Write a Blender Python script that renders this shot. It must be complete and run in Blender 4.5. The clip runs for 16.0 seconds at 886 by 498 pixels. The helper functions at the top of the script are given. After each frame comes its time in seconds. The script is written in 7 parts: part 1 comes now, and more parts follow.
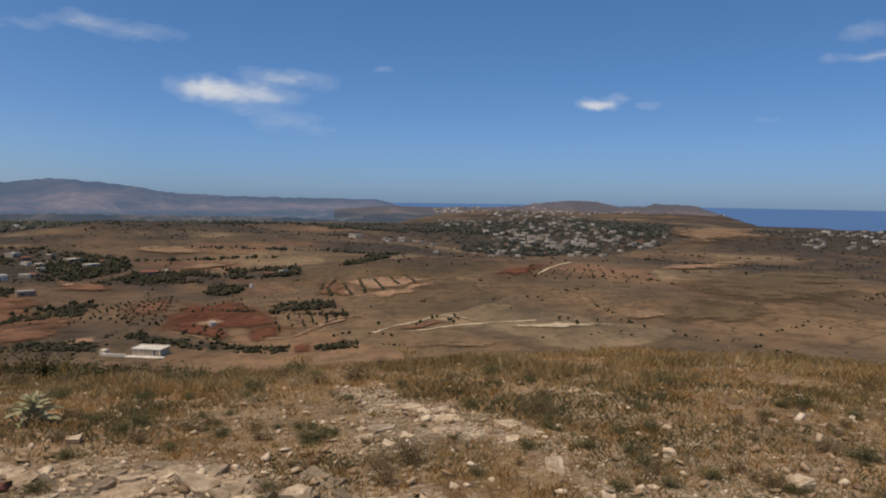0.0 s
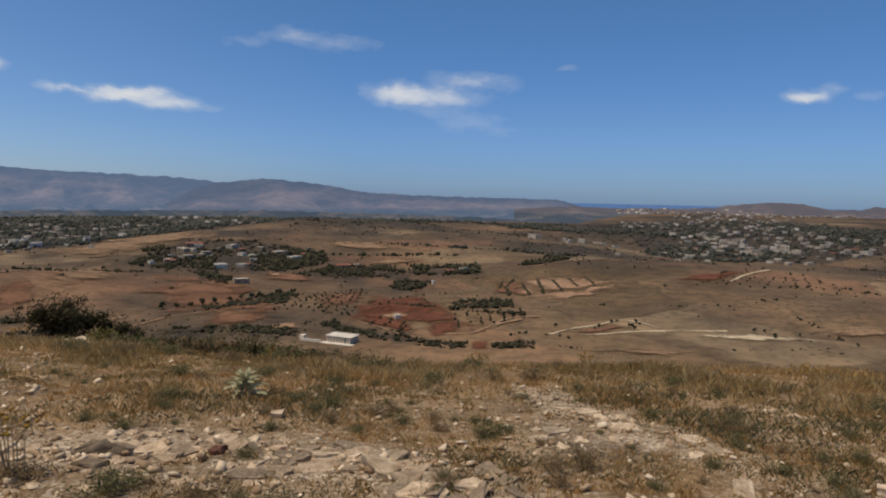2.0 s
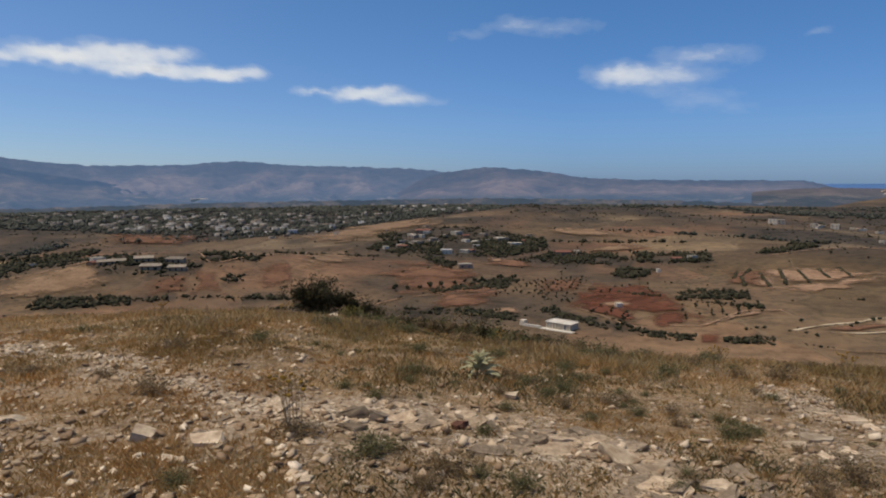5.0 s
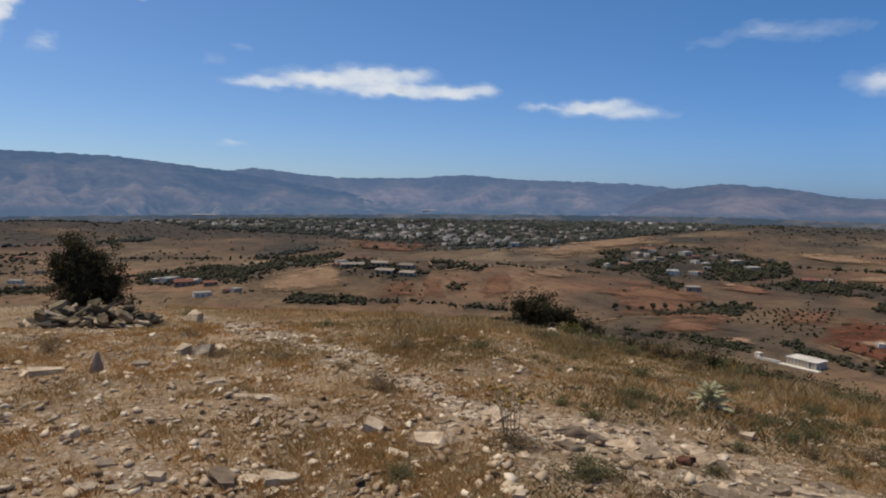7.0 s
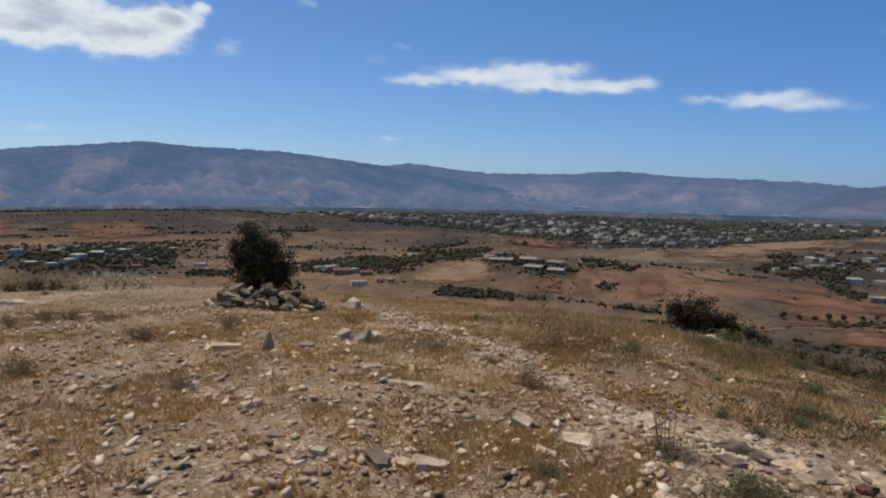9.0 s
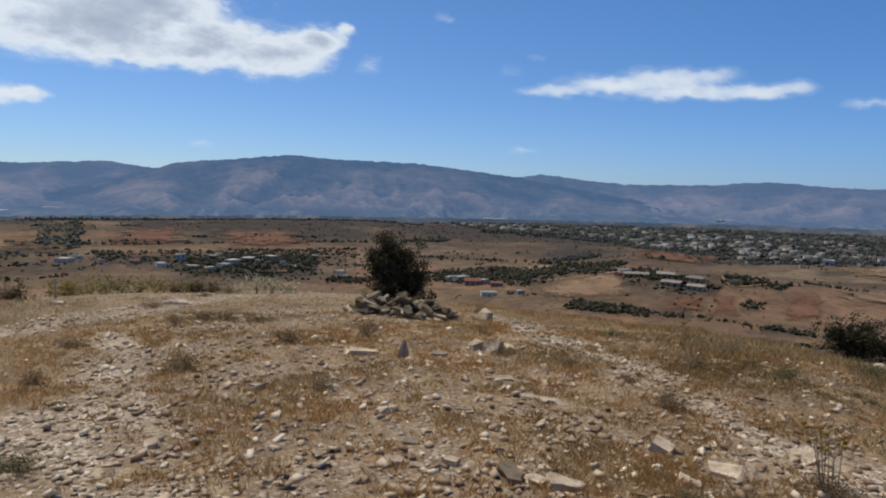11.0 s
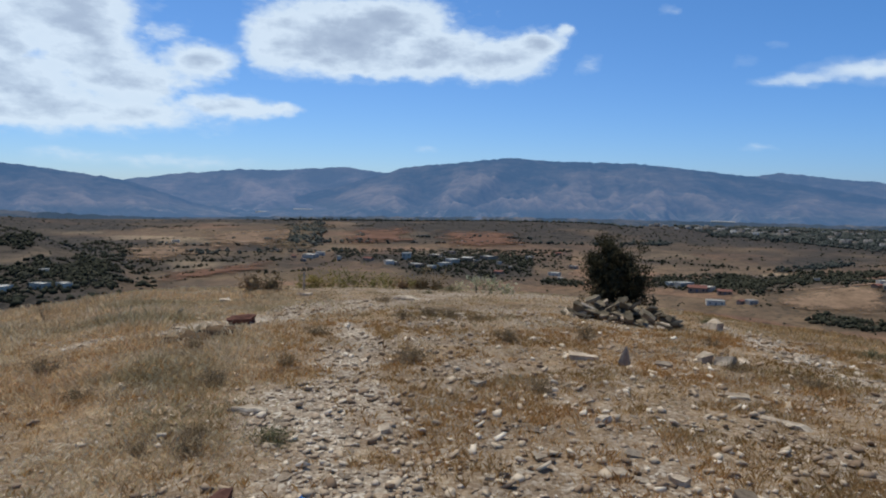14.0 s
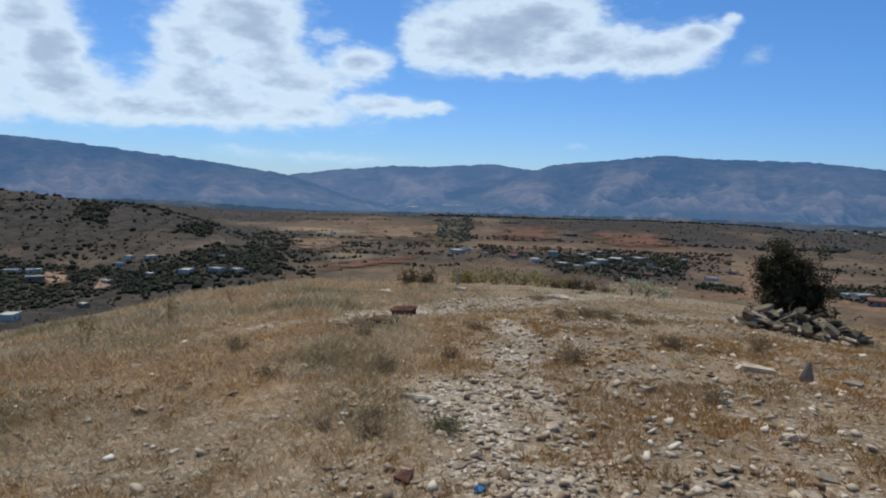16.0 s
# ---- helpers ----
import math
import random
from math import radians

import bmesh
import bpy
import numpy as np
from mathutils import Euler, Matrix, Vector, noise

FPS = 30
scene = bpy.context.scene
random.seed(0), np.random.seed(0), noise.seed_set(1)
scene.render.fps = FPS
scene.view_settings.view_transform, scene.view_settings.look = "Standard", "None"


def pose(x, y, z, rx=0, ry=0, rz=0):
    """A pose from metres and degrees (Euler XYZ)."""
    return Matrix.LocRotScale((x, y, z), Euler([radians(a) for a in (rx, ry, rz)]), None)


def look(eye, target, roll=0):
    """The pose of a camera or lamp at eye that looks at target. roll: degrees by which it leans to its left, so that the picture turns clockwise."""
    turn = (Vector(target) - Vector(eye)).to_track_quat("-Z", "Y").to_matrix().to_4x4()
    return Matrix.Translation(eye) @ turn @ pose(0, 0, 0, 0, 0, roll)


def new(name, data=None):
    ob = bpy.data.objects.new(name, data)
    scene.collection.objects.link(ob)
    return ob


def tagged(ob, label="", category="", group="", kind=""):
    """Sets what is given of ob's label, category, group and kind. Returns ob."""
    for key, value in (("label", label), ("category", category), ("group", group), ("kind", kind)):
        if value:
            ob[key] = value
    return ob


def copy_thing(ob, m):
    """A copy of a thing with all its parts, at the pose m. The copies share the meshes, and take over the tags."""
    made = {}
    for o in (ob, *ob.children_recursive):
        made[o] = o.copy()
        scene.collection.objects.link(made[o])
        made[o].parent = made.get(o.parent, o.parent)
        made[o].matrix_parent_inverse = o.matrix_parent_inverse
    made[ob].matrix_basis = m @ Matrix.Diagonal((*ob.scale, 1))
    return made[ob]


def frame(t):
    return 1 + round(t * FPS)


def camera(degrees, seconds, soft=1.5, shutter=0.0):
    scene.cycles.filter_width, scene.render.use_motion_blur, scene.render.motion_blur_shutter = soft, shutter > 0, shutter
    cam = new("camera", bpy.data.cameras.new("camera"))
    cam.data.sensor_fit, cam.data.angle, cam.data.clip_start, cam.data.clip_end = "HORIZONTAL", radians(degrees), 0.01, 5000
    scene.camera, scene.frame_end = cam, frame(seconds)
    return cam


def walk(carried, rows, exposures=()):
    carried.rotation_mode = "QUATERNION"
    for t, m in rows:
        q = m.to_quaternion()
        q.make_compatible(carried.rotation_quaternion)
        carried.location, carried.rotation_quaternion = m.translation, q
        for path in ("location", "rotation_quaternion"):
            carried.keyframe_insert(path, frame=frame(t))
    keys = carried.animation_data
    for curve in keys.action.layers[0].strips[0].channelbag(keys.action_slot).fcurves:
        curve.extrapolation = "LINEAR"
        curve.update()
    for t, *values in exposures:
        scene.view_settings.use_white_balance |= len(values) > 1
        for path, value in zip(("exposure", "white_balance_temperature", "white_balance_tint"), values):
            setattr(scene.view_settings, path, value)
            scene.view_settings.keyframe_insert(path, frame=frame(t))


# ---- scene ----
cam = camera(66.93, 16.0, soft=1.95)
# seconds, x, y, z from the first eye, turn to the left, look up, lean (degrees)
ROWS = [
    (0.0, 0.000, -0.000, -0.000, 0.14, -4.50, 0.83),
    (0.5, -0.003, -0.010, 0.001, 4.33, -4.88, 1.01),
    (1.0, 0.000, -0.016, 0.004, 9.18, -4.70, 0.91),
    (1.5, 0.008, -0.014, 0.004, 12.65, -4.59, 1.02),
    (2.0, -0.001, -0.018, 0.005, 15.40, -4.75, 1.15),
    (2.5, -0.025, -0.013, 0.006, 18.10, -5.01, 1.08),
    (3.0, -0.040, -0.020, 0.008, 21.47, -5.00, 1.27),
    (3.5, -0.054, -0.026, 0.007, 24.99, -5.01, 1.30),
    (3.7, -0.055, -0.034, 0.008, 26.93, -5.12, 0.96),
    (5.8, -0.127, -0.091, 0.000, 41.01, -5.70, 0.70),
    (6.0, -0.130, -0.091, -0.001, 43.91, -5.13, 1.28),
    (6.5, -0.140, -0.086, 0.004, 49.22, -4.53, 0.51),
    (7.0, -0.152, -0.078, 0.001, 52.86, -4.83, 0.67),
    (7.5, -0.153, -0.074, -0.002, 56.40, -5.31, 0.63),
    (8.0, -0.154, -0.077, -0.002, 59.35, -5.49, 0.71),
    (8.5, -0.154, -0.096, 0.001, 62.49, -5.49, 1.09),
    (11.0, -0.196, -0.140, 0.006, 76.78, -4.70, 1.41),
    (11.5, -0.206, -0.154, 0.006, 79.55, -4.65, 1.60),
    (12.0, -0.212, -0.166, 0.007, 82.71, -4.78, 1.48),
    (12.5, -0.223, -0.179, 0.008, 85.87, -4.94, 1.81),
    (13.0, -0.228, -0.185, 0.009, 88.82, -5.03, 1.53),
    (13.5, -0.229, -0.190, 0.011, 91.93, -4.89, 1.50),
    (14.0, -0.235, -0.194, 0.006, 95.11, -4.92, 1.00),
    (14.5, -0.238, -0.181, 0.004, 99.39, -5.41, 0.88),
    (15.0, -0.233, -0.213, 0.005, 102.12, -5.91, 0.95),
    (15.5, -0.190, -0.300, 0.013, 104.52, -5.45, 1.69),
    (16.0, -0.147, -0.378, 0.010, 107.55, -5.44, 1.72),
]
EXPOSURES = [(0.0, -0.10, 7100, 12), (7.0, -0.07, 6550, 10), (11.5, -0.06, 6100, 8), (16.0, -0.09, 5550, 4)]
walk(cam, [(t, pose(x, y, 1.6 + z, 0, 0, yaw) @ pose(0, 0, 0, 90 + pitch) @ pose(0, 0, 0, 0, 0, roll)) for t, x, y, z, yaw, pitch, roll in ROWS], EXPOSURES)

# ---------------------------------------------------------------- daylight
SUN_AZ, SUN_EL = 136.0, 71.0      # bearing to the left of north, height
world = bpy.data.worlds.new("world")
scene.world = world
world.use_nodes = True
wn = world.node_tree.nodes
sky = wn.new("ShaderNodeTexSky")
sky.sky_type = "NISHITA"
sky.sun_disc = False
sky.sun_elevation, sky.sun_rotation = radians(SUN_EL), radians(-SUN_AZ)
sky.altitude, sky.air_density, sky.dust_density, sky.ozone_density = 150, 0.9, 0.2, 4.0
wn["Background"].inputs["Strength"].default_value = 0.088
# the air is greyer low over the horizon and paler towards the sun
wl = world.node_tree.links
ray = wn.new("ShaderNodeSeparateXYZ")
wl.new(wn.new("ShaderNodeTexCoord").outputs["Generated"], ray.inputs[0])
height = wn.new("ShaderNodeMapRange")
height.inputs[1].default_value, height.inputs[2].default_value = 0.0, 0.30
wl.new(ray.outputs[2], height.inputs[0])
sunward = wn.new("ShaderNodeMapRange")        # from north-east to south-west
sunward.inputs[1].default_value, sunward.inputs[2].default_value = -0.2, 0.9
aim = wn.new("ShaderNodeVectorMath")
aim.operation = "DOT_PRODUCT"
aim.inputs[1].default_value = (-math.sin(radians(125)), math.cos(radians(125)), 0)
wl.new(ray.inputs[0].links[0].from_socket, aim.inputs[0])
wl.new(aim.outputs["Value"], sunward.inputs[0])


def blended(fac, a, b):
    n = wn.new("ShaderNodeMix")
    n.data_type = "RGBA"
    wl.new(fac, n.inputs[0])
    for slot, v in ((6, a), (7, b)):
        if hasattr(v, "links"):
            wl.new(v, n.inputs[slot])
        else:
            n.inputs[slot].default_value = (*v, 1)
    return n.outputs[2]


brink = wn.new("ShaderNodeMapRange")          # bluer just over the sea
brink.inputs[1].default_value, brink.inputs[2].default_value = -0.01, 0.075
wl.new(ray.outputs[2], brink.inputs[0])
low_air = blended(brink.outputs[0], (0.36, 0.58, 1.10), (0.50, 0.70, 1.18))
clear_air = blended(height.outputs[0], low_air, (0.53, 0.93, 1.22))
pale_air = blended(height.outputs[0], (0.90, 1.03, 1.30), (0.94, 1.14, 1.36))
tint = wn.new("ShaderNodeMix")
tint.data_type, tint.blend_type = "RGBA", "MULTIPLY"
tint.inputs[0].default_value = 1.0
wl.new(sky.outputs[0], tint.inputs[6])
wl.new(blended(sunward.outputs[0], clear_air, pale_air), tint.inputs[7])
wl.new(tint.outputs[2], wn["Background"].inputs["Color"])
sun = new("sun", bpy.data.lights.new("sun", "SUN"))
sun.data.energy, sun.data.angle, sun.data.color = 3.4, radians(0.53), (1.0, 0.93, 0.80)
sa, se = radians(SUN_AZ), radians(SUN_EL)
sun.matrix_world = look((-900 * math.sin(sa) * math.cos(se), 900 * math.cos(sa) * math.cos(se), 900 * math.sin(se)), (0, 0, 0))

# ---------------------------------------------------------------- materials
def nodes_of(name, rough=0.9):
    m = bpy.data.materials.new(name)
    m.use_nodes = True
    nt = m.node_tree
    b = nt.nodes["Principled BSDF"]
    b.inputs["Roughness"].default_value = rough
    b.inputs["Specular IOR Level"].default_value = 0.08
    return m, nt, b


def add(nt, kind, **values):
    n = nt.nodes.new(kind)
    for k, v in values.items():
        if k in n.inputs:
            n.inputs[k].default_value = v
    return n


def tex(nt, where, scale, detail=5.0, rough=0.6):
    n = add(nt, "ShaderNodeTexNoise", Scale=scale, Detail=detail, Roughness=rough)
    nt.links.new(where, n.inputs["Vector"])
    return n.outputs["Fac"]


def ramp(nt, fac, stops):
    n = nt.nodes.new("ShaderNodeValToRGB")
    e = n.color_ramp.elements
    e[0].position, e[0].color = stops[0][0], (*stops[0][1], 1)
    e[1].position, e[1].color = stops[-1][0], (*stops[-1][1], 1)
    for p, c in stops[1:-1]:
        q = e.new(p)
        q.color = (*c, 1)
    nt.links.new(fac, n.inputs[0])
    return n.outputs["Color"]


def mix(nt, fac, a, b, kind="MIX"):
    n = nt.nodes.new("ShaderNodeMix")
    n.data_type, n.blend_type = "RGBA", kind
    for slot, v in ((0, fac), (6, a), (7, b)):
        if hasattr(v, "links"):
            nt.links.new(v, n.inputs[slot])
        else:
            n.inputs[slot].default_value = v if slot == 0 else (*v, 1)
    return n.outputs[2]


def math_node(nt, op, a, b):
    n = nt.nodes.new("ShaderNodeMath")
    n.operation = op
    for i, v in enumerate((a, b)):
        if hasattr(v, "links"):
            nt.links.new(v, n.inputs[i])
        else:
            n.inputs[i].default_value = v
    return n.outputs[0]


def bump(nt, b, height, strength=0.5, distance=0.02):
    n = add(nt, "ShaderNodeBump", Strength=strength, Distance=distance)
    nt.links.new(height, n.inputs["Height"])
    nt.links.new(n.outputs[0], b.inputs["Normal"])


def grained(name, dark, light, fine, coarse, rough=0.9, relief=0.4, depth=0.02, vary=0.0):
    """A matt surface with grain at two scales; vary: how much the tone differs from piece to piece."""
    m, nt, b = nodes_of(name, rough)
    at = nt.nodes.new("ShaderNodeTexCoord").outputs["Object"]
    small, large = tex(nt, at, fine, 6, 0.65), tex(nt, at, coarse, 4)
    c = ramp(nt, math_node(nt, "ADD", math_node(nt, "MULTIPLY", small, 0.6), math_node(nt, "MULTIPLY", large, 0.4)), [(0.34, dark), (0.66, light)])
    if vary:
        r = nt.nodes.new("ShaderNodeObjectInfo").outputs["Random"]
        c = mix(nt, 1.0, c, ramp(nt, r, [(0.0, (1 - vary,) * 3), (1.0, (1 + vary * 0.4,) * 3)]), "MULTIPLY")
    nt.links.new(c, b.inputs["Base Color"])
    if relief:
        bump(nt, b, small, relief, depth)
    return m


def ground_material():
    m, nt, b = nodes_of("hill_and_plain", 0.95)
    at = nt.nodes.new("ShaderNodeTexCoord").outputs["Object"]
    att = nt.nodes.new("ShaderNodeAttribute")
    att.attribute_name = "cover"
    sep = nt.nodes.new("ShaderNodeSeparateColor")
    nt.links.new(att.outputs["Color"], sep.inputs[0])
    bare, wild, near = sep.outputs[0], sep.outputs[1], sep.outputs[2]
    # hilltop: dry litter between tufts, and bare chalky gravel
    litter = ramp(nt, tex(nt, at, 7.0, 8, 0.7), [(0.3, (0.13, 0.078, 0.036)), (0.5, (0.30, 0.19, 0.092)), (0.72, (0.48, 0.34, 0.185))])
    tone = ramp(nt, tex(nt, at, 1.1, 5, 0.65), [(0.36, (0.42, 0.38, 0.32)), (0.5, (0.85, 0.8, 0.74)), (0.64, (1.15, 1.08, 1.0))])
    litter = mix(nt, 1.0, litter, tone, "MULTIPLY")
    gravel = ramp(nt, tex(nt, at, 22.0, 8, 0.75), [(0.3, (0.14, 0.097, 0.064)), (0.48, (0.35, 0.265, 0.18)), (0.62, (0.50, 0.40, 0.285)), (0.75, (0.71, 0.60, 0.455))])
    cells = add(nt, "ShaderNodeTexVoronoi", Scale=34.0, Randomness=1.0)
    nt.links.new(at, cells.inputs["Vector"])
    chip = nt.nodes.new("ShaderNodeSeparateColor")
    nt.links.new(cells.outputs["Color"], chip.inputs[0])
    grit = ramp(nt, chip.outputs[0], [(0.0, (0.14, 0.09, 0.055)), (0.45, (0.32, 0.22, 0.135)), (0.7, (0.50, 0.38, 0.26)), (1.0, (0.82, 0.70, 0.54))])
    sparse = ramp(nt, tex(nt, at, 3.2, 6, 0.7), [(0.42, (0.12, 0.12, 0.12)), (0.62, (0.75, 0.75, 0.75))])
    litter = mix(nt, math_node(nt, "MULTIPLY", sparse, 0.55), litter, grit)
    gravel = mix(nt, 0.5, gravel, grit)
    pale = ramp(nt, bare, [(0.5, (1.0, 1.0, 1.0)), (1.0, (1.18, 1.18, 1.16))])
    top = mix(nt, bare, litter, mix(nt, 1.0, gravel, pale, "MULTIPLY"))
    # plain: ploughed and fallow earth with scrub
    earth = ramp(nt, tex(nt, at, 0.011, 7, 0.6), [(0.3, (0.10, 0.066, 0.038)), (0.42, (0.20, 0.122, 0.067)), (0.52, (0.26, 0.178, 0.102)), (0.62, (0.22, 0.13, 0.078)), (0.75, (0.33, 0.238, 0.14))])
    speck = ramp(nt, tex(nt, at, 0.12, 6, 0.7), [(0.32, (0.50, 0.50, 0.48)), (0.5, (0.95, 0.93, 0.9)), (0.66, (1.2, 1.14, 1.06))])
    earth = mix(nt, 1.0, earth, speck, "MULTIPLY")
    # small holdings: each plot its own tone, with pale paths or dark banks between
    bent = add(nt, "ShaderNodeVectorMath")
    shift = add(nt, "ShaderNodeTexNoise", Scale=0.02, Detail=3.0)
    nt.links.new(at, shift.inputs["Vector"])
    bent.operation = "MULTIPLY_ADD"
    nt.links.new(shift.outputs["Color"], bent.inputs[0])
    bent.inputs[1].default_value = (38, 38, 0)
    nt.links.new(at, bent.inputs[2])
    plots = add(nt, "ShaderNodeTexVoronoi", Scale=0.0135, Randomness=0.9)
    plots.voronoi_dimensions = "2D"
    banks = add(nt, "ShaderNodeTexVoronoi", Scale=0.0135, Randomness=0.9)
    banks.voronoi_dimensions, banks.feature = "2D", "DISTANCE_TO_EDGE"
    for v in (plots, banks):
        nt.links.new(bent.outputs[0], v.inputs["Vector"])
    lot = nt.nodes.new("ShaderNodeSeparateColor")
    nt.links.new(plots.outputs["Color"], lot.inputs[0])
    plot = ramp(nt, lot.outputs[0], [(0.0, (0.10, 0.07, 0.038)), (0.25, (0.24, 0.15, 0.085)), (0.45, (0.155, 0.105, 0.062)), (0.6, (0.25, 0.13, 0.075)), (0.8, (0.23, 0.16, 0.09)), (1.0, (0.40, 0.29, 0.175))])
    plot = mix(nt, 1.0, plot, speck, "MULTIPLY")
    earth = mix(nt, 0.68, earth, plot)
    bank = ramp(nt, lot.outputs[1], [(0.0, (0.05, 0.042, 0.024)), (0.55, (0.08, 0.06, 0.034)), (0.66, (0.23, 0.16, 0.092)), (1.0, (0.28, 0.20, 0.12))])
    line = ramp(nt, banks.outputs["Distance"], [(0.006, (0.38, 0.38, 0.38)), (0.02, (0, 0, 0))])
    earth = mix(nt, line, earth, bank)
    weeds = add(nt, "ShaderNodeTexVoronoi", Scale=0.16, Randomness=1.0)
    weeds.voronoi_dimensions = "2D"
    nt.links.new(at, weeds.inputs["Vector"])
    weed = ramp(nt, weeds.outputs["Distance"], [(0.10, (0.8, 0.8, 0.8)), (0.24, (0, 0, 0))])
    weed = math_node(nt, "MULTIPLY", weed, ramp(nt, tex(nt, at, 0.018, 5, 0.6), [(0.46, (0, 0, 0)), (0.58, (1, 1, 1))]))
    earth = mix(nt, weed, earth, (0.045, 0.042, 0.024))
    scrub = ramp(nt, tex(nt, at, 0.09, 6, 0.7), [(0.35, (0.029, 0.024, 0.017)), (0.6, (0.085, 0.064, 0.045))])
    plain = mix(nt, wild, earth, scrub)
    nt.links.new(mix(nt, near, plain, top), b.inputs["Base Color"])
    bump(nt, b, math_node(nt, "SUBTRACT", tex(nt, at, 16.0, 8, 0.7), math_node(nt, "MULTIPLY", cells.outputs["Distance"], 0.5)), 0.8, 0.035)
    return m


def sea_material():
    m, nt, b = nodes_of("sea_water", 0.35)
    at = nt.nodes.new("ShaderNodeTexCoord").outputs["Object"]
    nt.links.new(ramp(nt, tex(nt, at, 0.004, 5), [(0.35, (0.07, 0.13, 0.26)), (0.65, (0.085, 0.15, 0.29))]), b.inputs["Base Color"])
    b.inputs["Specular IOR Level"].default_value = 0.3
    bump(nt, b, tex(nt, at, 0.06, 6), 0.5, 3.0)
    return m


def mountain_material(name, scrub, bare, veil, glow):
    """Far backdrop: dark scrub, bare brown spurs and a farmed foot; even blue emission stands in for haze."""
    m, nt, b = nodes_of(name, 1.0)
    at = nt.nodes.new("ShaderNodeTexCoord").outputs["Object"]
    spurs = nt.nodes.new("ShaderNodeAttribute")
    spurs.attribute_name = "spur"
    foot = nt.nodes.new("ShaderNodeAttribute")
    foot.attribute_name = "foot"
    patches = math_node(nt, "ADD", math_node(nt, "MULTIPLY", tex(nt, at, 0.0042, 8, 0.62), 0.5), math_node(nt, "MULTIPLY", tex(nt, at, 0.02, 7, 0.72), 0.5))
    # colour adds relief contrast: spurs lighter, gullies and upper slopes darker
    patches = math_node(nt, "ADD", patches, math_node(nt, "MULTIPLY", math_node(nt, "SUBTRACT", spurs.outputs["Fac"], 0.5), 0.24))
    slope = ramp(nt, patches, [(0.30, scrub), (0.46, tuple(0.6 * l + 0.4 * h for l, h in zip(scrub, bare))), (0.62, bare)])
    # fields, groves and pale tracks at the foot
    plots = add(nt, "ShaderNodeTexVoronoi", Scale=0.011, Randomness=1.0)
    nt.links.new(at, plots.inputs["Vector"])
    lot = nt.nodes.new("ShaderNodeSeparateColor")
    nt.links.new(plots.outputs["Color"], lot.inputs[0])
    farmed = ramp(nt, lot.outputs[0], [(0.0, (0.026, 0.028, 0.022)), (0.5, (0.055, 0.048, 0.036)), (0.85, (0.10, 0.078, 0.054)), (1.0, (0.15, 0.115, 0.08))])
    farmed = mix(nt, ramp(nt, tex(nt, at, 0.03, 6, 0.7), [(0.42, (0, 0, 0)), (0.56, (0.85, 0.85, 0.85))]), farmed, (0.03, 0.034, 0.026))
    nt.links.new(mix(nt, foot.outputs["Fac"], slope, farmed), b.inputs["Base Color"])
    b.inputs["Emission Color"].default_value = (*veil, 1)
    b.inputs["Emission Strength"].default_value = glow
    bump(nt, b, tex(nt, at, 0.009, 8, 0.62), 0.7, 20.0)
    return m


def cloud_material():
    m = bpy.data.materials.new("cloud_vapour")
    m.use_nodes = True
    nt = m.node_tree
    nt.nodes.clear()
    out = nt.nodes.new("ShaderNodeOutputMaterial")
    att = nt.nodes.new("ShaderNodeAttribute")
    att.attribute_name = "thick"
    stretch = nt.nodes.new("ShaderNodeMapping")
    stretch.inputs["Scale"].default_value = (1.0, 1.0, 2.2)
    nt.links.new(nt.nodes.new("ShaderNodeTexCoord").outputs["Object"], stretch.inputs["Vector"])
    at = stretch.outputs[0]
    fluff = tex(nt, at, 0.0046, 7, 0.54)
    ragged = nt.nodes.new("ShaderNodeAttribute")
    ragged.attribute_name = "ragged"
    fluff = math_node(nt, "ADD", math_node(nt, "SUBTRACT", fluff, 0.5), math_node(nt, "MULTIPLY", math_node(nt, "SUBTRACT", tex(nt, at, 0.019, 4, 0.5), 0.5), 0.34))
    body = math_node(nt, "ADD", att.outputs["Fac"], math_node(nt, "MULTIPLY", fluff, ragged.outputs["Fac"]))
    cover = ramp(nt, body, [(0.06, (0, 0, 0)), (0.28, (0.16, 0.16, 0.16)), (0.50, (0.66, 0.66, 0.66)), (0.74, (1, 1, 1))])
    deep = math_node(nt, "ADD", att.outputs["Fac"], math_node(nt, "MULTIPLY", math_node(nt, "SUBTRACT", tex(nt, at, 0.0034, 6, 0.58), 0.5), 2.4))
    tone = ramp(nt, math_node(nt, "MULTIPLY", deep, 0.4), [(0.18, (0.84, 0.88, 0.91)), (0.38, (0.88, 0.91, 0.93)), (0.50, (0.72, 0.76, 0.81)), (0.62, (0.56, 0.60, 0.67)), (0.82, (0.46, 0.50, 0.58))])
    glow = nt.nodes.new("ShaderNodeEmission")
    nt.links.new(tone, glow.inputs["Color"])
    glow.inputs["Strength"].default_value = 0.94
    clear = nt.nodes.new("ShaderNodeBsdfTransparent")
    m2 = nt.nodes.new("ShaderNodeMixShader")
    nt.links.new(math_node(nt, "MULTIPLY", cover, 0.9), m2.inputs[0])
    nt.links.new(clear.outputs[0], m2.inputs[1])
    nt.links.new(glow.outputs[0], m2.inputs[2])
    nt.links.new(m2.outputs[0], out.inputs["Surface"])
    return m


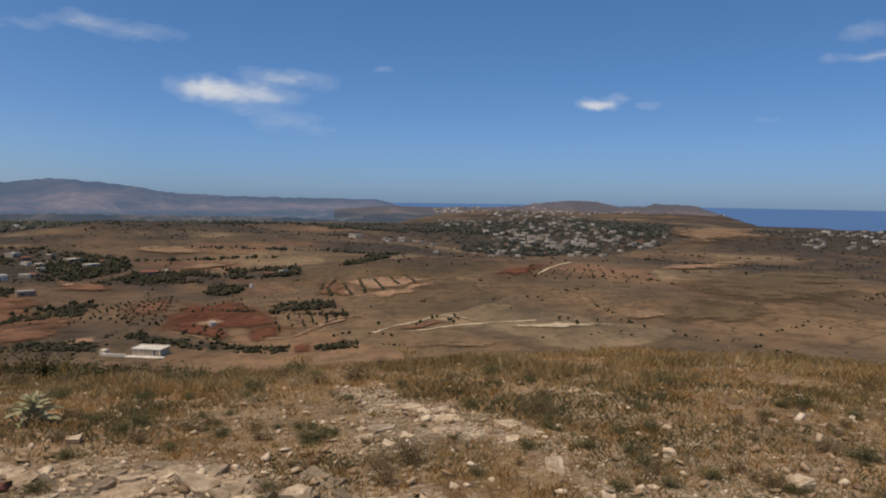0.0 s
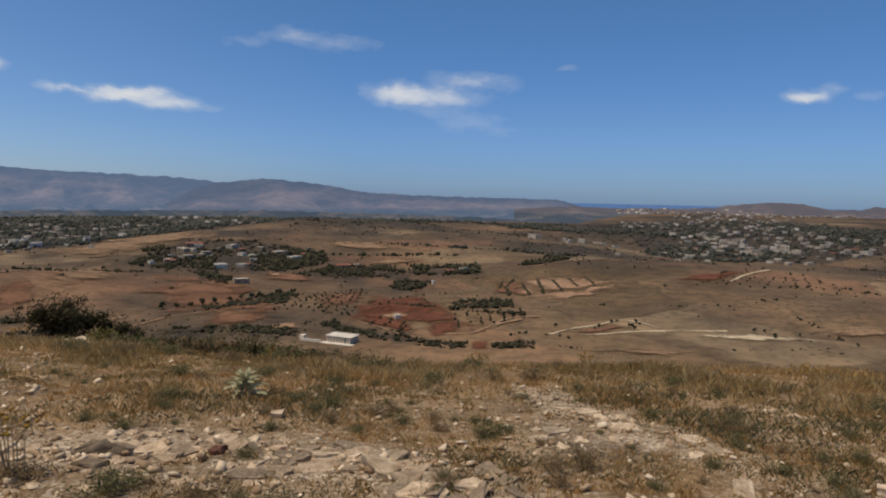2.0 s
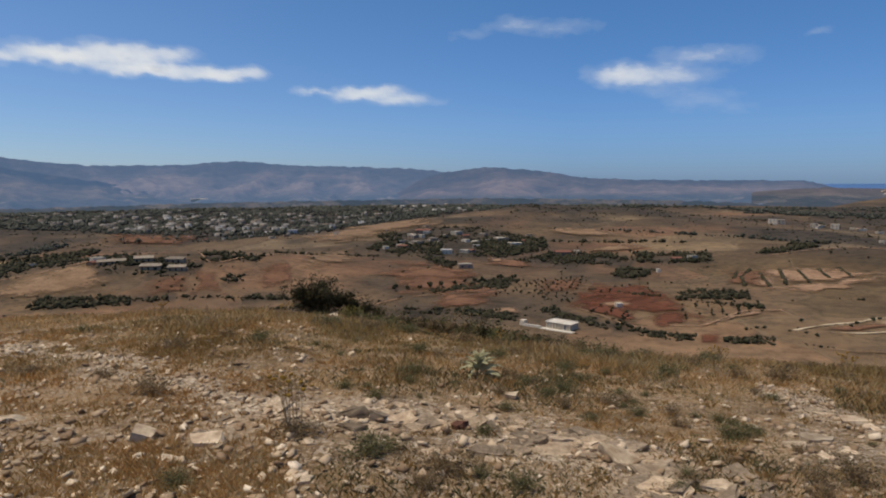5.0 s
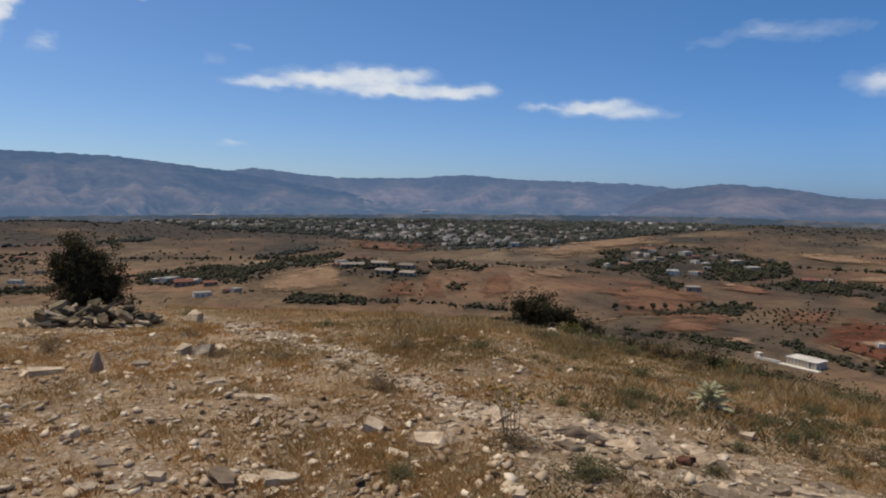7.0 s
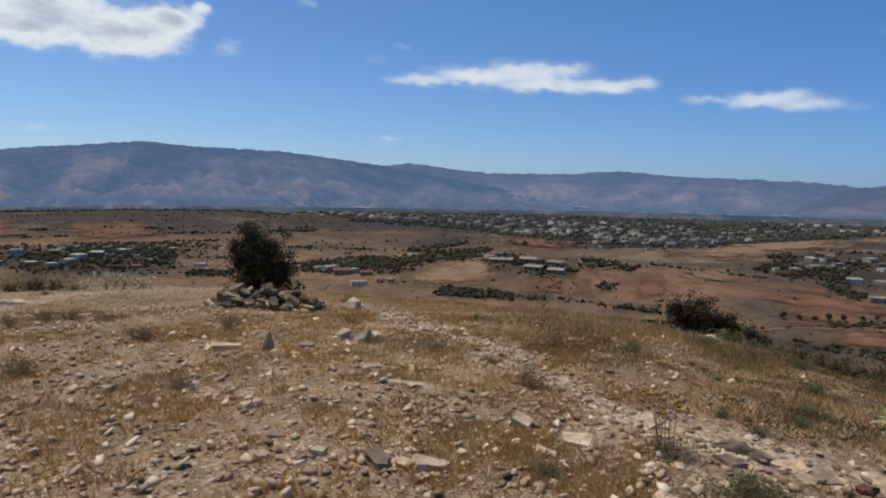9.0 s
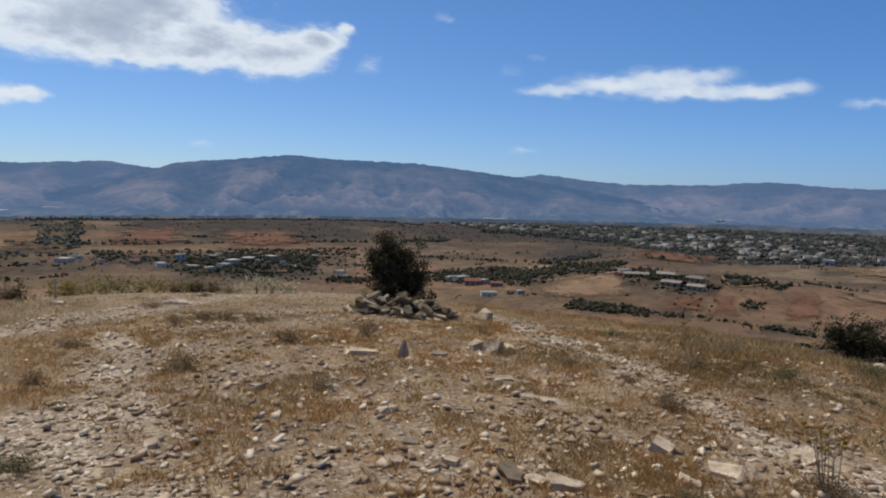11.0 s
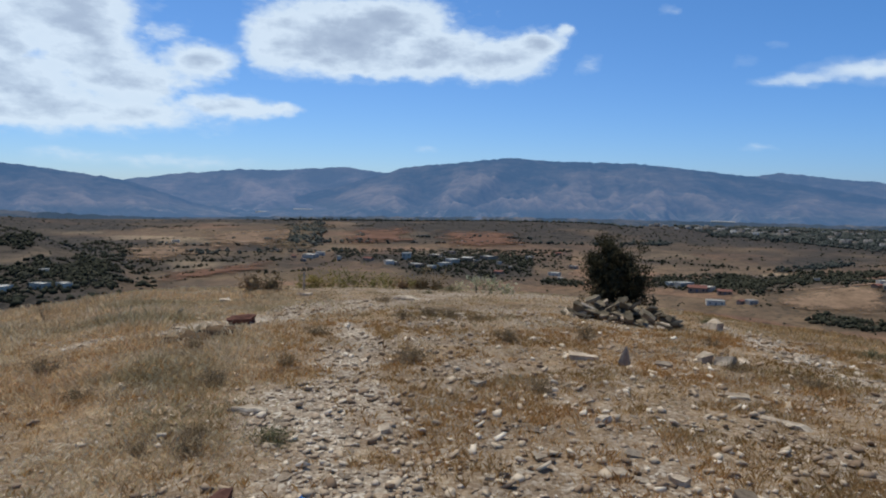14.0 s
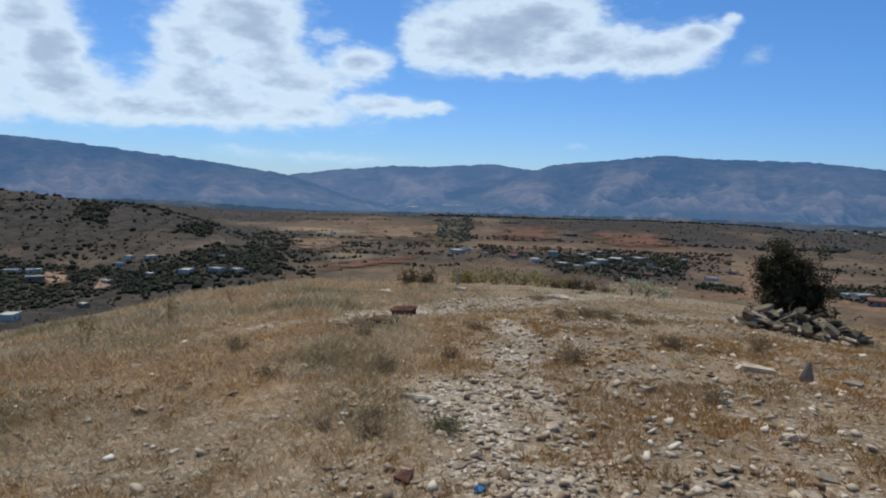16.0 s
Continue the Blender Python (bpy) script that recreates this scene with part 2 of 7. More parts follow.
def field_material(name, dark, light):
    """Worked earth: clods, uneven patches and scattered weeds."""
    m = grained(name, dark, light, 0.35, 0.03, 1.0, 0.3, 0.3)
    nt = m.node_tree
    b = nt.nodes["Principled BSDF"]
    base = b.inputs["Base Color"].links[0].from_socket
    at = nt.nodes.new("ShaderNodeTexCoord").outputs["Object"]
    c = mix(nt, 1.0, base, ramp(nt, tex(nt, at, 0.07, 7, 0.7), [(0.35, (0.70, 0.68, 0.64)), (0.65, (1.22, 1.2, 1.16))]), "MULTIPLY")
    weeds = add(nt, "ShaderNodeTexVoronoi", Scale=0.3, Randomness=1.0)
    weeds.voronoi_dimensions = "2D"
    nt.links.new(at, weeds.inputs["Vector"])
    spot_on = ramp(nt, weeds.outputs["Distance"], [(0.10, (0.7, 0.7, 0.7)), (0.22, (0, 0, 0))])
    spot_on = math_node(nt, "MULTIPLY", spot_on, ramp(nt, tex(nt, at, 0.03, 4, 0.6), [(0.44, (0, 0, 0)), (0.6, (1, 1, 1))]))
    nt.links.new(mix(nt, spot_on, c, (0.06, 0.05, 0.03)), b.inputs["Base Color"])
    # the worked earth thins out into the sward along its borders
    border = nt.nodes.new("ShaderNodeAttribute")
    border.attribute_name = "border"
    fray = math_node(nt, "ADD", border.outputs["Fac"], math_node(nt, "MULTIPLY", math_node(nt, "SUBTRACT", tex(nt, at, 0.07, 8, 0.72), 0.5), 2.2))
    gone = nt.nodes.new("ShaderNodeBsdfTransparent")
    blend = nt.nodes.new("ShaderNodeMixShader")
    nt.links.new(ramp(nt, fray, [(0.12, (0, 0, 0)), (0.62, (0.94, 0.94, 0.94))]), blend.inputs[0])
    nt.links.new(gone.outputs[0], blend.inputs[1])
    nt.links.new(b.outputs[0], blend.inputs[2])
    nt.links.new(blend.outputs[0], nt.nodes["Material Output"].inputs["Surface"])
    return m


GROUND, SEA, CLOUD = ground_material(), sea_material(), cloud_material()
FIELD = {
    "rust": field_material("ploughed_rust_earth", (0.125, 0.062, 0.037), (0.225, 0.118, 0.07)),
    "red": field_material("ploughed_red_earth", (0.095, 0.036, 0.021), (0.19, 0.076, 0.043)),
    "sand": field_material("sandy_earth", (0.23, 0.135, 0.08), (0.41, 0.26, 0.165)),
    "chalk": field_material("chalky_earth", (0.42, 0.32, 0.21), (0.64, 0.51, 0.35)),
    "straw": field_material("straw_stubble", (0.17, 0.105, 0.06), (0.31, 0.20, 0.122)),
    "dark": field_material("dark_brown_field", (0.085, 0.062, 0.037), (0.18, 0.122, 0.068)),
}
FOLIAGE = grained("olive_foliage", (0.018, 0.023, 0.013), (0.055, 0.06, 0.032), 6.0, 0.8, 0.8, 0, 0, 0.35)
BARK = grained("bark", (0.05, 0.038, 0.028), (0.12, 0.09, 0.065), 14.0, 2.0)
PLASTER = grained("white_plaster", (0.50, 0.41, 0.30), (0.82, 0.70, 0.53), 3.0, 0.35, 0.85, 0.2, 0.01, 0.35)
BLUE_WASH = grained("pale_blue_plaster", (0.42, 0.40, 0.38), (0.58, 0.56, 0.53), 3.0, 0.35, 0.85, 0.2)
BLOCK = grained("bare_block_wall", (0.25, 0.17, 0.11), (0.42, 0.31, 0.21), 3.0, 0.35, 0.95, 0.3, 0.02, 0.3)
ROOF = grained("flat_roof_screed", (0.42, 0.36, 0.28), (0.74, 0.66, 0.54), 2.0, 0.25, 0.8, 0.2, 0.01, 0.3)
SHEET = grained("weathered_sheet_roof", (0.20, 0.15, 0.105), (0.40, 0.33, 0.25), 1.6, 0.3, 0.8, 0.2, 0.01, 0.3)
TILE = grained("red_tile_roof", (0.16, 0.07, 0.048), (0.28, 0.125, 0.085), 4.0, 0.4)
GLASS = grained("dark_window", (0.02, 0.022, 0.026), (0.05, 0.052, 0.056), 2.0, 0.3, 0.25, 0)
WOODEN = grained("painted_door", (0.07, 0.09, 0.12), (0.14, 0.16, 0.19), 3.0, 0.5, 0.6, 0.1)


STONE = grained("pale_limestone", (0.30, 0.195, 0.115), (0.87, 0.69, 0.47), 9.0, 1.6, 0.9, 0.5, 0.02, 0.45)
GREY_STONE = grained("weathered_grey_stone", (0.15, 0.105, 0.066), (0.42, 0.315, 0.21), 10.0, 2.0, 0.95, 0.5, 0.02, 0.35)
BEDROCK = grained("pale_bedrock", (0.28, 0.185, 0.11), (0.70, 0.53, 0.35), 7.0, 1.2, 0.95, 0.6, 0.02, 0.4)
RED_STONE = grained("rust_brown_stone", (0.09, 0.04, 0.028), (0.20, 0.095, 0.06), 10.0, 2.0, 0.95, 0.5, 0.02)
HEAD_STONE = grained("purple_grey_stone", (0.25, 0.175, 0.12), (0.42, 0.31, 0.215), 12.0, 2.5, 0.95, 0.4, 0.01)
SOIL = grained("dark_crumbling_soil", (0.07, 0.042, 0.022), (0.19, 0.12, 0.065), 16.0, 3.0, 1.0, 0.7, 0.03)
TARP = grained("blue_plastic", (0.12, 0.30, 0.52), (0.25, 0.46, 0.66), 8.0, 1.0, 0.4, 0.1)


def growth(name, tones, rough=0.8, thin=0.45):
    """Dry or green blades: the tone differs from blade to blade and from patch to patch."""
    m, nt, b = nodes_of(name, rough)
    at = nt.nodes.new("ShaderNodeTexCoord").outputs["Object"]
    own = nt.nodes.new("ShaderNodeNewGeometry").outputs["Random Per Island"]
    mixed = math_node(nt, "ADD", math_node(nt, "MULTIPLY", own, 0.42), math_node(nt, "MULTIPLY", tex(nt, at, 0.8, 5, 0.65), 0.58))
    c = ramp(nt, mixed, [(0.22 + 0.56 * i / (len(tones) - 1), t) for i, t in enumerate(tones)])
    if thin:
        c = mix(nt, 1.0, c, ramp(nt, tex(nt, at, 0.5, 3, 0.5), [(0.38, (0.70, 0.69, 0.60)), (0.5, (1.0, 0.98, 0.95)), (0.62, (1.06, 0.95, 0.84))]), "MULTIPLY")
    nt.links.new(c, b.inputs["Base Color"])
    if thin:
        t = nt.nodes.new("ShaderNodeBsdfTranslucent")
        nt.links.new(c, t.inputs["Color"])
        both = nt.nodes.new("ShaderNodeMixShader")
        both.inputs[0].default_value = thin
        nt.links.new(b.outputs[0], both.inputs[1])
        nt.links.new(t.outputs[0], both.inputs[2])
        nt.links.new(both.outputs[0], nt.nodes["Material Output"].inputs["Surface"])
    return m


GRAVEL = growth("loose_gravel", [(0.17, 0.105, 0.06), (0.36, 0.245, 0.148), (0.56, 0.41, 0.27), (0.76, 0.60, 0.42)], 0.9, 0.0)
RUBBLE = growth("limestone_rubble", [(0.17, 0.105, 0.06), (0.36, 0.24, 0.14), (0.58, 0.43, 0.275), (0.88, 0.72, 0.52)], 0.9, 0.0)
STRAW = growth("dry_golden_grass", [(0.27, 0.165, 0.065), (0.47, 0.305, 0.125), (0.64, 0.45, 0.205), (0.78, 0.60, 0.32)])
PALE_STRAW = growth("pale_tan_grass", [(0.40, 0.275, 0.14), (0.58, 0.425, 0.23), (0.73, 0.565, 0.33), (0.86, 0.71, 0.47)], 0.8, 0.55)
LITTER = growth("matted_grass_litter", [(0.27, 0.17, 0.075), (0.44, 0.29, 0.14), (0.58, 0.42, 0.22), (0.73, 0.58, 0.35)])
TUFT = growth("rust_gold_tuft", [(0.28, 0.145, 0.048), (0.46, 0.26, 0.09), (0.60, 0.37, 0.145), (0.73, 0.51, 0.24)])
HERB = growth("grey_green_herb", [(0.105, 0.097, 0.043), (0.18, 0.164, 0.078), (0.29, 0.262, 0.135)])
SCRUB_LEAF = growth("brown_grey_shrub_leaf", [(0.16, 0.11, 0.058), (0.27, 0.19, 0.105), (0.38, 0.285, 0.17)])
BUSH_LEAF = growth("dark_bush_leaf", [(0.030, 0.028, 0.016), (0.07, 0.062, 0.034), (0.145, 0.122, 0.066)])
GREEN_LEAF = growth("yellow_green_leaf", [(0.15, 0.13, 0.04), (0.26, 0.22, 0.072), (0.38, 0.32, 0.12)])
OLIVE_LEAF = growth("olive_scrub_leaf", [(0.05, 0.045, 0.02), (0.095, 0.08, 0.036), (0.16, 0.13, 0.06)])
SILVER_LEAF = growth("silver_green_thistle_leaf", [(0.36, 0.34, 0.20), (0.54, 0.50, 0.31), (0.70, 0.65, 0.44)], 0.7, 0.25)
DRY_STEM = grained("dry_stem", (0.26, 0.17, 0.085), (0.48, 0.34, 0.18), 20.0, 3.0)
YELLOW_HEAD = growth("dry_yellow_flower_head", [(0.35, 0.20, 0.04), (0.50, 0.32, 0.07)])


HEAP_STONE = grained("heaped_field_stone", (0.085, 0.064, 0.037), (0.34, 0.255, 0.158), 9.0, 1.6, 0.95, 0.5, 0.02, 0.45)
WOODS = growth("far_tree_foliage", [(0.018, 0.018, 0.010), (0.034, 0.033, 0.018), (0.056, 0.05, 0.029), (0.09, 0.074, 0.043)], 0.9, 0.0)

# distant foliage coloured lighter and greyer, as haze would lift it
FAR_WOODS = growth("hazed_grove_foliage", [(0.03, 0.033, 0.027), (0.052, 0.055, 0.043), (0.08, 0.078, 0.06), (0.115, 0.105, 0.078)], 0.9, 0.0)
TOWN = growth("town_walls", [(0.12, 0.085, 0.06), (0.22, 0.175, 0.13), (0.38, 0.325, 0.265), (0.70, 0.64, 0.56)], 0.85, 0.0)

# ---------------------------------------------------------------- shape of the land
EYE = 1.6                      # eye height over the hilltop
SLOPE = 0.42                   # steepest part of the hillside
# downward angle of the hill's brow, by bearing (degrees to the left of north)
BROW_AT = [-180, -60, -34, -15, 0, 20, 30, 40, 50, 62, 75, 86, 100, 120, 128, 134, 142, 180]
BROW_DOWN = [12.0, 11.8, 11.8, 12.8, 14.2, 15.0, 14.2, 12.6, 11.0, 10.3, 9.4, 8.5, 8.05, 8.2, 9.1, 10.2, 11.5, 12.0]
# distance of the coast, by bearing
COAST_AT = [-180, -34, -25, -23, -20, -12, -5.5, 4, 6, 180]
COAST_R = [1600, 1650, 1750, 2300, 2900, 3000, 2700, 2700, 5600, 5600]
# rounded hills: bearing, distance, height, half width across, half width along the view
HILLS = [(57, 425, 15.5, 85, 55), (-20, 1150, 9, 240, 160), (160, 700, 24, 150, 200), (3, 520, 8, 130, 70), (-24, 430, 12, 150, 110)]
# long ridges: half widths before and behind the crest, then rows of bearing, distance and height of the crest over the horizon (degrees)
RIDGES = [
    (230, 110, [(58, 560, -6.6), (54, 590, -5.6), (50.5, 620, -4.95), (43.7, 660, -4.42), (41, 680, -4.2), (37, 720, -3.68), (34, 770, -3.12), (30, 840, -2.58), (27.2, 900, -2.12), (22.6, 890, -2.3), (18, 880, -2.44), (14.5, 850, -2.84), (10.8, 800, -3.28), (7, 760, -3.8), (3, 730, -4.1), (-2, 700, -4.9)]),
    (260, 90, [(136, 1260, -3.4), (132, 1260, -2.05), (129.8, 1250, -2.18), (125.6, 1230, -2.54), (121, 1200, -2.83), (116, 1160, -2.9), (108, 1150, -2.8), (99.4, 1150, -2.62), (91.6, 1150, -2.44), (82.8, 1150, -2.42), (79.6, 1130, -2.7), (73.4, 1080, -3.02), (66, 1000, -3.4), (60, 980, -4.0)]),
    (170, 120, [(160, 800, -0.9), (147, 780, -0.95), (141, 760, -1.22), (139, 740, -1.38), (136.5, 710, -1.82), (133.8, 690, -2.0), (131.5, 660, -2.2), (129, 620, -2.95), (126.4, 570, -3.7), (124.7, 520, -4.75), (122, 440, -6.3), (119, 420, -8.0)]),
]


def ripple(x, y, s, a=0.0):
    """Smooth rolling relief between about -1 and 1."""
    u, v = x / s, y / s
    return (np.sin(u + 1.7 * np.sin(0.6 * v + a) + a) * np.cos(0.9 * v - 0.8 * np.sin(0.7 * u + 2 * a))
            + 0.5 * np.sin(1.9 * u - 1.3 * v + 3 * a) * np.cos(2.3 * v + 0.9 * u + a)) / 1.5


def ground_z(x, y):
    """Height of the land at x, y."""
    x, y = np.asarray(x, float), np.asarray(y, float)
    r = np.hypot(x, y)
    az = np.degrees(np.arctan2(-x, y))
    bend = 2 * EYE / np.tan(np.radians(np.interp(az, BROW_AT, BROW_DOWN))) ** 2
    edge = SLOPE * bend
    hill = np.where(r < edge, -r * r / (2 * bend), -edge * SLOPE / 2 - SLOPE * (r - edge))
    low = -57 + 3.0 * ripple(x, y, 95, 0.4) * np.clip((r - 150) / 400, 0, 1) * np.clip((1200 - r) / 700, 0.2, 1) + 2.0 * ripple(x, y, 37, 1.9) * np.clip((r - 200) / 500, 0, 1) * np.clip((1050 - r) / 300, 0, 1)
    for a, d, h, across, along in HILLS:
        s, c = math.sin(math.radians(a)), math.cos(math.radians(a))
        q, p = x * c + y * s, -x * s + y * c
        low = low + h * np.exp(-0.5 * ((p - d) / along) ** 2 - 0.5 * (q / across) ** 2)
    low = low + 17 * np.clip((r - 900) / 1700, 0, 1) * np.clip((2 - az) / 8, 0, 1) * np.clip((az + 26) / 6, 0, 1)
    for front, back, rows in RIDGES:
        k = sorted(rows)
        d = np.interp(az, [p[0] for p in k], [p[1] for p in k])
        top = EYE + d * np.tan(np.radians(np.interp(az, [p[0] for p in k], [p[2] for p in k])))
        ends = np.clip((az - k[0][0] + 5) / 5, 0, 1) * np.clip((k[-1][0] + 5 - az) / 5, 0, 1)
        swell = (top + 59) * ends * np.exp(-0.5 * ((r - d) / np.where(r < d, front, back)) ** 2) - 59
        low = 0.5 * (low + swell + np.sqrt((low - swell) ** 2 + 6.0)) - 0.6
    # the land falls away to a low valley before the mountains
    low = low - 34 * np.clip((r - np.interp(az, [-4, 4, 36, 60, 80, 180], [3000, 1500, 1480, 1480, 1330, 1330])) / 160, 0, 1)
    low = low - 40 * np.clip((r - np.interp(az, COAST_AT, COAST_R)) / 120, 0, 1)
    z = 0.5 * (hill + low + np.sqrt((hill - low) ** 2 + 64.0)) - 0.28
    near = np.clip(1 - r / 40, 0, 1)
    return z + near * (0.035 * ripple(x, y, 0.9, 0.3) + 0.02 * ripple(x, y, 0.31, 2.2))


def spot(az, r):
    """World x, y at a bearing (degrees to the left of north) and distance."""
    return -r * math.sin(math.radians(az)), r * math.cos(math.radians(az))


# ---------------------------------------------------------------- mesh helpers
def mesh_of(name, verts, faces, smooth=False):
    me = bpy.data.meshes.new(name)
    verts = np.asarray(verts, np.float32)
    faces = np.asarray(faces, np.int32)
    n = faces.shape[1]
    me.vertices.add(len(verts))
    me.vertices.foreach_set("co", verts.ravel())
    me.loops.add(faces.size)
    me.loops.foreach_set("vertex_index", faces.ravel())
    me.polygons.add(len(faces))
    me.polygons.foreach_set("loop_start", np.arange(0, faces.size, n, dtype=np.int32))
    if smooth:
        me.polygons.foreach_set("use_smooth", np.ones(len(faces), bool))
    me.update(calc_edges=True)
    return me


def grid_faces(rows, cols):
    i = np.arange(rows - 1)[:, None] * cols + np.arange(cols - 1)[None]
    return np.stack([i, i + 1, i + cols + 1, i + cols], -1).reshape(-1, 4)


def thing(name, me, material, label, category, group="", kind="", m=None):
    ob = new(name, me)
    if material and not me.materials:
        me.materials.append(material)
    if m is not None:
        ob.matrix_world = m
    return tagged(ob, label, category, group, kind)


def part(name, bm, material, parent, label=""):
    """Links a bmesh (or a mesh) as one mesh object under a thing or under a part."""
    if isinstance(bm, bmesh.types.BMesh):
        me = bpy.data.meshes.new(name)
        bm.to_mesh(me)
        bm.free()
    else:
        me = bm
    if material and not me.materials:
        me.materials.append(material)
    ob = new(name, me)
    ob.parent = parent
    return tagged(ob, label)


def holder(name, m, label, category, group="", kind=""):
    ob = new(name)
    ob.empty_display_size = 0.2
    ob.matrix_world = m
    return tagged(ob, label, category, group, kind)


# ---------------------------------------------------------------- the ground sheet
# worn, stony tracks over the hilltop: x, y and half width
TRACK_1 = [(-7.2, -5.8, 0.2), (-8.4, -4.7, 0.45), (-10.1, -3.8, 0.85), (-12.1, -2.8, 1.0), (-15.9, -1.4, 0.9), (-19, 1.5, 0.6)]
TRACK_2 = [(-12.5, 3.6, 0.35), (-11.1, 3.8, 0.45), (-8.7, 3.7, 0.6), (-7.6, 3.6, 0.6), (-6.0, 3.7, 0.5), (-4.6, 3.3, 0.6), (-3.3, 3.7, 0.8), (-2.3, 3.9, 0.9), (-1.2, 3.7, 0.7), (-0.2, 3.2, 0.6)]
TRACK_3 = [(-9.5, -2.4, 0.25), (-7.6, -1.9, 0.5), (-5.9, -1.7, 0.7), (-4.8, -1.5, 0.85), (-3.6, -1.0, 0.85), (-2.0, -0.6, 0.7)]
TRACK_4 = [(0.6, 5.0, 0.4), (-0.1, 5.6, 0.5), (-0.3, 6.4, 0.45), (-0.9, 7.2, 0.3)]
TRACKS = (TRACK_1, TRACK_2, TRACK_3, TRACK_4)


def bareness(x, y):
    """How bare and stony the hilltop is, 0 to 1."""
    x, y = np.asarray(x, float), np.asarray(y, float)
    best = np.zeros(np.broadcast(x, y).shape)
    for line in TRACKS:
        for (x0, y0, w0), (x1, y1, w1) in zip(line, line[1:]):
            dx, dy = x1 - x0, y1 - y0
            s = np.clip(((x - x0) * dx + (y - y0) * dy) / (dx * dx + dy * dy), 0, 1)
            d = np.hypot(x - x0 - s * dx, y - y0 - s * dy) + 0.22 * ripple(x, y, 0.5, 0.7) + 0.12 * ripple(x, y, 0.17, 1.1)
            best = np.maximum(best, np.clip(1.35 - d / (0.85 * (w0 + s * (w1 - w0))), 0, 1) * np.clip(0.75 + 0.6 * ripple(x, y, 0.28, 0.1), 0.25, 1))
    # thin stony soil close to the top
    r = np.hypot(x, y)
    thin = 0.55 * np.clip(1.5 - r / 5.5, 0, 1) * np.clip(0.55 + 0.9 * ripple(x, y, 0.55, 0.2) + 0.5 * ripple(x, y, 0.2, 1.4), 0, 1)
    south = np.clip((np.degrees(np.arctan2(-x, y)) - 48) / 25, 0, 1) * np.clip((112 - np.degrees(np.arctan2(-x, y))) / 12, 0, 1)
    thin = np.maximum(thin, 0.46 * south * np.clip(1.7 - r / 7.5, 0, 1) * np.clip(0.6 + 0.8 * ripple(x, y, 0.45, 2.6) + 0.5 * ripple(x, y, 0.16, 0.4), 0, 1))
    a = np.degrees(np.arctan2(-x, y))
    west = np.clip((a - 74) / 8, 0, 1) * np.clip((112 - a) / 8, 0, 1) * np.clip((r - 5) / 3, 0, 1)
    thin = np.maximum(thin, 0.62 * west * np.clip(0.5 + 0.8 * ripple(x, y, 0.8, 1.6) + 0.5 * ripple(x, y, 0.26, 0.9), 0, 1))
    return np.clip(np.maximum(best, thin), 0, 1)


# wooded valleys and gardens round the villages: corners, trees, size, label
def within(poly, x, y):
    c = np.array(poly, float)
    odd = np.zeros(len(x), bool)
    for (x0, y0), (x1, y1) in zip(c, np.roll(c, -1, 0)):
        odd ^= ((y0 > y) != (y1 > y)) & (x < (x1 - x0) * (y - y0) / (y1 - y0 + 1e-9) + x0)
    return odd


VALLEYS = [
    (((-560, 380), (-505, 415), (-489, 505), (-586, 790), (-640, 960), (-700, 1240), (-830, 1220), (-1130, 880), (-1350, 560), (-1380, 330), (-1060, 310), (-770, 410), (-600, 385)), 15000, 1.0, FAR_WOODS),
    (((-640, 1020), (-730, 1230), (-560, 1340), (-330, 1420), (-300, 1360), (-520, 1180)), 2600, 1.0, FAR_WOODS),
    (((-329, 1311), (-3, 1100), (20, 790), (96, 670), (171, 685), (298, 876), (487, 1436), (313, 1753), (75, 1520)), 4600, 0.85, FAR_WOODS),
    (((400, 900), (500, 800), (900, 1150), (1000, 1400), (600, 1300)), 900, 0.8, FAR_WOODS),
    (((-647, -168), (-676, -63), (-680, 69), (-430, 43), (-440, -26), (-505, -80), (-551, -139)), 1300, 0.8, WOODS),
    (((-441, 74), (-367, 137), (-380, 177), (-365, 212), (-480, 300), (-510, 270), (-507, 176), (-500, 113)), 1500, 0.8, WOODS),
    (((-300, -380), (-289, -297), (-336, -273), (-429, -273), (-325, -196), (-286, -211), (-243, -235), (-196, -245), (-230, -330)), 3400, 0.9, WOODS),
    (((-360, 433), (-382, 510), (-343, 545), (-262, 525), (-223, 457), (-227, 404), (-275, 380)), 600, 0.85, WOODS),
    (((-362, 190), (-350, 215), (-322, 236), (-300, 215), (-322, 196), (-342, 184)), 130, 0.7, WOODS),
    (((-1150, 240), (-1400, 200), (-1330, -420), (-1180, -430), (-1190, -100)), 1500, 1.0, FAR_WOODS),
]
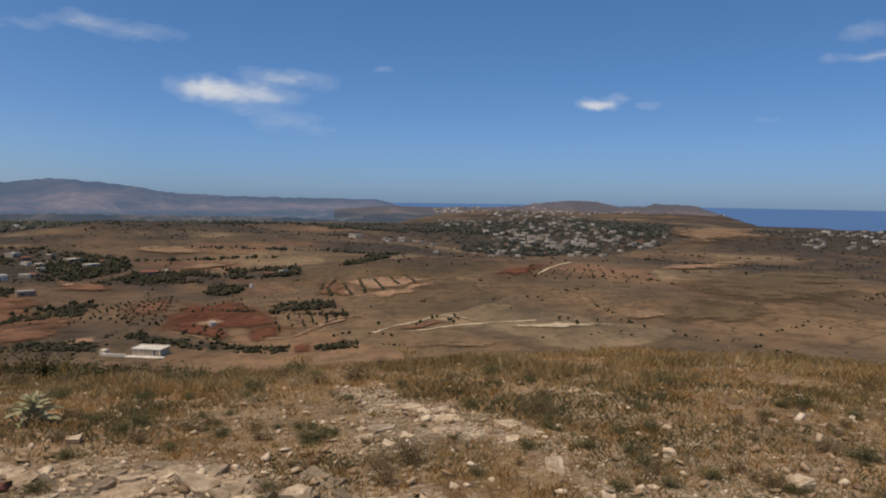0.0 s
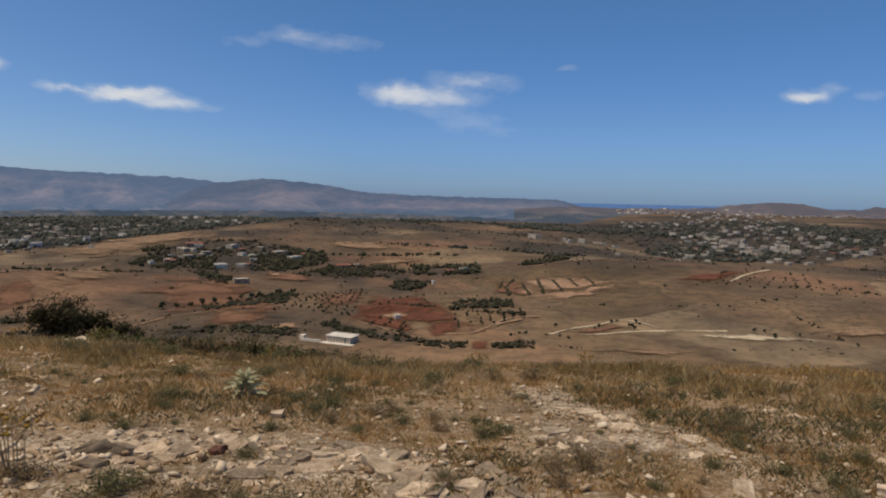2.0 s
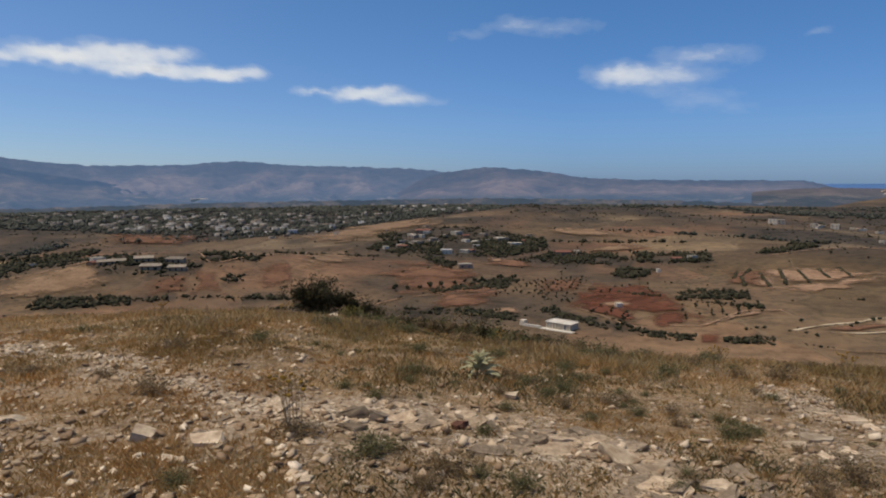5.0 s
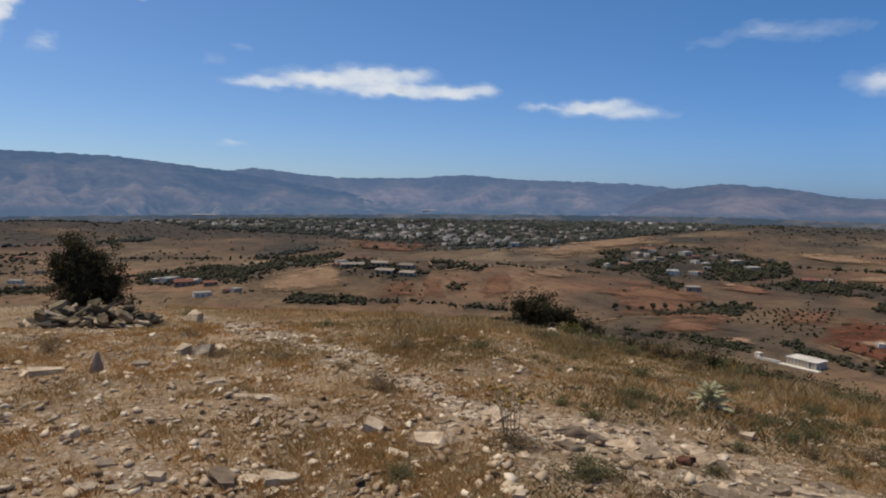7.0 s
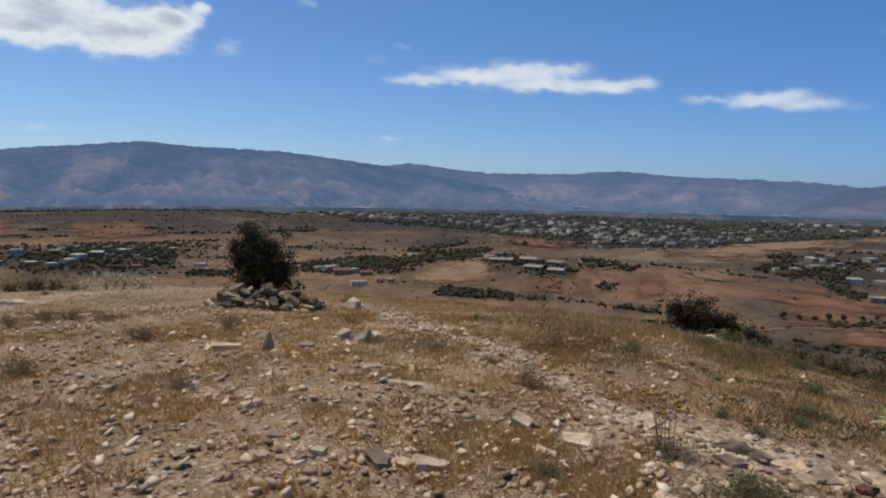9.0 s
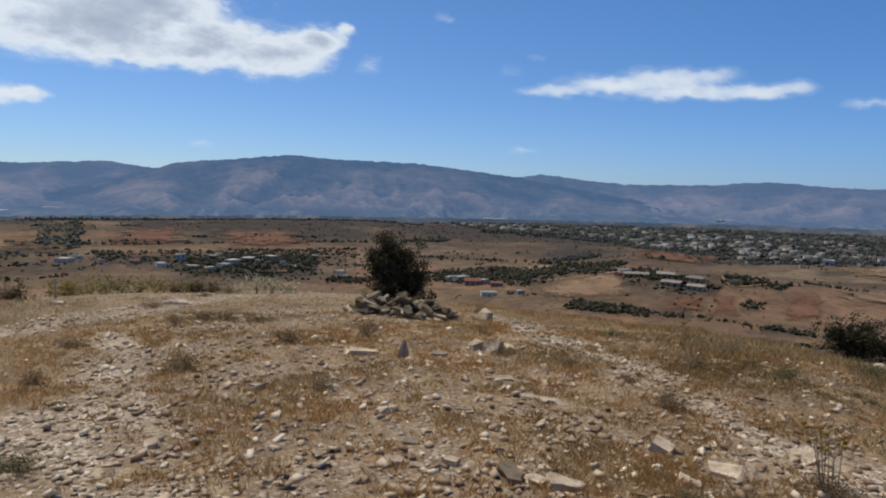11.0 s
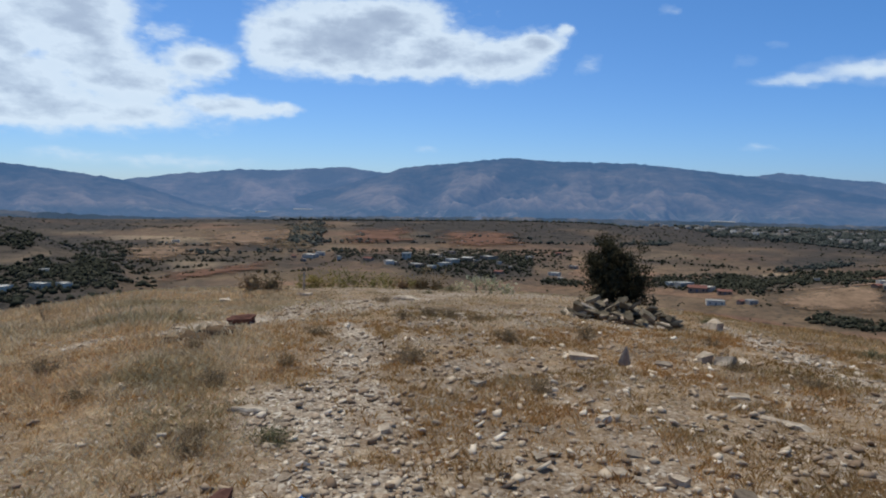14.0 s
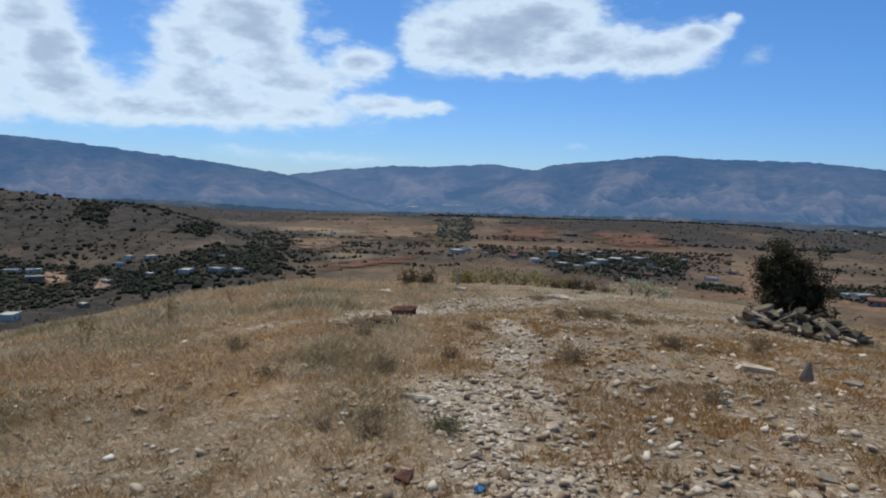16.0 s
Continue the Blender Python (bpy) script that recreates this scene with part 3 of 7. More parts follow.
BELTS = [
    ((-210, 394), (-208, 457), (-174, 466), (-136, 412)),
    ((-245, 417), (-234, 492), (-222, 452), (-230, 409)),
    ((-138, 420), (-153, 471), (-104, 478), (-95, 438)),
    ((-191, 274), (-188, 331), (-175, 336), (-169, 308)),
    ((-83, 324), (-88, 349), (-60, 353), (-55, 334)),
    ((-146, 245), (-145, 252), (-135, 254), (-128, 241)),
    ((-99, 248), (-105, 264), (-75, 249), (-69, 241)),
    ((-69, 240), (-71, 248), (-59, 252), (-57, 243)),
    ((-48, 244), (-49, 252), (-35, 262), (-33, 253)),
    ((-132, 366), (-141, 400), (-116, 404), (-121, 367)),
    ((-344, 248), (-320, 235), (-314, 250), (-347, 274)),
    ((-326, 260), (-311, 252), (-308, 264), (-330, 284)),
    ((-289, 222), (-282, 217), (-279, 225), (-288, 234)),
    ((-365, 210), (-343, 200), (-337, 207), (-363, 221)),
    ((-344, 218), (-325, 207), (-318, 219), (-338, 231)),
    ((-320, 204), (-312, 201), (-307, 212), (-314, 217)),
    ((-296, 164), (-302, 167), (-242, 223), (-237, 218)),
    ((-352, 196), (-347, 205), (-338, 214), (-343, 203)),
    ((-327, 212), (-330, 219), (-316, 224), (-314, 217)),
    ((-307, 146), (-316, 152), (-302, 169), (-293, 164)),
    ((-341, 418), (-387, 474), (-381, 489), (-330, 427)),
    ((-241, 403), (-291, 492), (-249, 524), (-222, 468)),
    ((-191, 270), (-196, 277), (-177, 324), (-169, 311)),
    ((-298, 366), (-333, 415), (-299, 439), (-269, 395)),
    ((-258, 357), (-276, 383), (-239, 366), (-227, 343)),
    ((-175, 225), (-180, 234), (-164, 247), (-157, 236)),
    ((-156, 237), (-161, 248), (-133, 253), (-127, 241)),
    ((-128, 263), (-129, 274), (-114, 266), (-109, 255)),
    ((-104, 251), (-107, 260), (-89, 264), (-83, 251)),
    ((-115, 252), (-120, 260), (-109, 264), (-105, 256)),
    ((-250, 423), (-232, 467), (-260, 524), (-290, 465)),
    ((-73, 475), (-58, 487), (-43, 612), (-68, 606)),
    ((-321, 1354), (-74, 1056), (-22, 1096), (-246, 1322)),
    ((-217, 1162), (96, 1001), (190, 1060), (-82, 1166)),
    ((9, 740), (94, 641), (171, 739), (87, 904)),
    ((195, 1204), (239, 906), (344, 986), (347, 1317)),
    ((-332, 386), (-263, 387), (-290, 426), (-349, 426)),
    ((-349, 426), (-334, 429), (-372, 477), (-381, 469)),
    ((-238, 410), (-228, 455), (-240, 481), (-265, 456)),
    ((-428, 113), (-391, 150), (-427, 176), (-507, 168)),
    ((-436, 176), (-542, 293), (-576, 311), (-538, 227)),
    ((-311, 136), (-283, 165), (-297, 174), (-322, 148)),
    ((-610, 356), (-448, 486), (-786, 852), (-977, 571)),
    ((-967, 289), (-766, 447), (-1066, 623), (-1110, 341)),
    ((-590, 639), (-584, 782), (-661, 1157), (-815, 1006)),
    ((-782, 136), (-783, 189), (-825, 199), (-822, 150)),
    ((-460, -63), (-460, 21), (-630, 29), (-614, -83)),
    ((-424, 95), (-400, 144), (-432, 155), (-496, 111)),
    ((-539, 214), (-614, 303), (-647, 318), (-578, 229)),
    ((-649, -212), (-1017, -328), (-1087, -297), (-672, -188)),
    ((-310, -227), (-333, -260), (-435, -266), (-362, -212)),
    ((-429, 24), (-456, 28), (-440, 52), (-421, 50)),
    ((-250, -240), (-298, -301), (-308, -244), (-274, -212)),
    ((-379, -406), (-492, -503), (-456, -441), (-382, -378)),
    ((-386, -319), (-424, -341), (-476, -346), (-385, -292)),
]


def wildness(x, y):
    """How much scrub covers the plain, 0 to 1."""
    r = np.hypot(x, y)
    az = np.degrees(np.arctan2(-x, y))
    w = 0.32 + 0.6 * ripple(x, y, 110, 2.5) + 0.45 * ripple(x, y, 38, 0.9) + 0.3 * ripple(x, y, 13, 0.2)
    w = w + 0.8 * np.clip((az - 119) / 8, 0, 1) * np.clip(r / 200, 0, 1) + 1.0 * np.clip((r - 560 - 170 * np.clip((az - 62) / 18, 0, 1)) / 350, 0, 1) * np.clip((az - 12) / 14, 0.35, 1) * np.clip((108 - az) / 12, 0.3, 1)
    w = w + 0.18 * np.clip((8 - az) / 12, 0, 1)
    for poly in [v[0] for v in VALLEYS] + BELTS:
        w = w + 0.6 * within(poly, np.ravel(x), np.ravel(y)).reshape(np.shape(x))
    return np.clip(w, 0, 1) * np.clip((r - 60) / 60, 0, 1)


az_in = np.arange(-42, 150.01, 0.36)
az_out = np.linspace(150, 318, 57)[1:-1]
az_all = np.radians(np.concatenate([az_in, az_out, [318.0]]))
rings = np.concatenate([[0.0], np.geomspace(0.25, 4930, 270)])
A, R = np.meshgrid(az_all, rings)
X, Y = -R * np.sin(A), R * np.cos(A)
Z = ground_z(X, Y)
land = mesh_of("ground", np.stack([X, Y, Z], -1).reshape(-1, 3), grid_faces(len(rings), len(az_all))[:, ::-1], True)
cover = np.zeros((X.size, 4), np.float32)
cover[:, 0] = bareness(X, Y).ravel()
cover[:, 1] = wildness(X, Y).ravel()
cover[:, 2] = np.clip((70 - R) / 30, 0, 1).ravel()
cover[:, 3] = 1
land.color_attributes.new("cover", "FLOAT_COLOR", "POINT").data.foreach_set("color", cover.ravel())
thing("ground", land, GROUND, "dry stony hilltop falling to a brown farmed plain", "ground", kind="structure")

# ---------------------------------------------------------------- sea and mountains
a, r = np.meshgrid(np.radians(np.linspace(-100, 7, 90)), np.linspace(0, 1, 40))
shore = np.interp(np.degrees(a), [-100, -25, -21, 7], [1450, 1450, 2550, 2550])
r = shore + (4960 - shore) * r
sea = mesh_of("water", np.stack([-r * np.sin(a), r * np.cos(a), -62 + (r - 1450) * 0.0032], -1).reshape(-1, 3), grid_faces(40, 90)[:, ::-1], True)
thing("water", sea, SEA, "deep blue open sea beyond the coast", "sea", kind="structure")


SLOPES = []


def mountain(profile, foot, crest, material, label, seed, spur=1.0):
    """A range whose crest stands at the angles over the horizon given by bearing; foot and crest: its distances."""
    az = np.arange(min(p[0] for p in profile), max(p[0] for p in profile) + 0.01, 0.16)
    pts = sorted(profile)
    el = np.interp(az, [p[0] for p in pts], [p[1] for p in pts])
    k = np.exp(-0.5 * (np.arange(-6, 7) / 1.6) ** 2)
    el = np.convolve(np.pad(el, 6, "edge"), k / k.sum(), "valid")
    el = el + np.array([0.09 * noise.fractal(Vector((q * 1.3, seed, 0)), 0.75, 2.1, 5) for q in az])
    s = np.concatenate([np.linspace(0, 1, 70), 1 + np.linspace(0.03, 0.25, 8)])
    S, E = np.meshgrid(s, el, indexing="ij")
    AZ = np.broadcast_to(az, S.shape)
    Rr = foot + (crest - foot) * S + 60 * np.sin(AZ * 0.9 + seed) * (1 - S)
    top = EYE + crest * np.tan(np.radians(E))
    base = -88.0
    rise = np.clip(S, 0, 1)
    z = base + (top - base) * (0.30 * rise + 0.70 * rise ** 2.4)
    a = np.radians(AZ)
    px, py = -Rr * np.sin(a), Rr * np.cos(a)
    # spurs and gullies run down the slope: drawn out along the view, bent by a broad swell
    bend = np.array([noise.noise(Vector((u / 900, v / 900, seed + 7))) for u, v in zip(px.ravel(), py.ravel())]).reshape(S.shape)
    rough = np.array([noise.ridged_multi_fractal(Vector((q / 5.2 + 0.5 * w, r / 1100, seed)), 0.85, 2.15, 6, 1.0, 2.0) for q, r, w in zip(AZ.ravel(), Rr.ravel(), bend.ravel())]).reshape(S.shape)
    z = z + spur * 0.30 * (top - base) * (rough - 1.3) * np.sin(np.pi * rise) ** 0.8 * (1 - 0.55 * rise)
    z = np.where(S > 1, base + (top - base) * (1 - 1.6 * (S - 1)), z)
    me = mesh_of("mountain_range", np.stack([px, py, z], -1).reshape(-1, 3), grid_faces(*S.shape), True)
    low = np.clip(1.2 - np.abs(rise - 0.5) / 0.5, 0, 1)
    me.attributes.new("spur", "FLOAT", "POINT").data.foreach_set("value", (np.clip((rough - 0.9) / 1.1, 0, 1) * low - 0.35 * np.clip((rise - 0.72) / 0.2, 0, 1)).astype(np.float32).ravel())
    me.attributes.new("foot", "FLOAT", "POINT").data.foreach_set("value", np.clip((-1.15 + 0.5 * bend - np.degrees(np.arctan2(z - EYE, Rr))) / 0.5, 0, 1).astype(np.float32).ravel())
    SLOPES.append((az, Rr, z))
    return thing("mountain_range", me, material, label, "mountains", kind="structure")


def slope_spot(az, el):
    """The first place on a mountain's slope that is seen at that bearing and angle over the horizon."""
    best = None
    for line, rr, zz in SLOPES:
        if line[0] <= az <= line[-1]:
            i = int(np.argmin(np.abs(line - az)))
            up = np.degrees(np.arctan2(zz[:, i] - EYE, rr[:, i]))
            k = np.nonzero(up >= el)[0]
            if len(k) and (best is None or rr[k[0], i] < best[0]):
                best = (rr[k[0], i], zz[k[0], i])
    x, y = spot(az, best[0])
    return x, y, best[1]


# blue that each range emits in place of the haze before it
HAZE_BLUE = (0.125, 0.24, 0.465)
far_range = mountain_material("far_hazy_mountain", (0.034, 0.034, 0.032), (0.155, 0.112, 0.085), HAZE_BLUE, 0.45)
main_range = mountain_material("hazy_mountain", (0.016, 0.02, 0.02), (0.15, 0.108, 0.075), HAZE_BLUE, 0.42)
near_range = mountain_material("brown_mountain", (0.036, 0.032, 0.028), (0.17, 0.118, 0.088), HAZE_BLUE, 0.38)
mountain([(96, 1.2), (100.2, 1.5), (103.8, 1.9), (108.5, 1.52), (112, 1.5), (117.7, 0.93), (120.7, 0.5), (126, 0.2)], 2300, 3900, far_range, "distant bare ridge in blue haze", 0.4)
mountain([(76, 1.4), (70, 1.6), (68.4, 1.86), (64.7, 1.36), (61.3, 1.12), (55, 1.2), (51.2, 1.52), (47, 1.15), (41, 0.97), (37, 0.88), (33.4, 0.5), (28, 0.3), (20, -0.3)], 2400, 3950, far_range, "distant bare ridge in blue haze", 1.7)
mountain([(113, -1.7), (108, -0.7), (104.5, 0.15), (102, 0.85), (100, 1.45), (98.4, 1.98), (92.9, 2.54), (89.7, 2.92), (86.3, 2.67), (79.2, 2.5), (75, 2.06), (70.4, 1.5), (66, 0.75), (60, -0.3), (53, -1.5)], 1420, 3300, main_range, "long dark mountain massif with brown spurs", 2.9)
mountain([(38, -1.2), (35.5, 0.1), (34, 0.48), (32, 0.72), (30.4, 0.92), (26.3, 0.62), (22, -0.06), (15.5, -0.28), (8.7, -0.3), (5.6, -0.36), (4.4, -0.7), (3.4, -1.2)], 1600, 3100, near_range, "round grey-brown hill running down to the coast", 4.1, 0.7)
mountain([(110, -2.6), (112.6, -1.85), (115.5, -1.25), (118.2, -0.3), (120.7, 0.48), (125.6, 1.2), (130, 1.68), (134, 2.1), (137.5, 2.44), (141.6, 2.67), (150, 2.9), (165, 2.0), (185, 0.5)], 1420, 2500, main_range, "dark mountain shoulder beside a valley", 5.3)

# added low strip: weak blue emission grades the haze from plain to mountains
foot_hills = mountain_material("hazy_wooded_foot", (0.028, 0.028, 0.022), (0.15, 0.104, 0.07), HAZE_BLUE, 0.18)
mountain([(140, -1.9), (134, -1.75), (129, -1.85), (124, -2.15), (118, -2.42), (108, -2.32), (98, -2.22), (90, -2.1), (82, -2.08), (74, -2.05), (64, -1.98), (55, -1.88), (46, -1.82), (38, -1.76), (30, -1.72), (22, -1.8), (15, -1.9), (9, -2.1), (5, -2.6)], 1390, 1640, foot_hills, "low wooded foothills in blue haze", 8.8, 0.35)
# the coast hills get their haze from the same blue emission, weaker still
coast_range = mountain_material("hazy_coast_hill", (0.085, 0.062, 0.045), (0.28, 0.19, 0.128), HAZE_BLUE, 0.17)
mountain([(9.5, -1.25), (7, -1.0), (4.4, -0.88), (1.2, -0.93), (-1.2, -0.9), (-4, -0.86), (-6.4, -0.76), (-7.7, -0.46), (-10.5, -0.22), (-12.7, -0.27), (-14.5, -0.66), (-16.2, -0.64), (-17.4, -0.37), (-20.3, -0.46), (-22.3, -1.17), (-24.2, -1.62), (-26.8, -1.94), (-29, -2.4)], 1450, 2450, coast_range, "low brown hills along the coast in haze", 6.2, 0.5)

# ---------------------------------------------------------------- clouds


cloud_count = [0]


def cloud(lumps, label, dense=1.0, ragged=1.0):
    """A thin sheet of vapour high over the horizon; lumps: bearing, height (degrees), half widths, thickness; how dense and how frayed it is."""
    a0 = min(l[0] - 1.9 * l[2] for l in lumps)
    a1 = max(l[0] + 1.9 * l[2] for l in lumps)
    e0 = min(l[1] - 2.2 * l[3] for l in lumps)
    e1 = max(l[1] + 2.2 * l[3] for l in lumps)
    na, ne = max(12, int((a1 - a0) / 0.26)), max(10, int((e1 - e0) / 0.2))
    az, el = np.meshgrid(np.linspace(a0, a1, na), np.linspace(e0, e1, ne))
    wob_a = az + 0.35 * ripple(az * 10, el * 16, 7.0, 0.5) + 0.16 * ripple(az * 10, el * 16, 2.6, 1.5)
    wob_e = el + 0.22 * ripple(az * 10, el * 16, 6.0, 2.5) + 0.10 * ripple(az * 10, el * 16, 2.3, 0.9)
    t = np.zeros(az.shape)
    for la, le, wa, we, d in lumps:
        q = ((wob_a - la) / wa) ** 2 + ((wob_e - le) / we) ** 2
        t = np.maximum(t, d * np.exp(-0.5 * q ** 1.2)) + 0.25 * d * np.exp(-0.9 * q)
    border = np.minimum.reduce([(az - a0) / (0.12 * (a1 - a0)), (a1 - az) / (0.12 * (a1 - a0)), (el - e0) / (0.12 * (e1 - e0)), (e1 - el) / (0.12 * (e1 - e0))])
    t = t - 0.6 * np.clip(1 - border, 0, 1) - 0.12
    t = t * dense
    cloud_count[0] += 1         # each sheet hangs a little nearer than the last
    a, e, d = np.radians(az), np.radians(el), 4850.0 - 7 * cloud_count[0]
    xyz = np.stack([-d * np.cos(e) * np.sin(a), d * np.cos(e) * np.cos(a), d * np.sin(e)], -1).reshape(-1, 3)
    me = mesh_of("cloud", xyz, grid_faces(ne, na), True)
    me.attributes.new("thick", "FLOAT", "POINT").data.foreach_set("value", t.astype(np.float32).ravel())
    me.attributes.new("ragged", "FLOAT", "POINT").data.foreach_set("value", np.full(t.size, ragged, np.float32))
    return thing("cloud", me, CLOUD, label, "cloud", "clouds")


cloud([(31.8, 11.72, 2.0, 0.42, 0.40), (27.9, 12.39, 2.5, 0.60, 0.55), (25.1, 11.99, 2.9, 0.62, 0.50), (22.0, 11.85, 1.6, 0.50, 0.36)], "thin white streak of cloud", 0.50, 0.40)
cloud([(19.2, 8.15, 2.9, 0.78, 0.95), (16.0, 7.86, 3.3, 0.72, 0.80), (13.2, 9.42, 3.4, 0.70, 0.62), (15.1, 8.80, 2.6, 0.80, 0.60), (16.2, 7.0, 2.5, 0.7, 0.48), (13.7, 6.05, 3.0, 0.80, 0.45), (11.4, 5.28, 2.3, 0.60, 0.32)], "soft white cloud with thin grey edges", 0.50, 0.36)
cloud([(5.4, 10.38, 0.95, 0.30, 0.45)], "small white wisp of cloud", 0.6, 0.3)
cloud([(-12.4, 7.68, 1.25, 0.42, 0.95), (-14.1, 8.11, 0.95, 0.45, 0.55)], "small white puff of cloud", 0.54, 0.32)
cloud([(-16.6, 7.60, 0.9, 0.38, 0.42)], "small white wisp of cloud", 0.6, 0.3)
cloud([(-31.4, 11.99, 1.6, 0.55, 0.5)], "thin wisp of cloud", 0.55, 0.42)
cloud([(-31.9, 10.24, 1.5, 0.36, 0.6), (-29.0, 10.30, 0.8, 0.3, 0.4)], "thin wisp of cloud", 0.55, 0.3)
cloud([(-25.2, 6.12, 0.89, 0.36, 0.26)], "thin wisp of cloud", 0.6, 0.3)
cloud([(68.0, 8.72, 3.0, 0.36, 0.85), (63.3, 9.12, 3.6, 0.62, 1.00), (59.6, 9.43, 3.2, 0.80, 1.00), (55.8, 9.62, 2.0, 0.52, 0.85), (57.7, 8.50, 4.4, 0.55, 1.00), (52.9, 8.25, 3.6, 0.48, 0.95), (49.7, 8.46, 1.9, 0.46, 0.80)], "long flat white cloud", 0.60, 0.32)
cloud([(44.6, 7.20, 2.0, 0.30, 0.80), (40.9, 6.95, 2.5, 0.50, 1.00), (38.0, 6.59, 2.4, 0.48, 0.90), (39.0, 7.25, 1.8, 0.42, 0.90), (34.9, 6.36, 1.8, 0.28, 0.5)], "long flat white bar of cloud", 0.52, 0.30)
cloud([(71.5, 10.36, 1.11, 0.51, 0.36), (69.5, 11.25, 0.93, 0.33, 0.36)], "thin wisp of cloud", 0.6, 0.45)
cloud([(70.1, 3.75, 1.19, 0.28, 0.55)], "thin wisp of cloud", 0.6, 0.3)
cloud([(77.2, 14.29, 0.69, 0.33, 0.55)], "small white wisp of cloud", 0.6, 0.4)
cloud([(96.6, 3.48, 0.90, 0.23, 0.50)], "small white wisp of cloud", 0.6, 0.4)
cloud([(104.3, 12.37, 5.0, 2.2, 1.40), (109.0, 11.77, 2.6, 1.9, 1.20), (99.7, 13.75, 3.8, 1.5, 1.30), (96.8, 11.38, 5.0, 1.5, 1.20), (91.3, 10.95, 4.0, 1.3, 1.15), (87.4, 12.0, 2.1, 0.95, 1.10), (85.2, 13.11, 0.95, 0.55, 1.0), (100.9, 10.3, 6.3, 0.9, 1.05)], "broad heaped cloud with a grey base", 1.0, 0.95)
cloud([(115.0, 9.78, 2.1, 1.1, 1.15)], "small round cloud beside a larger one", 1.0, 0.8)
cloud([(124.6, 12.6, 3.9, 2.2, 1.30), (128.4, 10.66, 2.1, 1.8, 1.20), (122.5, 10.02, 2.8, 1.5, 1.20), (120.4, 8.02, 3.3, 1.4, 1.20), (127.5, 7.44, 3.4, 1.8, 1.20), (125.5, 5.6, 9.0, 1.2, 1.10), (132.2, 5.3, 4.4, 1.2, 1.10), (136.4, 6.2, 3.1, 1.8, 1.15), (137.6, 8.9, 1.9, 2.2, 1.20), (138.9, 11.2, 2.3, 1.8, 1.10), (112.6, 6.44, 3.5, 0.72, 1.00), (108.6, 6.46, 1.6, 0.60, 1.00), (118.2, 11.66, 1.8, 0.7, 0.55), (143.6, 8.6, 4.0, 3.8, 1.25), (145.2, 4.6, 5.0, 1.3, 1.05)], "heaped white and grey cloud bank", 1.0, 0.95)
cloud([(118.3, 2.05, 6.66, 0.47, 0.45), (124.7, 2.42, 2.68, 0.38, 0.40)], "low faint bank of cloud", 1.0, 0.6)
cloud([(83.4, 10.41, 0.92, 0.85, 0.28)], "thin wisp of cloud", 1.0, 0.8)
# ---------------------------------------------------------------- fields on the plain
FIELD_LABEL = {
    "rust": "ploughed rust-brown field on the plain", "red": "ploughed dark red earth field", "sand": "bare sandy strip of earth between fields",
    "chalk": "pale chalky bare field below the hill", "straw": "straw-coloured stubble field on the plain", "dark": "dark brown field on a slope",
}


field_count = [0]


def field(kind, *corners):
    """A patch of worked earth that lies on the land, with uneven borders."""
    c = np.array(corners, float)
    size = max(np.hypot(*(c[1] - c[0])), np.hypot(*(c[3] - c[0])))
    n = int(np.clip(size / 4, 8, 40))
    k = (np.arange(n + 1) - 1) / (n - 2)
    u, v = np.meshgrid(k, k)
    q = [c[i][None, None] for i in range(4)]
    uu, vv = u[..., None], v[..., None]
    p = q[0] * (1 - uu) * (1 - vv) + q[1] * uu * (1 - vv) + q[2] * uu * vv + q[3] * (1 - uu) * vv
    w = 0.06 * size
    p = p + np.stack([w * ripple(p[..., 0], p[..., 1], size * 0.09, 1.0), w * ripple(p[..., 1], p[..., 0], size * 0.08, 2.0)], -1)
    d = np.hypot(p[..., 0], p[..., 1])
    field_count[0] += 1         # each one lies a little over those before it
    lift = 0.12 + 0.0011 * d + 0.0000011 * d * d + 0.004 * field_count[0]
    edge = (u > -0.001) & (u < 1.001) & (v > -0.001) & (v < 1.001)
    z = ground_z(p[..., 0], p[..., 1]) + np.where(edge, lift, -0.3)
    me = mesh_of("field", np.dstack([p, z]).reshape(-1, 3), grid_faces(n + 1, n + 1), True)
    rim = np.clip(np.minimum.reduce([u, 1 - u, v, 1 - v]) / 0.45, 0, 1)
    me.attributes.new("border", "FLOAT", "POINT").data.foreach_set("value", rim.astype(np.float32).ravel())
    return thing("field", me, FIELD[kind], FIELD_LABEL[kind], "field", "fields on the plain")


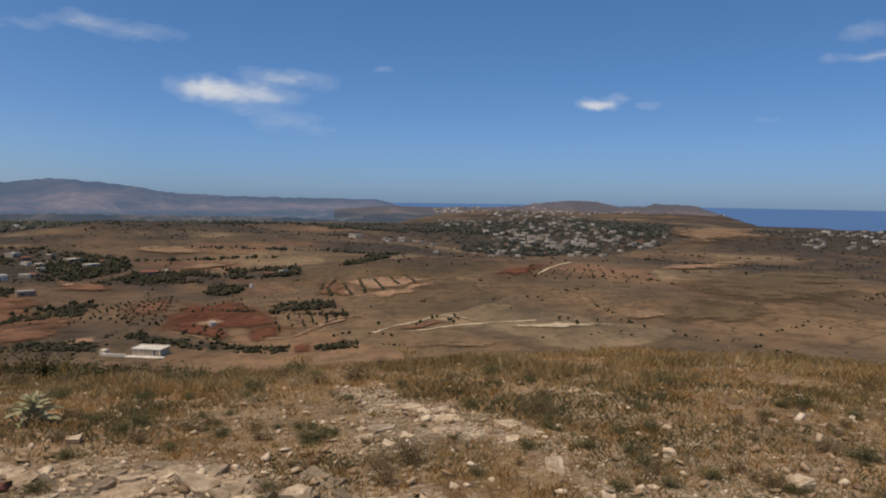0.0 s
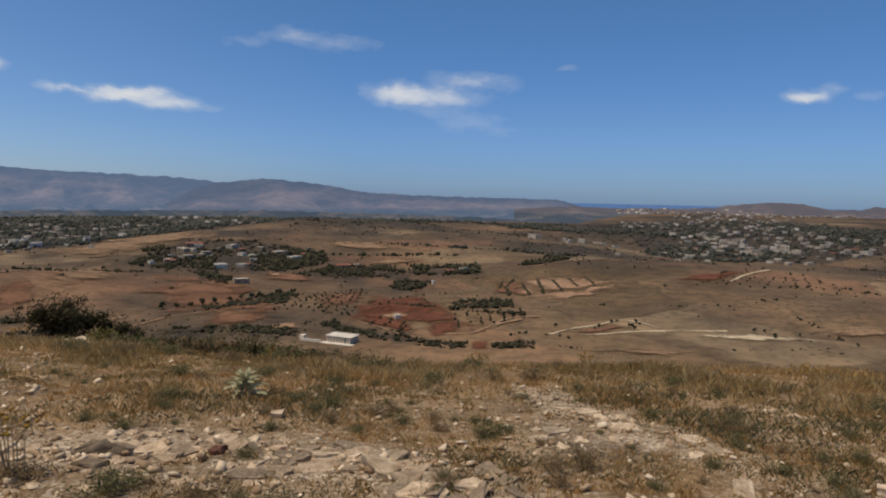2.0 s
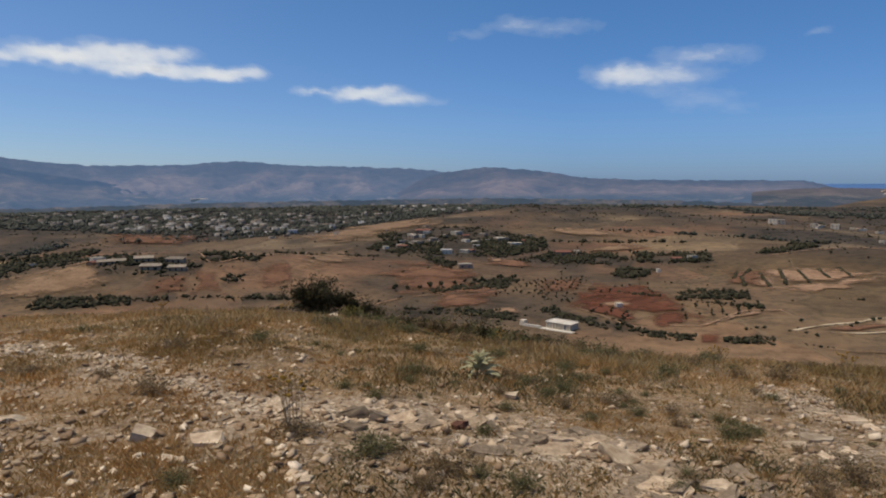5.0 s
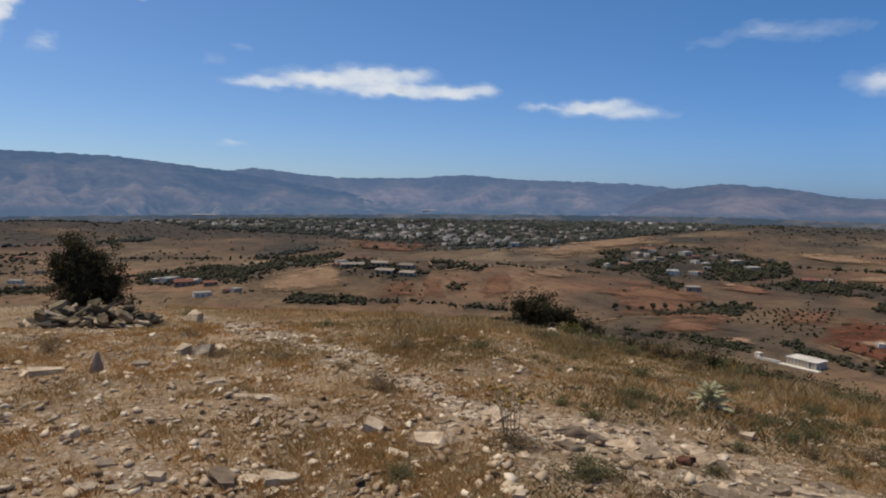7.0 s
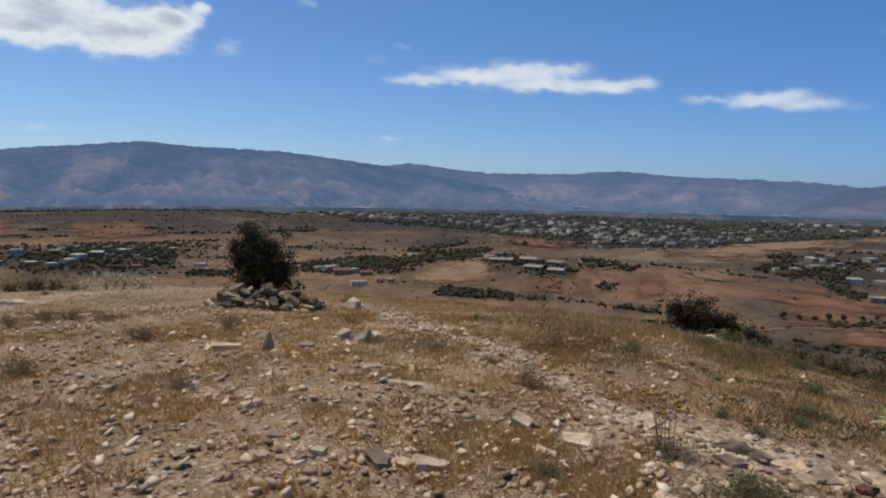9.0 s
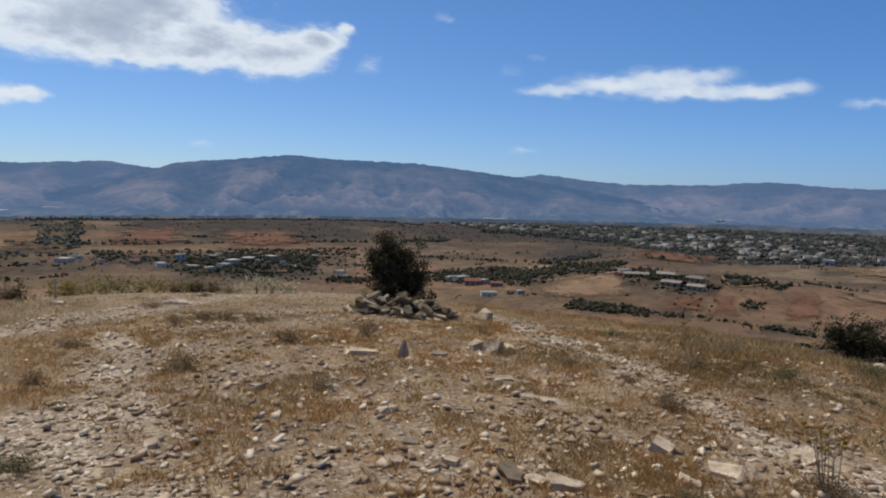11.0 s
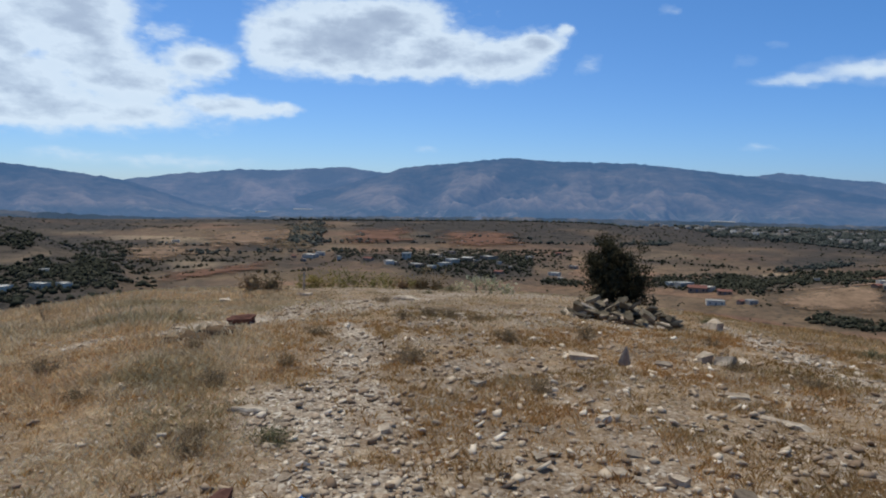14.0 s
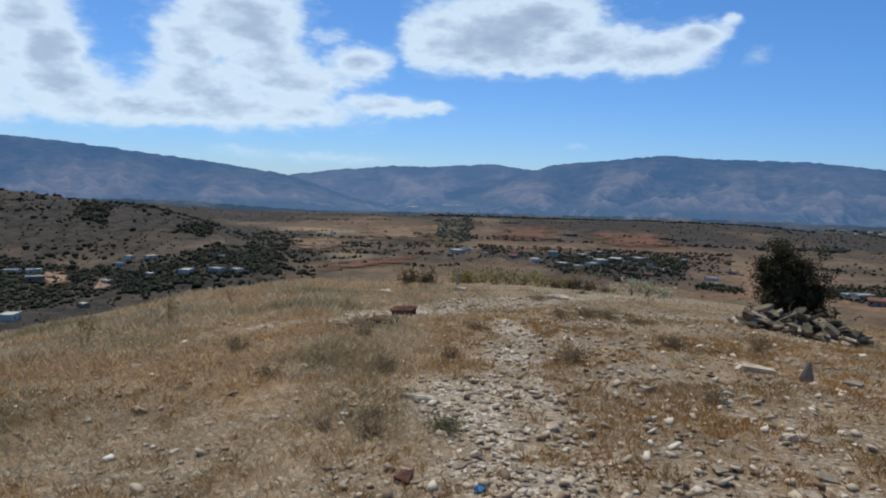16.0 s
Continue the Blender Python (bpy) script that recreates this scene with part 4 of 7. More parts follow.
for patch in [
    ("rust", (-280, 352), (-226, 346), (-150, 282), (-192, 240)),
    ("red", (-142, 352), (-92, 345), (-54, 268), (-126, 274)),
    ("rust", (-74, 374), (-82, 413), (-59, 429), (-51, 366)),
    ("sand", (-63, 367), (-68, 416), (-39, 437), (5, 425)),
    ("sand", (-61, 367), (5, 425), (-16, 381), (-32, 360)),
    ("chalk", (28, 289), (48, 294), (72, 288), (50, 278)),
    ("straw", (-25, 250), (1, 257), (33, 262), (18, 251)),
    ("red", (28, 433), (43, 455), (80, 481), (45, 420)),
    ("rust", (-24, 279), (-5, 300), (7, 304), (-16, 279)),
    ("red", (-121, 302), (-124, 330), (-108, 356), (-92, 326)),
    ("red", (-119, 281), (-121, 302), (-92, 326), (-96, 299)),
    ("red", (-119, 282), (-110, 293), (-88, 277), (-85, 255)),
    ("red", (-90, 288), (-75, 295), (-64, 269), (-73, 252)),
    ("red", (-59, 254), (-51, 258), (-48, 241), (-55, 238)),
    ("rust", (-185, 265), (-171, 296), (-154, 276), (-164, 236)),
    ("sand", (-150, 251), (-139, 268), (-130, 255), (-145, 245)),
    ("rust", (-221, 366), (-238, 403), (-211, 400), (-171, 379)),
    ("rust", (-223, 321), (-224, 352), (-189, 330), (-209, 300)),
    ("sand", (-60, 266), (-52, 307), (-37, 315), (-51, 294)),
    ("rust", (-166, 341), (-148, 363), (-129, 324), (-143, 295)),
    ("dark", (154, 461), (330, 540), (182, 285), (115, 295)),
    ("dark", (99, 324), (163, 326), (140, 285), (95, 290)),
    ("straw", (89, 312), (103, 316), (105, 302), (88, 301)),
    ("sand", (179, 552), (262, 576), (216, 507), (160, 493)),
    ("rust", (-935, -221), (-985, -125), (-738, -93), (-670, -169)),
    ("straw", (-688, -294), (-960, -330), (-970, -250), (-680, -193)),
    ("sand", (-112, 292), (-106, 304), (-96, 299), (-102, 284)),
    ("rust", (-279, 197), (-309, 218), (-303, 229), (-269, 207)),
    ("rust", (-257, 217), (-298, 254), (-299, 281), (-258, 244)),
    ("straw", (-349, 128), (-371, 165), (-370, 200), (-294, 172)),
    ("rust", (-291, 178), (-315, 198), (-305, 211), (-279, 196)),
    ("rust", (-252, 278), (-241, 326), (-213, 362), (-188, 320)),
    ("rust", (-172, 230), (-177, 255), (-171, 292), (-150, 267)),
    ("straw", (-324, 311), (-348, 388), (-280, 321), (-272, 262)),
    ("sand", (-232, 398), (-221, 400), (-212, 384), (-220, 379)),
    ("sand", (158, 494), (239, 558), (229, 524), (152, 471)),
    ("straw", (230, 604), (315, 668), (272, 585), (205, 543)),
    ("straw", (78, 301), (101, 315), (106, 303), (86, 293)),
    ("straw", (333, 980), (527, 1302), (470, 898), (293, 839)),
    ("straw", (-289, 583), (-228, 597), (-182, 564), (-235, 539)),
    ("sand", (-241, -275), (-283, -324), (-291, -312), (-252, -265)),
    ("sand", (-251, -255), (-277, -278), (-279, -270), (-256, -247)),
    ("straw", (-666, -292), (-832, -347), (-953, -309), (-669, -220)),
    ("straw", (-196, 469), (-170, 526), (-147, 509), (-176, 457)),
    ("straw", (-441, 374), (-562, 766), (-383, 566), (-372, 404)),
    ("rust", (-712, 400), (-592, 437), (-530, 371), (-620, 335)),
    ("rust", (-924, -93), (-903, 30), (-717, 18), (-662, -61)),
    ("straw", (-807, -387), (-908, -311), (-631, -221), (-601, -273)),
    ("dark", (-975, -330), (-1088, -281), (-584, -166), (-574, -207)),
    ("straw", (-581, -345), (-678, -331), (-548, -258), (-456, -271)),
    ("rust", (-419, -231), (-525, -189), (-464, -163), (-375, -204)),
]:
    field(*patch)


def dirt_track(width, *points):
    """A worn pale track over the plain, draped on the land."""
    c = np.array(points, float)
    d = np.concatenate([[0], np.cumsum(np.hypot(*np.diff(c, axis=0).T))])
    s = np.linspace(0, d[-1], max(8, int(d[-1] / 3)))
    k = np.array([1.0, 2.0, 3.0, 2.0, 1.0]) / 9
    xy = np.column_stack([np.convolve(np.pad(np.interp(s, d, c[:, i]), 2, "edge"), k, "valid") for i in (0, 1)])
    t = np.gradient(xy, axis=0)
    side = np.column_stack([-t[:, 1], t[:, 0]]) / np.hypot(*t.T)[:, None]
    rows = []
    for o in (-1.0, -0.8, 0.0, 0.8, 1.0):
        q = xy + side * (o * width * (0.5 + 0.14 * ripple(s, s * 0.7, 7.0, o)))[:, None]
        lift = 0.16 + 0.0013 * np.hypot(*q.T)
        rows.append(np.column_stack([q, ground_z(q[:, 0], q[:, 1]) + (lift if abs(o) < 0.9 else -0.3)]))
    me = mesh_of("dirt_track", np.vstack(rows), grid_faces(5, len(s)), True)
    rim = np.repeat((0.0, 0.35, 0.9, 0.35, 0.0), len(s))
    me.attributes.new("border", "FLOAT", "POINT").data.foreach_set("value", rim.astype(np.float32))
    return thing("dirt_track", me, FIELD["chalk" if width > 1.85 else "sand"], "narrow pale dirt track between fields", "track", "dirt tracks")


for line in [
    (1.9, (-30, 274), (-21, 290), (-8, 303), (-4, 315), (5, 313), (16, 299)), (1.9, (-19, 278), (-10, 279), (-1, 287), (8, 292), (23, 296), (43, 298)),
    (2.4, (60, 430), (71, 458), (84, 481), (96, 501)), (1.7, (-66, 465), (-50, 497), (-26, 525), (-1, 504)), (1.7, (5, 487), (20, 508)),
    (1.4, (-117, 277), (-103, 269), (-86, 255), (-76, 252)), (1.6, (-189, 271), (-183, 288), (-171, 304)), (1.8, (-75, 262), (-60, 266), (-52, 306), (-37, 315)),
    (1.8, (-382, 140), (-378, 152), (-371, 165), (-370, 183), (-373, 202)), (1.6, (-352, 253), (-317, 234), (-313, 239), (-325, 296), (-352, 347)),
    (1.6, (-196, 226), (-195, 253), (-185, 273), (-172, 293)), (1.6, (-248, 418), (-222, 392), (-233, 398)), (1.7, (-420, 402), (-442, 461), (-451, 512)),
]:
    dirt_track(*line)
# ---------------------------------------------------------------- trees and woods on the plain
rng = random.Random(7)
nrng = np.random.default_rng(7)


def icosphere(level):
    bm = bmesh.new()
    bmesh.ops.create_icosphere(bm, subdivisions=level, radius=1.0)
    v = np.array([p.co[:] for p in bm.verts])
    f = np.array([[p.index for p in q.verts] for q in bm.faces])
    bm.free()
    return v, f


ICO_1, ICO_2 = icosphere(1), icosphere(2)
OCTA = (np.array(((1, 0, 0), (0, 1, 0), (-1, 0, 0), (0, -1, 0), (0, 0, 1), (0, 0, -1)), float),
        np.array(((0, 1, 4), (1, 2, 4), (2, 3, 4), (3, 0, 4), (1, 0, 5), (2, 1, 5), (3, 2, 5), (0, 3, 5))))


def lumps_mesh(name, centres, radii, ico, squash=0.8, rag=0.3, gen=nrng):
    """Many ragged clumps joined into one mesh."""
    v, f = ico
    n, k = len(centres), len(v)
    turn = gen.uniform(0, 6.283, n)
    scale = 1 + gen.uniform(-rag, rag, (n, k))
    w = v[None] * scale[..., None]
    c, s = np.cos(turn)[:, None], np.sin(turn)[:, None]
    x, y = w[..., 0] * c - w[..., 1] * s, w[..., 0] * s + w[..., 1] * c
    r = np.asarray(radii)[:, None]
    p = np.stack([x * r, y * r, w[..., 2] * r * squash], -1) + np.asarray(centres)[:, None]
    return mesh_of(name, p.reshape(-1, 3), (f[None] + np.arange(n)[:, None, None] * k).reshape(-1, 3))


def leaves_mesh(name, points, size, gen=nrng, droop=0.4):
    """Loose leaves, each a bent four-cornered blade, at the points given."""
    n = len(points)
    d = gen.normal(size=(n, 3))
    d[:, 2] = d[:, 2] * droop + 0.25
    d /= np.linalg.norm(d, axis=1)[:, None]
    side = np.cross(d, gen.normal(size=(n, 3)))
    side /= np.linalg.norm(side, axis=1)[:, None]
    s = (np.asarray(size) * gen.uniform(0.6, 1.4, n))[:, None]
    p = np.asarray(points)
    v = np.stack([p, p + d * s * 0.5 + side * s * 0.22, p + d * s, p + d * s * 0.5 - side * s * 0.22], 1)
    return mesh_of(name, v.reshape(-1, 3), np.arange(4 * n).reshape(-1, 4))


def stem(bm, a, b, r0, r1, n=6):
    """A tapered limb from a to b."""
    a, b = Vector(a), Vector(b)
    q = (b - a).to_track_quat("Z", "Y")
    rings = []
    for p, r in ((a, r0), (a.lerp(b, 0.55) + Vector((0.02, -0.015, 0)) * (b - a).length, 0.5 * (r0 + r1)), (b, r1)):
        rings.append([bm.verts.new(p + q @ Vector((r * math.cos(i * 6.283 / n), r * math.sin(i * 6.283 / n), 0))) for i in range(n)])
    for lo, hi in zip(rings, rings[1:]):
        for i in range(n):
            bm.faces.new((lo[i], lo[(i + 1) % n], hi[(i + 1) % n], hi[i]))
    bm.faces.new(rings[-1])


def olive_tree(seed):
    """A small round-headed orchard tree about three metres high."""
    g = np.random.default_rng(seed)
    tree = holder("olive_tree", Matrix(), "small dark olive tree in a dry orchard", "tree", "orchard trees")
    bm = bmesh.new()
    stem(bm, (0, 0, -0.3), (0.05, 0.04, 1.1), 0.16, 0.10)
    for k in range(4):
        t = 1.57 * k + g.uniform(-0.4, 0.4)
        stem(bm, (0.05, 0.04, 0.95), (0.75 * math.cos(t), 0.75 * math.sin(t), 1.9), 0.08, 0.03, 5)
    part("trunk", bm, BARK, tree)
    n = 8
    t = g.uniform(0, 6.283, n)
    rr = g.uniform(0.25, 0.95, n)
    c = np.stack([rr * np.cos(t), rr * np.sin(t), g.uniform(1.25, 2.4, n)], -1)
    lump = lumps_mesh("crown", c, g.uniform(0.4, 0.72, n), ICO_1, 0.85, 0.35, g)
    d = g.normal(size=(90, 3))
    d /= np.linalg.norm(d, axis=1)[:, None]
    k = g.integers(0, n, 90)
    sprays = leaves_mesh("sprays", c[k] + d * 0.6, 0.45, g)
    crown = part("crown", lump, FOLIAGE, tree)
    part("leaf_sprays", sprays, FOLIAGE, crown)
    return tree


def place(x, y, sink=0.0):
    return float(ground_z(x, y)) - sink


def inside(quad, u, v):
    q = [np.array(p, float) for p in quad]
    return q[0] * (1 - u) * (1 - v) + q[1] * u * (1 - v) + q[2] * u * v + q[3] * (1 - u) * v


OLIVES = [olive_tree(s) for s in range(4)]
tree_count = 0


def plant(x, y, size):
    global tree_count
    if tree_count < 4:
        ob = OLIVES[tree_count]
        ob.matrix_basis = pose(x, y, place(x, y), 0, 0, rng.uniform(0, 360)) @ Matrix.Scale(size, 4)
    else:
        copy_thing(OLIVES[tree_count % 4], pose(x, y, place(x, y), 0, 0, rng.uniform(0, 360)) @ Matrix.Scale(size / OLIVES[tree_count % 4].scale[0], 4))
    tree_count += 1


# orchards: four corners, trees along and across, share of gaps, size
for quad, nu, nv, gap, size in [
    (((-166, 290), (-166, 341), (-147, 363), (-120, 285)), 9, 9, 0.12, 0.55), (((-121, 302), (-125, 333), (-108, 358), (-93, 325)), 6, 6, 0.45, 0.5), (((-81, 306), (-49, 335), (-42, 307), (-69, 271)), 7, 6, 0.2, 0.55),
    (((-112, 271), (-113, 291), (-89, 275), (-85, 259)), 6, 3, 0.2, 0.5), (((-28, 280), (-8, 311), (10, 312), (14, 297)), 7, 2, 0.2, 0.62), (((31, 299), (49, 301), (74, 293), (61, 283)), 6, 2, 0.4, 0.6),
    (((33, 411), (117, 402), (124, 468), (59, 454)), 11, 5, 0.2, 0.5), (((-574, 113), (-456, 174), (-554, 213), (-658, 164)), 8, 5, 0.35, 0.8), (((-352, 347), (-315, 248), (-305, 247), (-334, 341)), 10, 2, 0.2, 0.5),
    (((-307, 195), (-292, 182), (-278, 200), (-297, 215)), 4, 4, 0.3, 0.5),
]:
    for i in range(nu):
        for j in range(nv):
            if rng.random() > gap:
                p = inside(quad, (i + 0.5 + rng.uniform(-0.16, 0.16)) / nu, (j + 0.5 + rng.uniform(-0.16, 0.16)) / nv)
                plant(p[0], p[1], size * rng.uniform(0.75, 1.25))
# a row of larger trees between two rust fields, and a lone one
for x, y in ((-209, 265), (-205, 270), (-201, 275), (-199, 281), (-197, 288), (-194, 297), (-193, 306), (-190, 311), (-189, 318), (-184, 329), (-178, 334), (-327, 358)):
    plant(x, y, rng.uniform(0.95, 1.35))
# single trees dotted over the slopes
for i in range(45):
    x, y = spot(rng.uniform(-34, 135), rng.uniform(250, 560))
    plant(x, y, rng.uniform(0.4, 0.95))


def wood(corners):
    """A belt of dark trees; nobody could count them."""
    c = np.array(corners, float)
    d = float(np.hypot(*c.mean(0)))
    area = 0.5 * abs(np.cross(c[2] - c[0], c[3] - c[1]))
    gap = float(np.clip(d / 190, 1.5, 5))
    n = int(np.clip(area / gap ** 2 * 1.3, 20, 1000))
    u, v = nrng.uniform(0, 1, (2, n))
    p = c[0] * ((1 - u) * (1 - v))[:, None] + c[1] * (u * (1 - v))[:, None] + c[2] * (u * v)[:, None] + c[3] * ((1 - u) * v)[:, None]
    p = p + nrng.normal(size=(n, 2)) * gap * 0.7
    keep = ripple(p[:, 0], p[:, 1], gap * 4, 0.3) + 0.5 * ripple(p[:, 0], p[:, 1], gap * 1.7, 1.3) > (-0.35 if d < 500 else -0.25)
    p = p[keep]
    n = len(p)
    size = (0.22 + 0.55 * nrng.uniform(0, 1, n) ** 2.5) * gap
    z = ground_z(p[:, 0], p[:, 1]) + size * 0.45
    a = np.column_stack([p, z])
    b = a + nrng.normal(size=(n, 3)) * size[:, None] * 0.6
    b[:, 2] = z + size * nrng.uniform(0.0, 0.8, n)
    me = lumps_mesh("trees", np.vstack([a, b]), np.concatenate([size, size * 0.6]), ICO_1 if d < 420 else OCTA, 0.9, 0.55)
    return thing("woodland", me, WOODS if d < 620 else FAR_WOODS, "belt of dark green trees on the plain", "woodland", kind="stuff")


for belt in BELTS:
    wood(belt)

# hedgerows and ditches between the fields: bearing, distance, length, turn against the view
for az, r, l, turn in [(12, 620, 180, 84), (20, 560, 120, 95), (46, 470, 150, 84), (52, 300, 110, 92), (58, 520, 160, 94), (72, 600, 160, 86), (86, 760, 180, 94),
                       (95, 820, 220, 86), (101, 740, 220, 92), (106, 760, 200, 88), (110, 620, 150, 96), (113, 560, 130, 84), (116, 640, 220, 90), (15, 330, 90, 70)]:
    x, y = spot(az, r)
    t = math.radians(az + turn)
    dx, dy = -math.sin(t) * l / 2, math.cos(t) * l / 2
    nx, ny = spot(az, 2.2 + r / 220)
    wood(((x - dx, y - dy), (x + dx, y + dy), (x + dx + nx, y + dy + ny), (x - dx + nx, y - dy + ny)))

# banks of bushes along the terraces of the southern valley
for line in (((-422, -251), (-489, -258), (-545, -246)), ((-397, -234), (-452, -238), (-483, -223)), ((-384, -220), (-420, -210), (-447, -196)), ((-656, -413), (-615, -340), (-560, -260), (-542, -196)),
             ((-641, -354), (-639, -297), (-650, -235)), ((-472, -201), (-443, -160), (-470, -135))):
    for (x0, y0), (x1, y1) in zip(line, line[1:]):
        wood(((x0, y0), (x1, y1), (x1 * 1.006, y1 * 1.006), (x0 * 1.006, y0 * 1.006)))

# low scrub dotted over the plain, thickest on the dark hill in the south-west
n = 40000
az = nrng.uniform(-40, 148, n)
r = 130 + 1350 * nrng.uniform(0, 1, n) ** 1.3
x, y = -r * np.sin(np.radians(az)), r * np.cos(np.radians(az))
ok = nrng.uniform(0, 1, n) < np.clip(np.clip(wildness(x, y) - 0.45, 0, 1) * 0.8 + 0.75 * np.clip((az - 119) / 6, 0, 1) * np.clip((760 - r) / 200, 0, 1) + 0.03, 0, 0.9)
x, y, r = x[ok], y[ok], r[ok]
size = (0.2 + 0.7 * nrng.uniform(0, 1, len(x)) ** 2.5) * (0.65 + r / 700)
thing("scrub", lumps_mesh("scrub", np.column_stack([x, y, ground_z(x, y) + size * 0.3]), size, OCTA, 0.75, 0.42), WOODS, "low dark scrub dotted over dry slopes", "scrub", kind="stuff")

# small trees and bushes in broken lines along the borders of the plots
seeds = np.column_stack([nrng.uniform(-1150, 650, 420), nrng.uniform(-420, 1150, 420)])
n = 90000
az, r = nrng.uniform(-36, 122, n), 240 + 860 * nrng.uniform(0, 1, n) ** 0.8
x, y = -r * np.sin(np.radians(az)), r * np.cos(np.radians(az))
gap = np.empty(n)
for k in range(0, n, 5000):
    q = np.sort(np.hypot(x[k:k + 5000, None] - seeds[None, :, 0], y[k:k + 5000, None] - seeds[None, :, 1]), 1)
    gap[k:k + 5000] = q[:, 1] - q[:, 0]
ok = (gap < 1.6 + r / 600) & (ripple(x, y, 41, 0.9) + 0.7 * ripple(x, y, 13, 2.3) > 0.12)
x, y, r = x[ok], y[ok], r[ok]
size = (0.35 + 0.8 * nrng.uniform(0, 1, len(x)) ** 2) * (0.7 + r / 1100)
thing("field_bushes", lumps_mesh("field_bushes", np.column_stack([x, y, ground_z(x, y) + size * 0.4]), size, OCTA, 0.85, 0.45), WOODS, "small dark bushes in lines between fields", "scrub", kind="stuff")

# thorny scrub and small trees up the dark hillside in the south-west
n = 5200
az = nrng.uniform(118.5, 148, n)
r = nrng.uniform(330, 800, n)
x, y = -r * np.sin(np.radians(az)), r * np.cos(np.radians(az))
ok = nrng.uniform(0, 1, n) < np.clip(0.1 + 0.75 * ripple(x, y, 46, 0.8) + 0.4 * ripple(x, y, 17, 2.1), 0.03, 1)
x, y = x[ok], y[ok]
size = 0.7 + 1.7 * nrng.uniform(0, 1, len(x)) ** 2
thing("hillside_scrub", lumps_mesh("hillside_scrub", np.column_stack([x, y, ground_z(x, y) + size * 0.35]), size, ICO_1, 0.8, 0.5), WOODS, "dark thorny scrub and small trees on a hillside", "scrub", kind="stuff")

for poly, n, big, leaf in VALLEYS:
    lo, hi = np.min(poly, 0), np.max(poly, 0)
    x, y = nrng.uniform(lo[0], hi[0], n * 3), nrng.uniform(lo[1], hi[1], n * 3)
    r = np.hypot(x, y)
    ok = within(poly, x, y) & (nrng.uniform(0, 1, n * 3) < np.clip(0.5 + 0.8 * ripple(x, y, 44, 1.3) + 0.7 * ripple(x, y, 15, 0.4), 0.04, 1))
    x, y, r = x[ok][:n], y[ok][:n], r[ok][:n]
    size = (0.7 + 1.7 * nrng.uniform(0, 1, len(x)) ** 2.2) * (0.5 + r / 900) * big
    thing("wooded_valley", lumps_mesh("wooded_valley", np.column_stack([x, y, ground_z(x, y) + size * 0.35]), size, OCTA, 0.72, 0.5), leaf, "groves and gardens in a valley", "woodland", kind="stuff")

# ---------------------------------------------------------------- houses


def box(bm, x0, y0, z0, x1, y1, z1):
    v = [bm.verts.new((x, y, z)) for z in (z0, z1) for x, y in ((x0, y0), (x1, y0), (x1, y1), (x0, y1))]
    for f in ((3, 2, 1, 0), (4, 5, 6, 7), (0, 1, 5, 4), (1, 2, 6, 5), (2, 3, 7, 6), (3, 0, 4, 7)):
        bm.faces.new([v[i] for i in f])


def boxed(*sizes):
    bm = bmesh.new()
    for s in sizes:
        box(bm, *s)
    return bm


def house(w, d, h, wall, roof, label, storeys=1, pitched=False):
    """A small farmhouse, its front towards -y: flat roof with a parapet, or a low tiled roof."""
    ob = holder("house", Matrix(), label, "house", "houses on the plain")
    part("wall", boxed((-w / 2, -d / 2, -1.5, w / 2, d / 2, h)), wall, ob)
    if pitched:
        bm = bmesh.new()
        e = 0.4
        a = [bm.verts.new(p) for p in ((-w / 2 - e, -d / 2 - e, h), (w / 2 + e, -d / 2 - e, h), (w / 2 + e, d / 2 + e, h), (-w / 2 - e, d / 2 + e, h), (-w / 2 - e, 0, h + d * 0.22), (w / 2 + e, 0, h + d * 0.22))]
        for f in ((0, 1, 5, 4), (2, 3, 4, 5), (1, 2, 5), (3, 0, 4), (3, 2, 1, 0)):
            bm.faces.new([a[i] for i in f])
        part("roof", bm, TILE, ob)
    else:
        r = part("roof", boxed((-w / 2 - 0.15, -d / 2 - 0.15, h, w / 2 + 0.15, d / 2 + 0.15, h + 0.22)), roof, ob)
        part("parapet", boxed((-w / 2 - 0.1, -d / 2 - 0.1, h + 0.22, w / 2 + 0.1, -d / 2 + 0.12, h + 0.65), (-w / 2 - 0.1, d / 2 - 0.12, h + 0.22, w / 2 + 0.1, d / 2 + 0.1, h + 0.65),
                              (-w / 2 - 0.1, -d / 2 + 0.12, h + 0.22, -w / 2 + 0.12, d / 2 - 0.12, h + 0.65), (w / 2 - 0.12, -d / 2 + 0.12, h + 0.22, w / 2 + 0.1, d / 2 - 0.12, h + 0.65)), wall, r)
    n = max(2, int(w / 3.2))
    for s in range(storeys):
        for i in range(n):
            x = -w / 2 + w * (i + 0.5) / n
            z = s * 3.0
            if s == 0 and i == n // 2:
                part("door", boxed((x - 0.5, -d / 2 - 0.04, 0, x + 0.5, -d / 2 + 0.1, 2.1)), WOODEN, ob)
            else:
                pane = part("window", boxed((x - 0.5, -d / 2 - 0.03, z + 1.0, x + 0.5, -d / 2 + 0.1, z + 2.2)), GLASS, ob)
                part("sill", boxed((x - 0.62, -d / 2 - 0.14, z + 0.88, x + 0.62, -d / 2 + 0.05, z + 1.0)), wall, pane)
    return ob


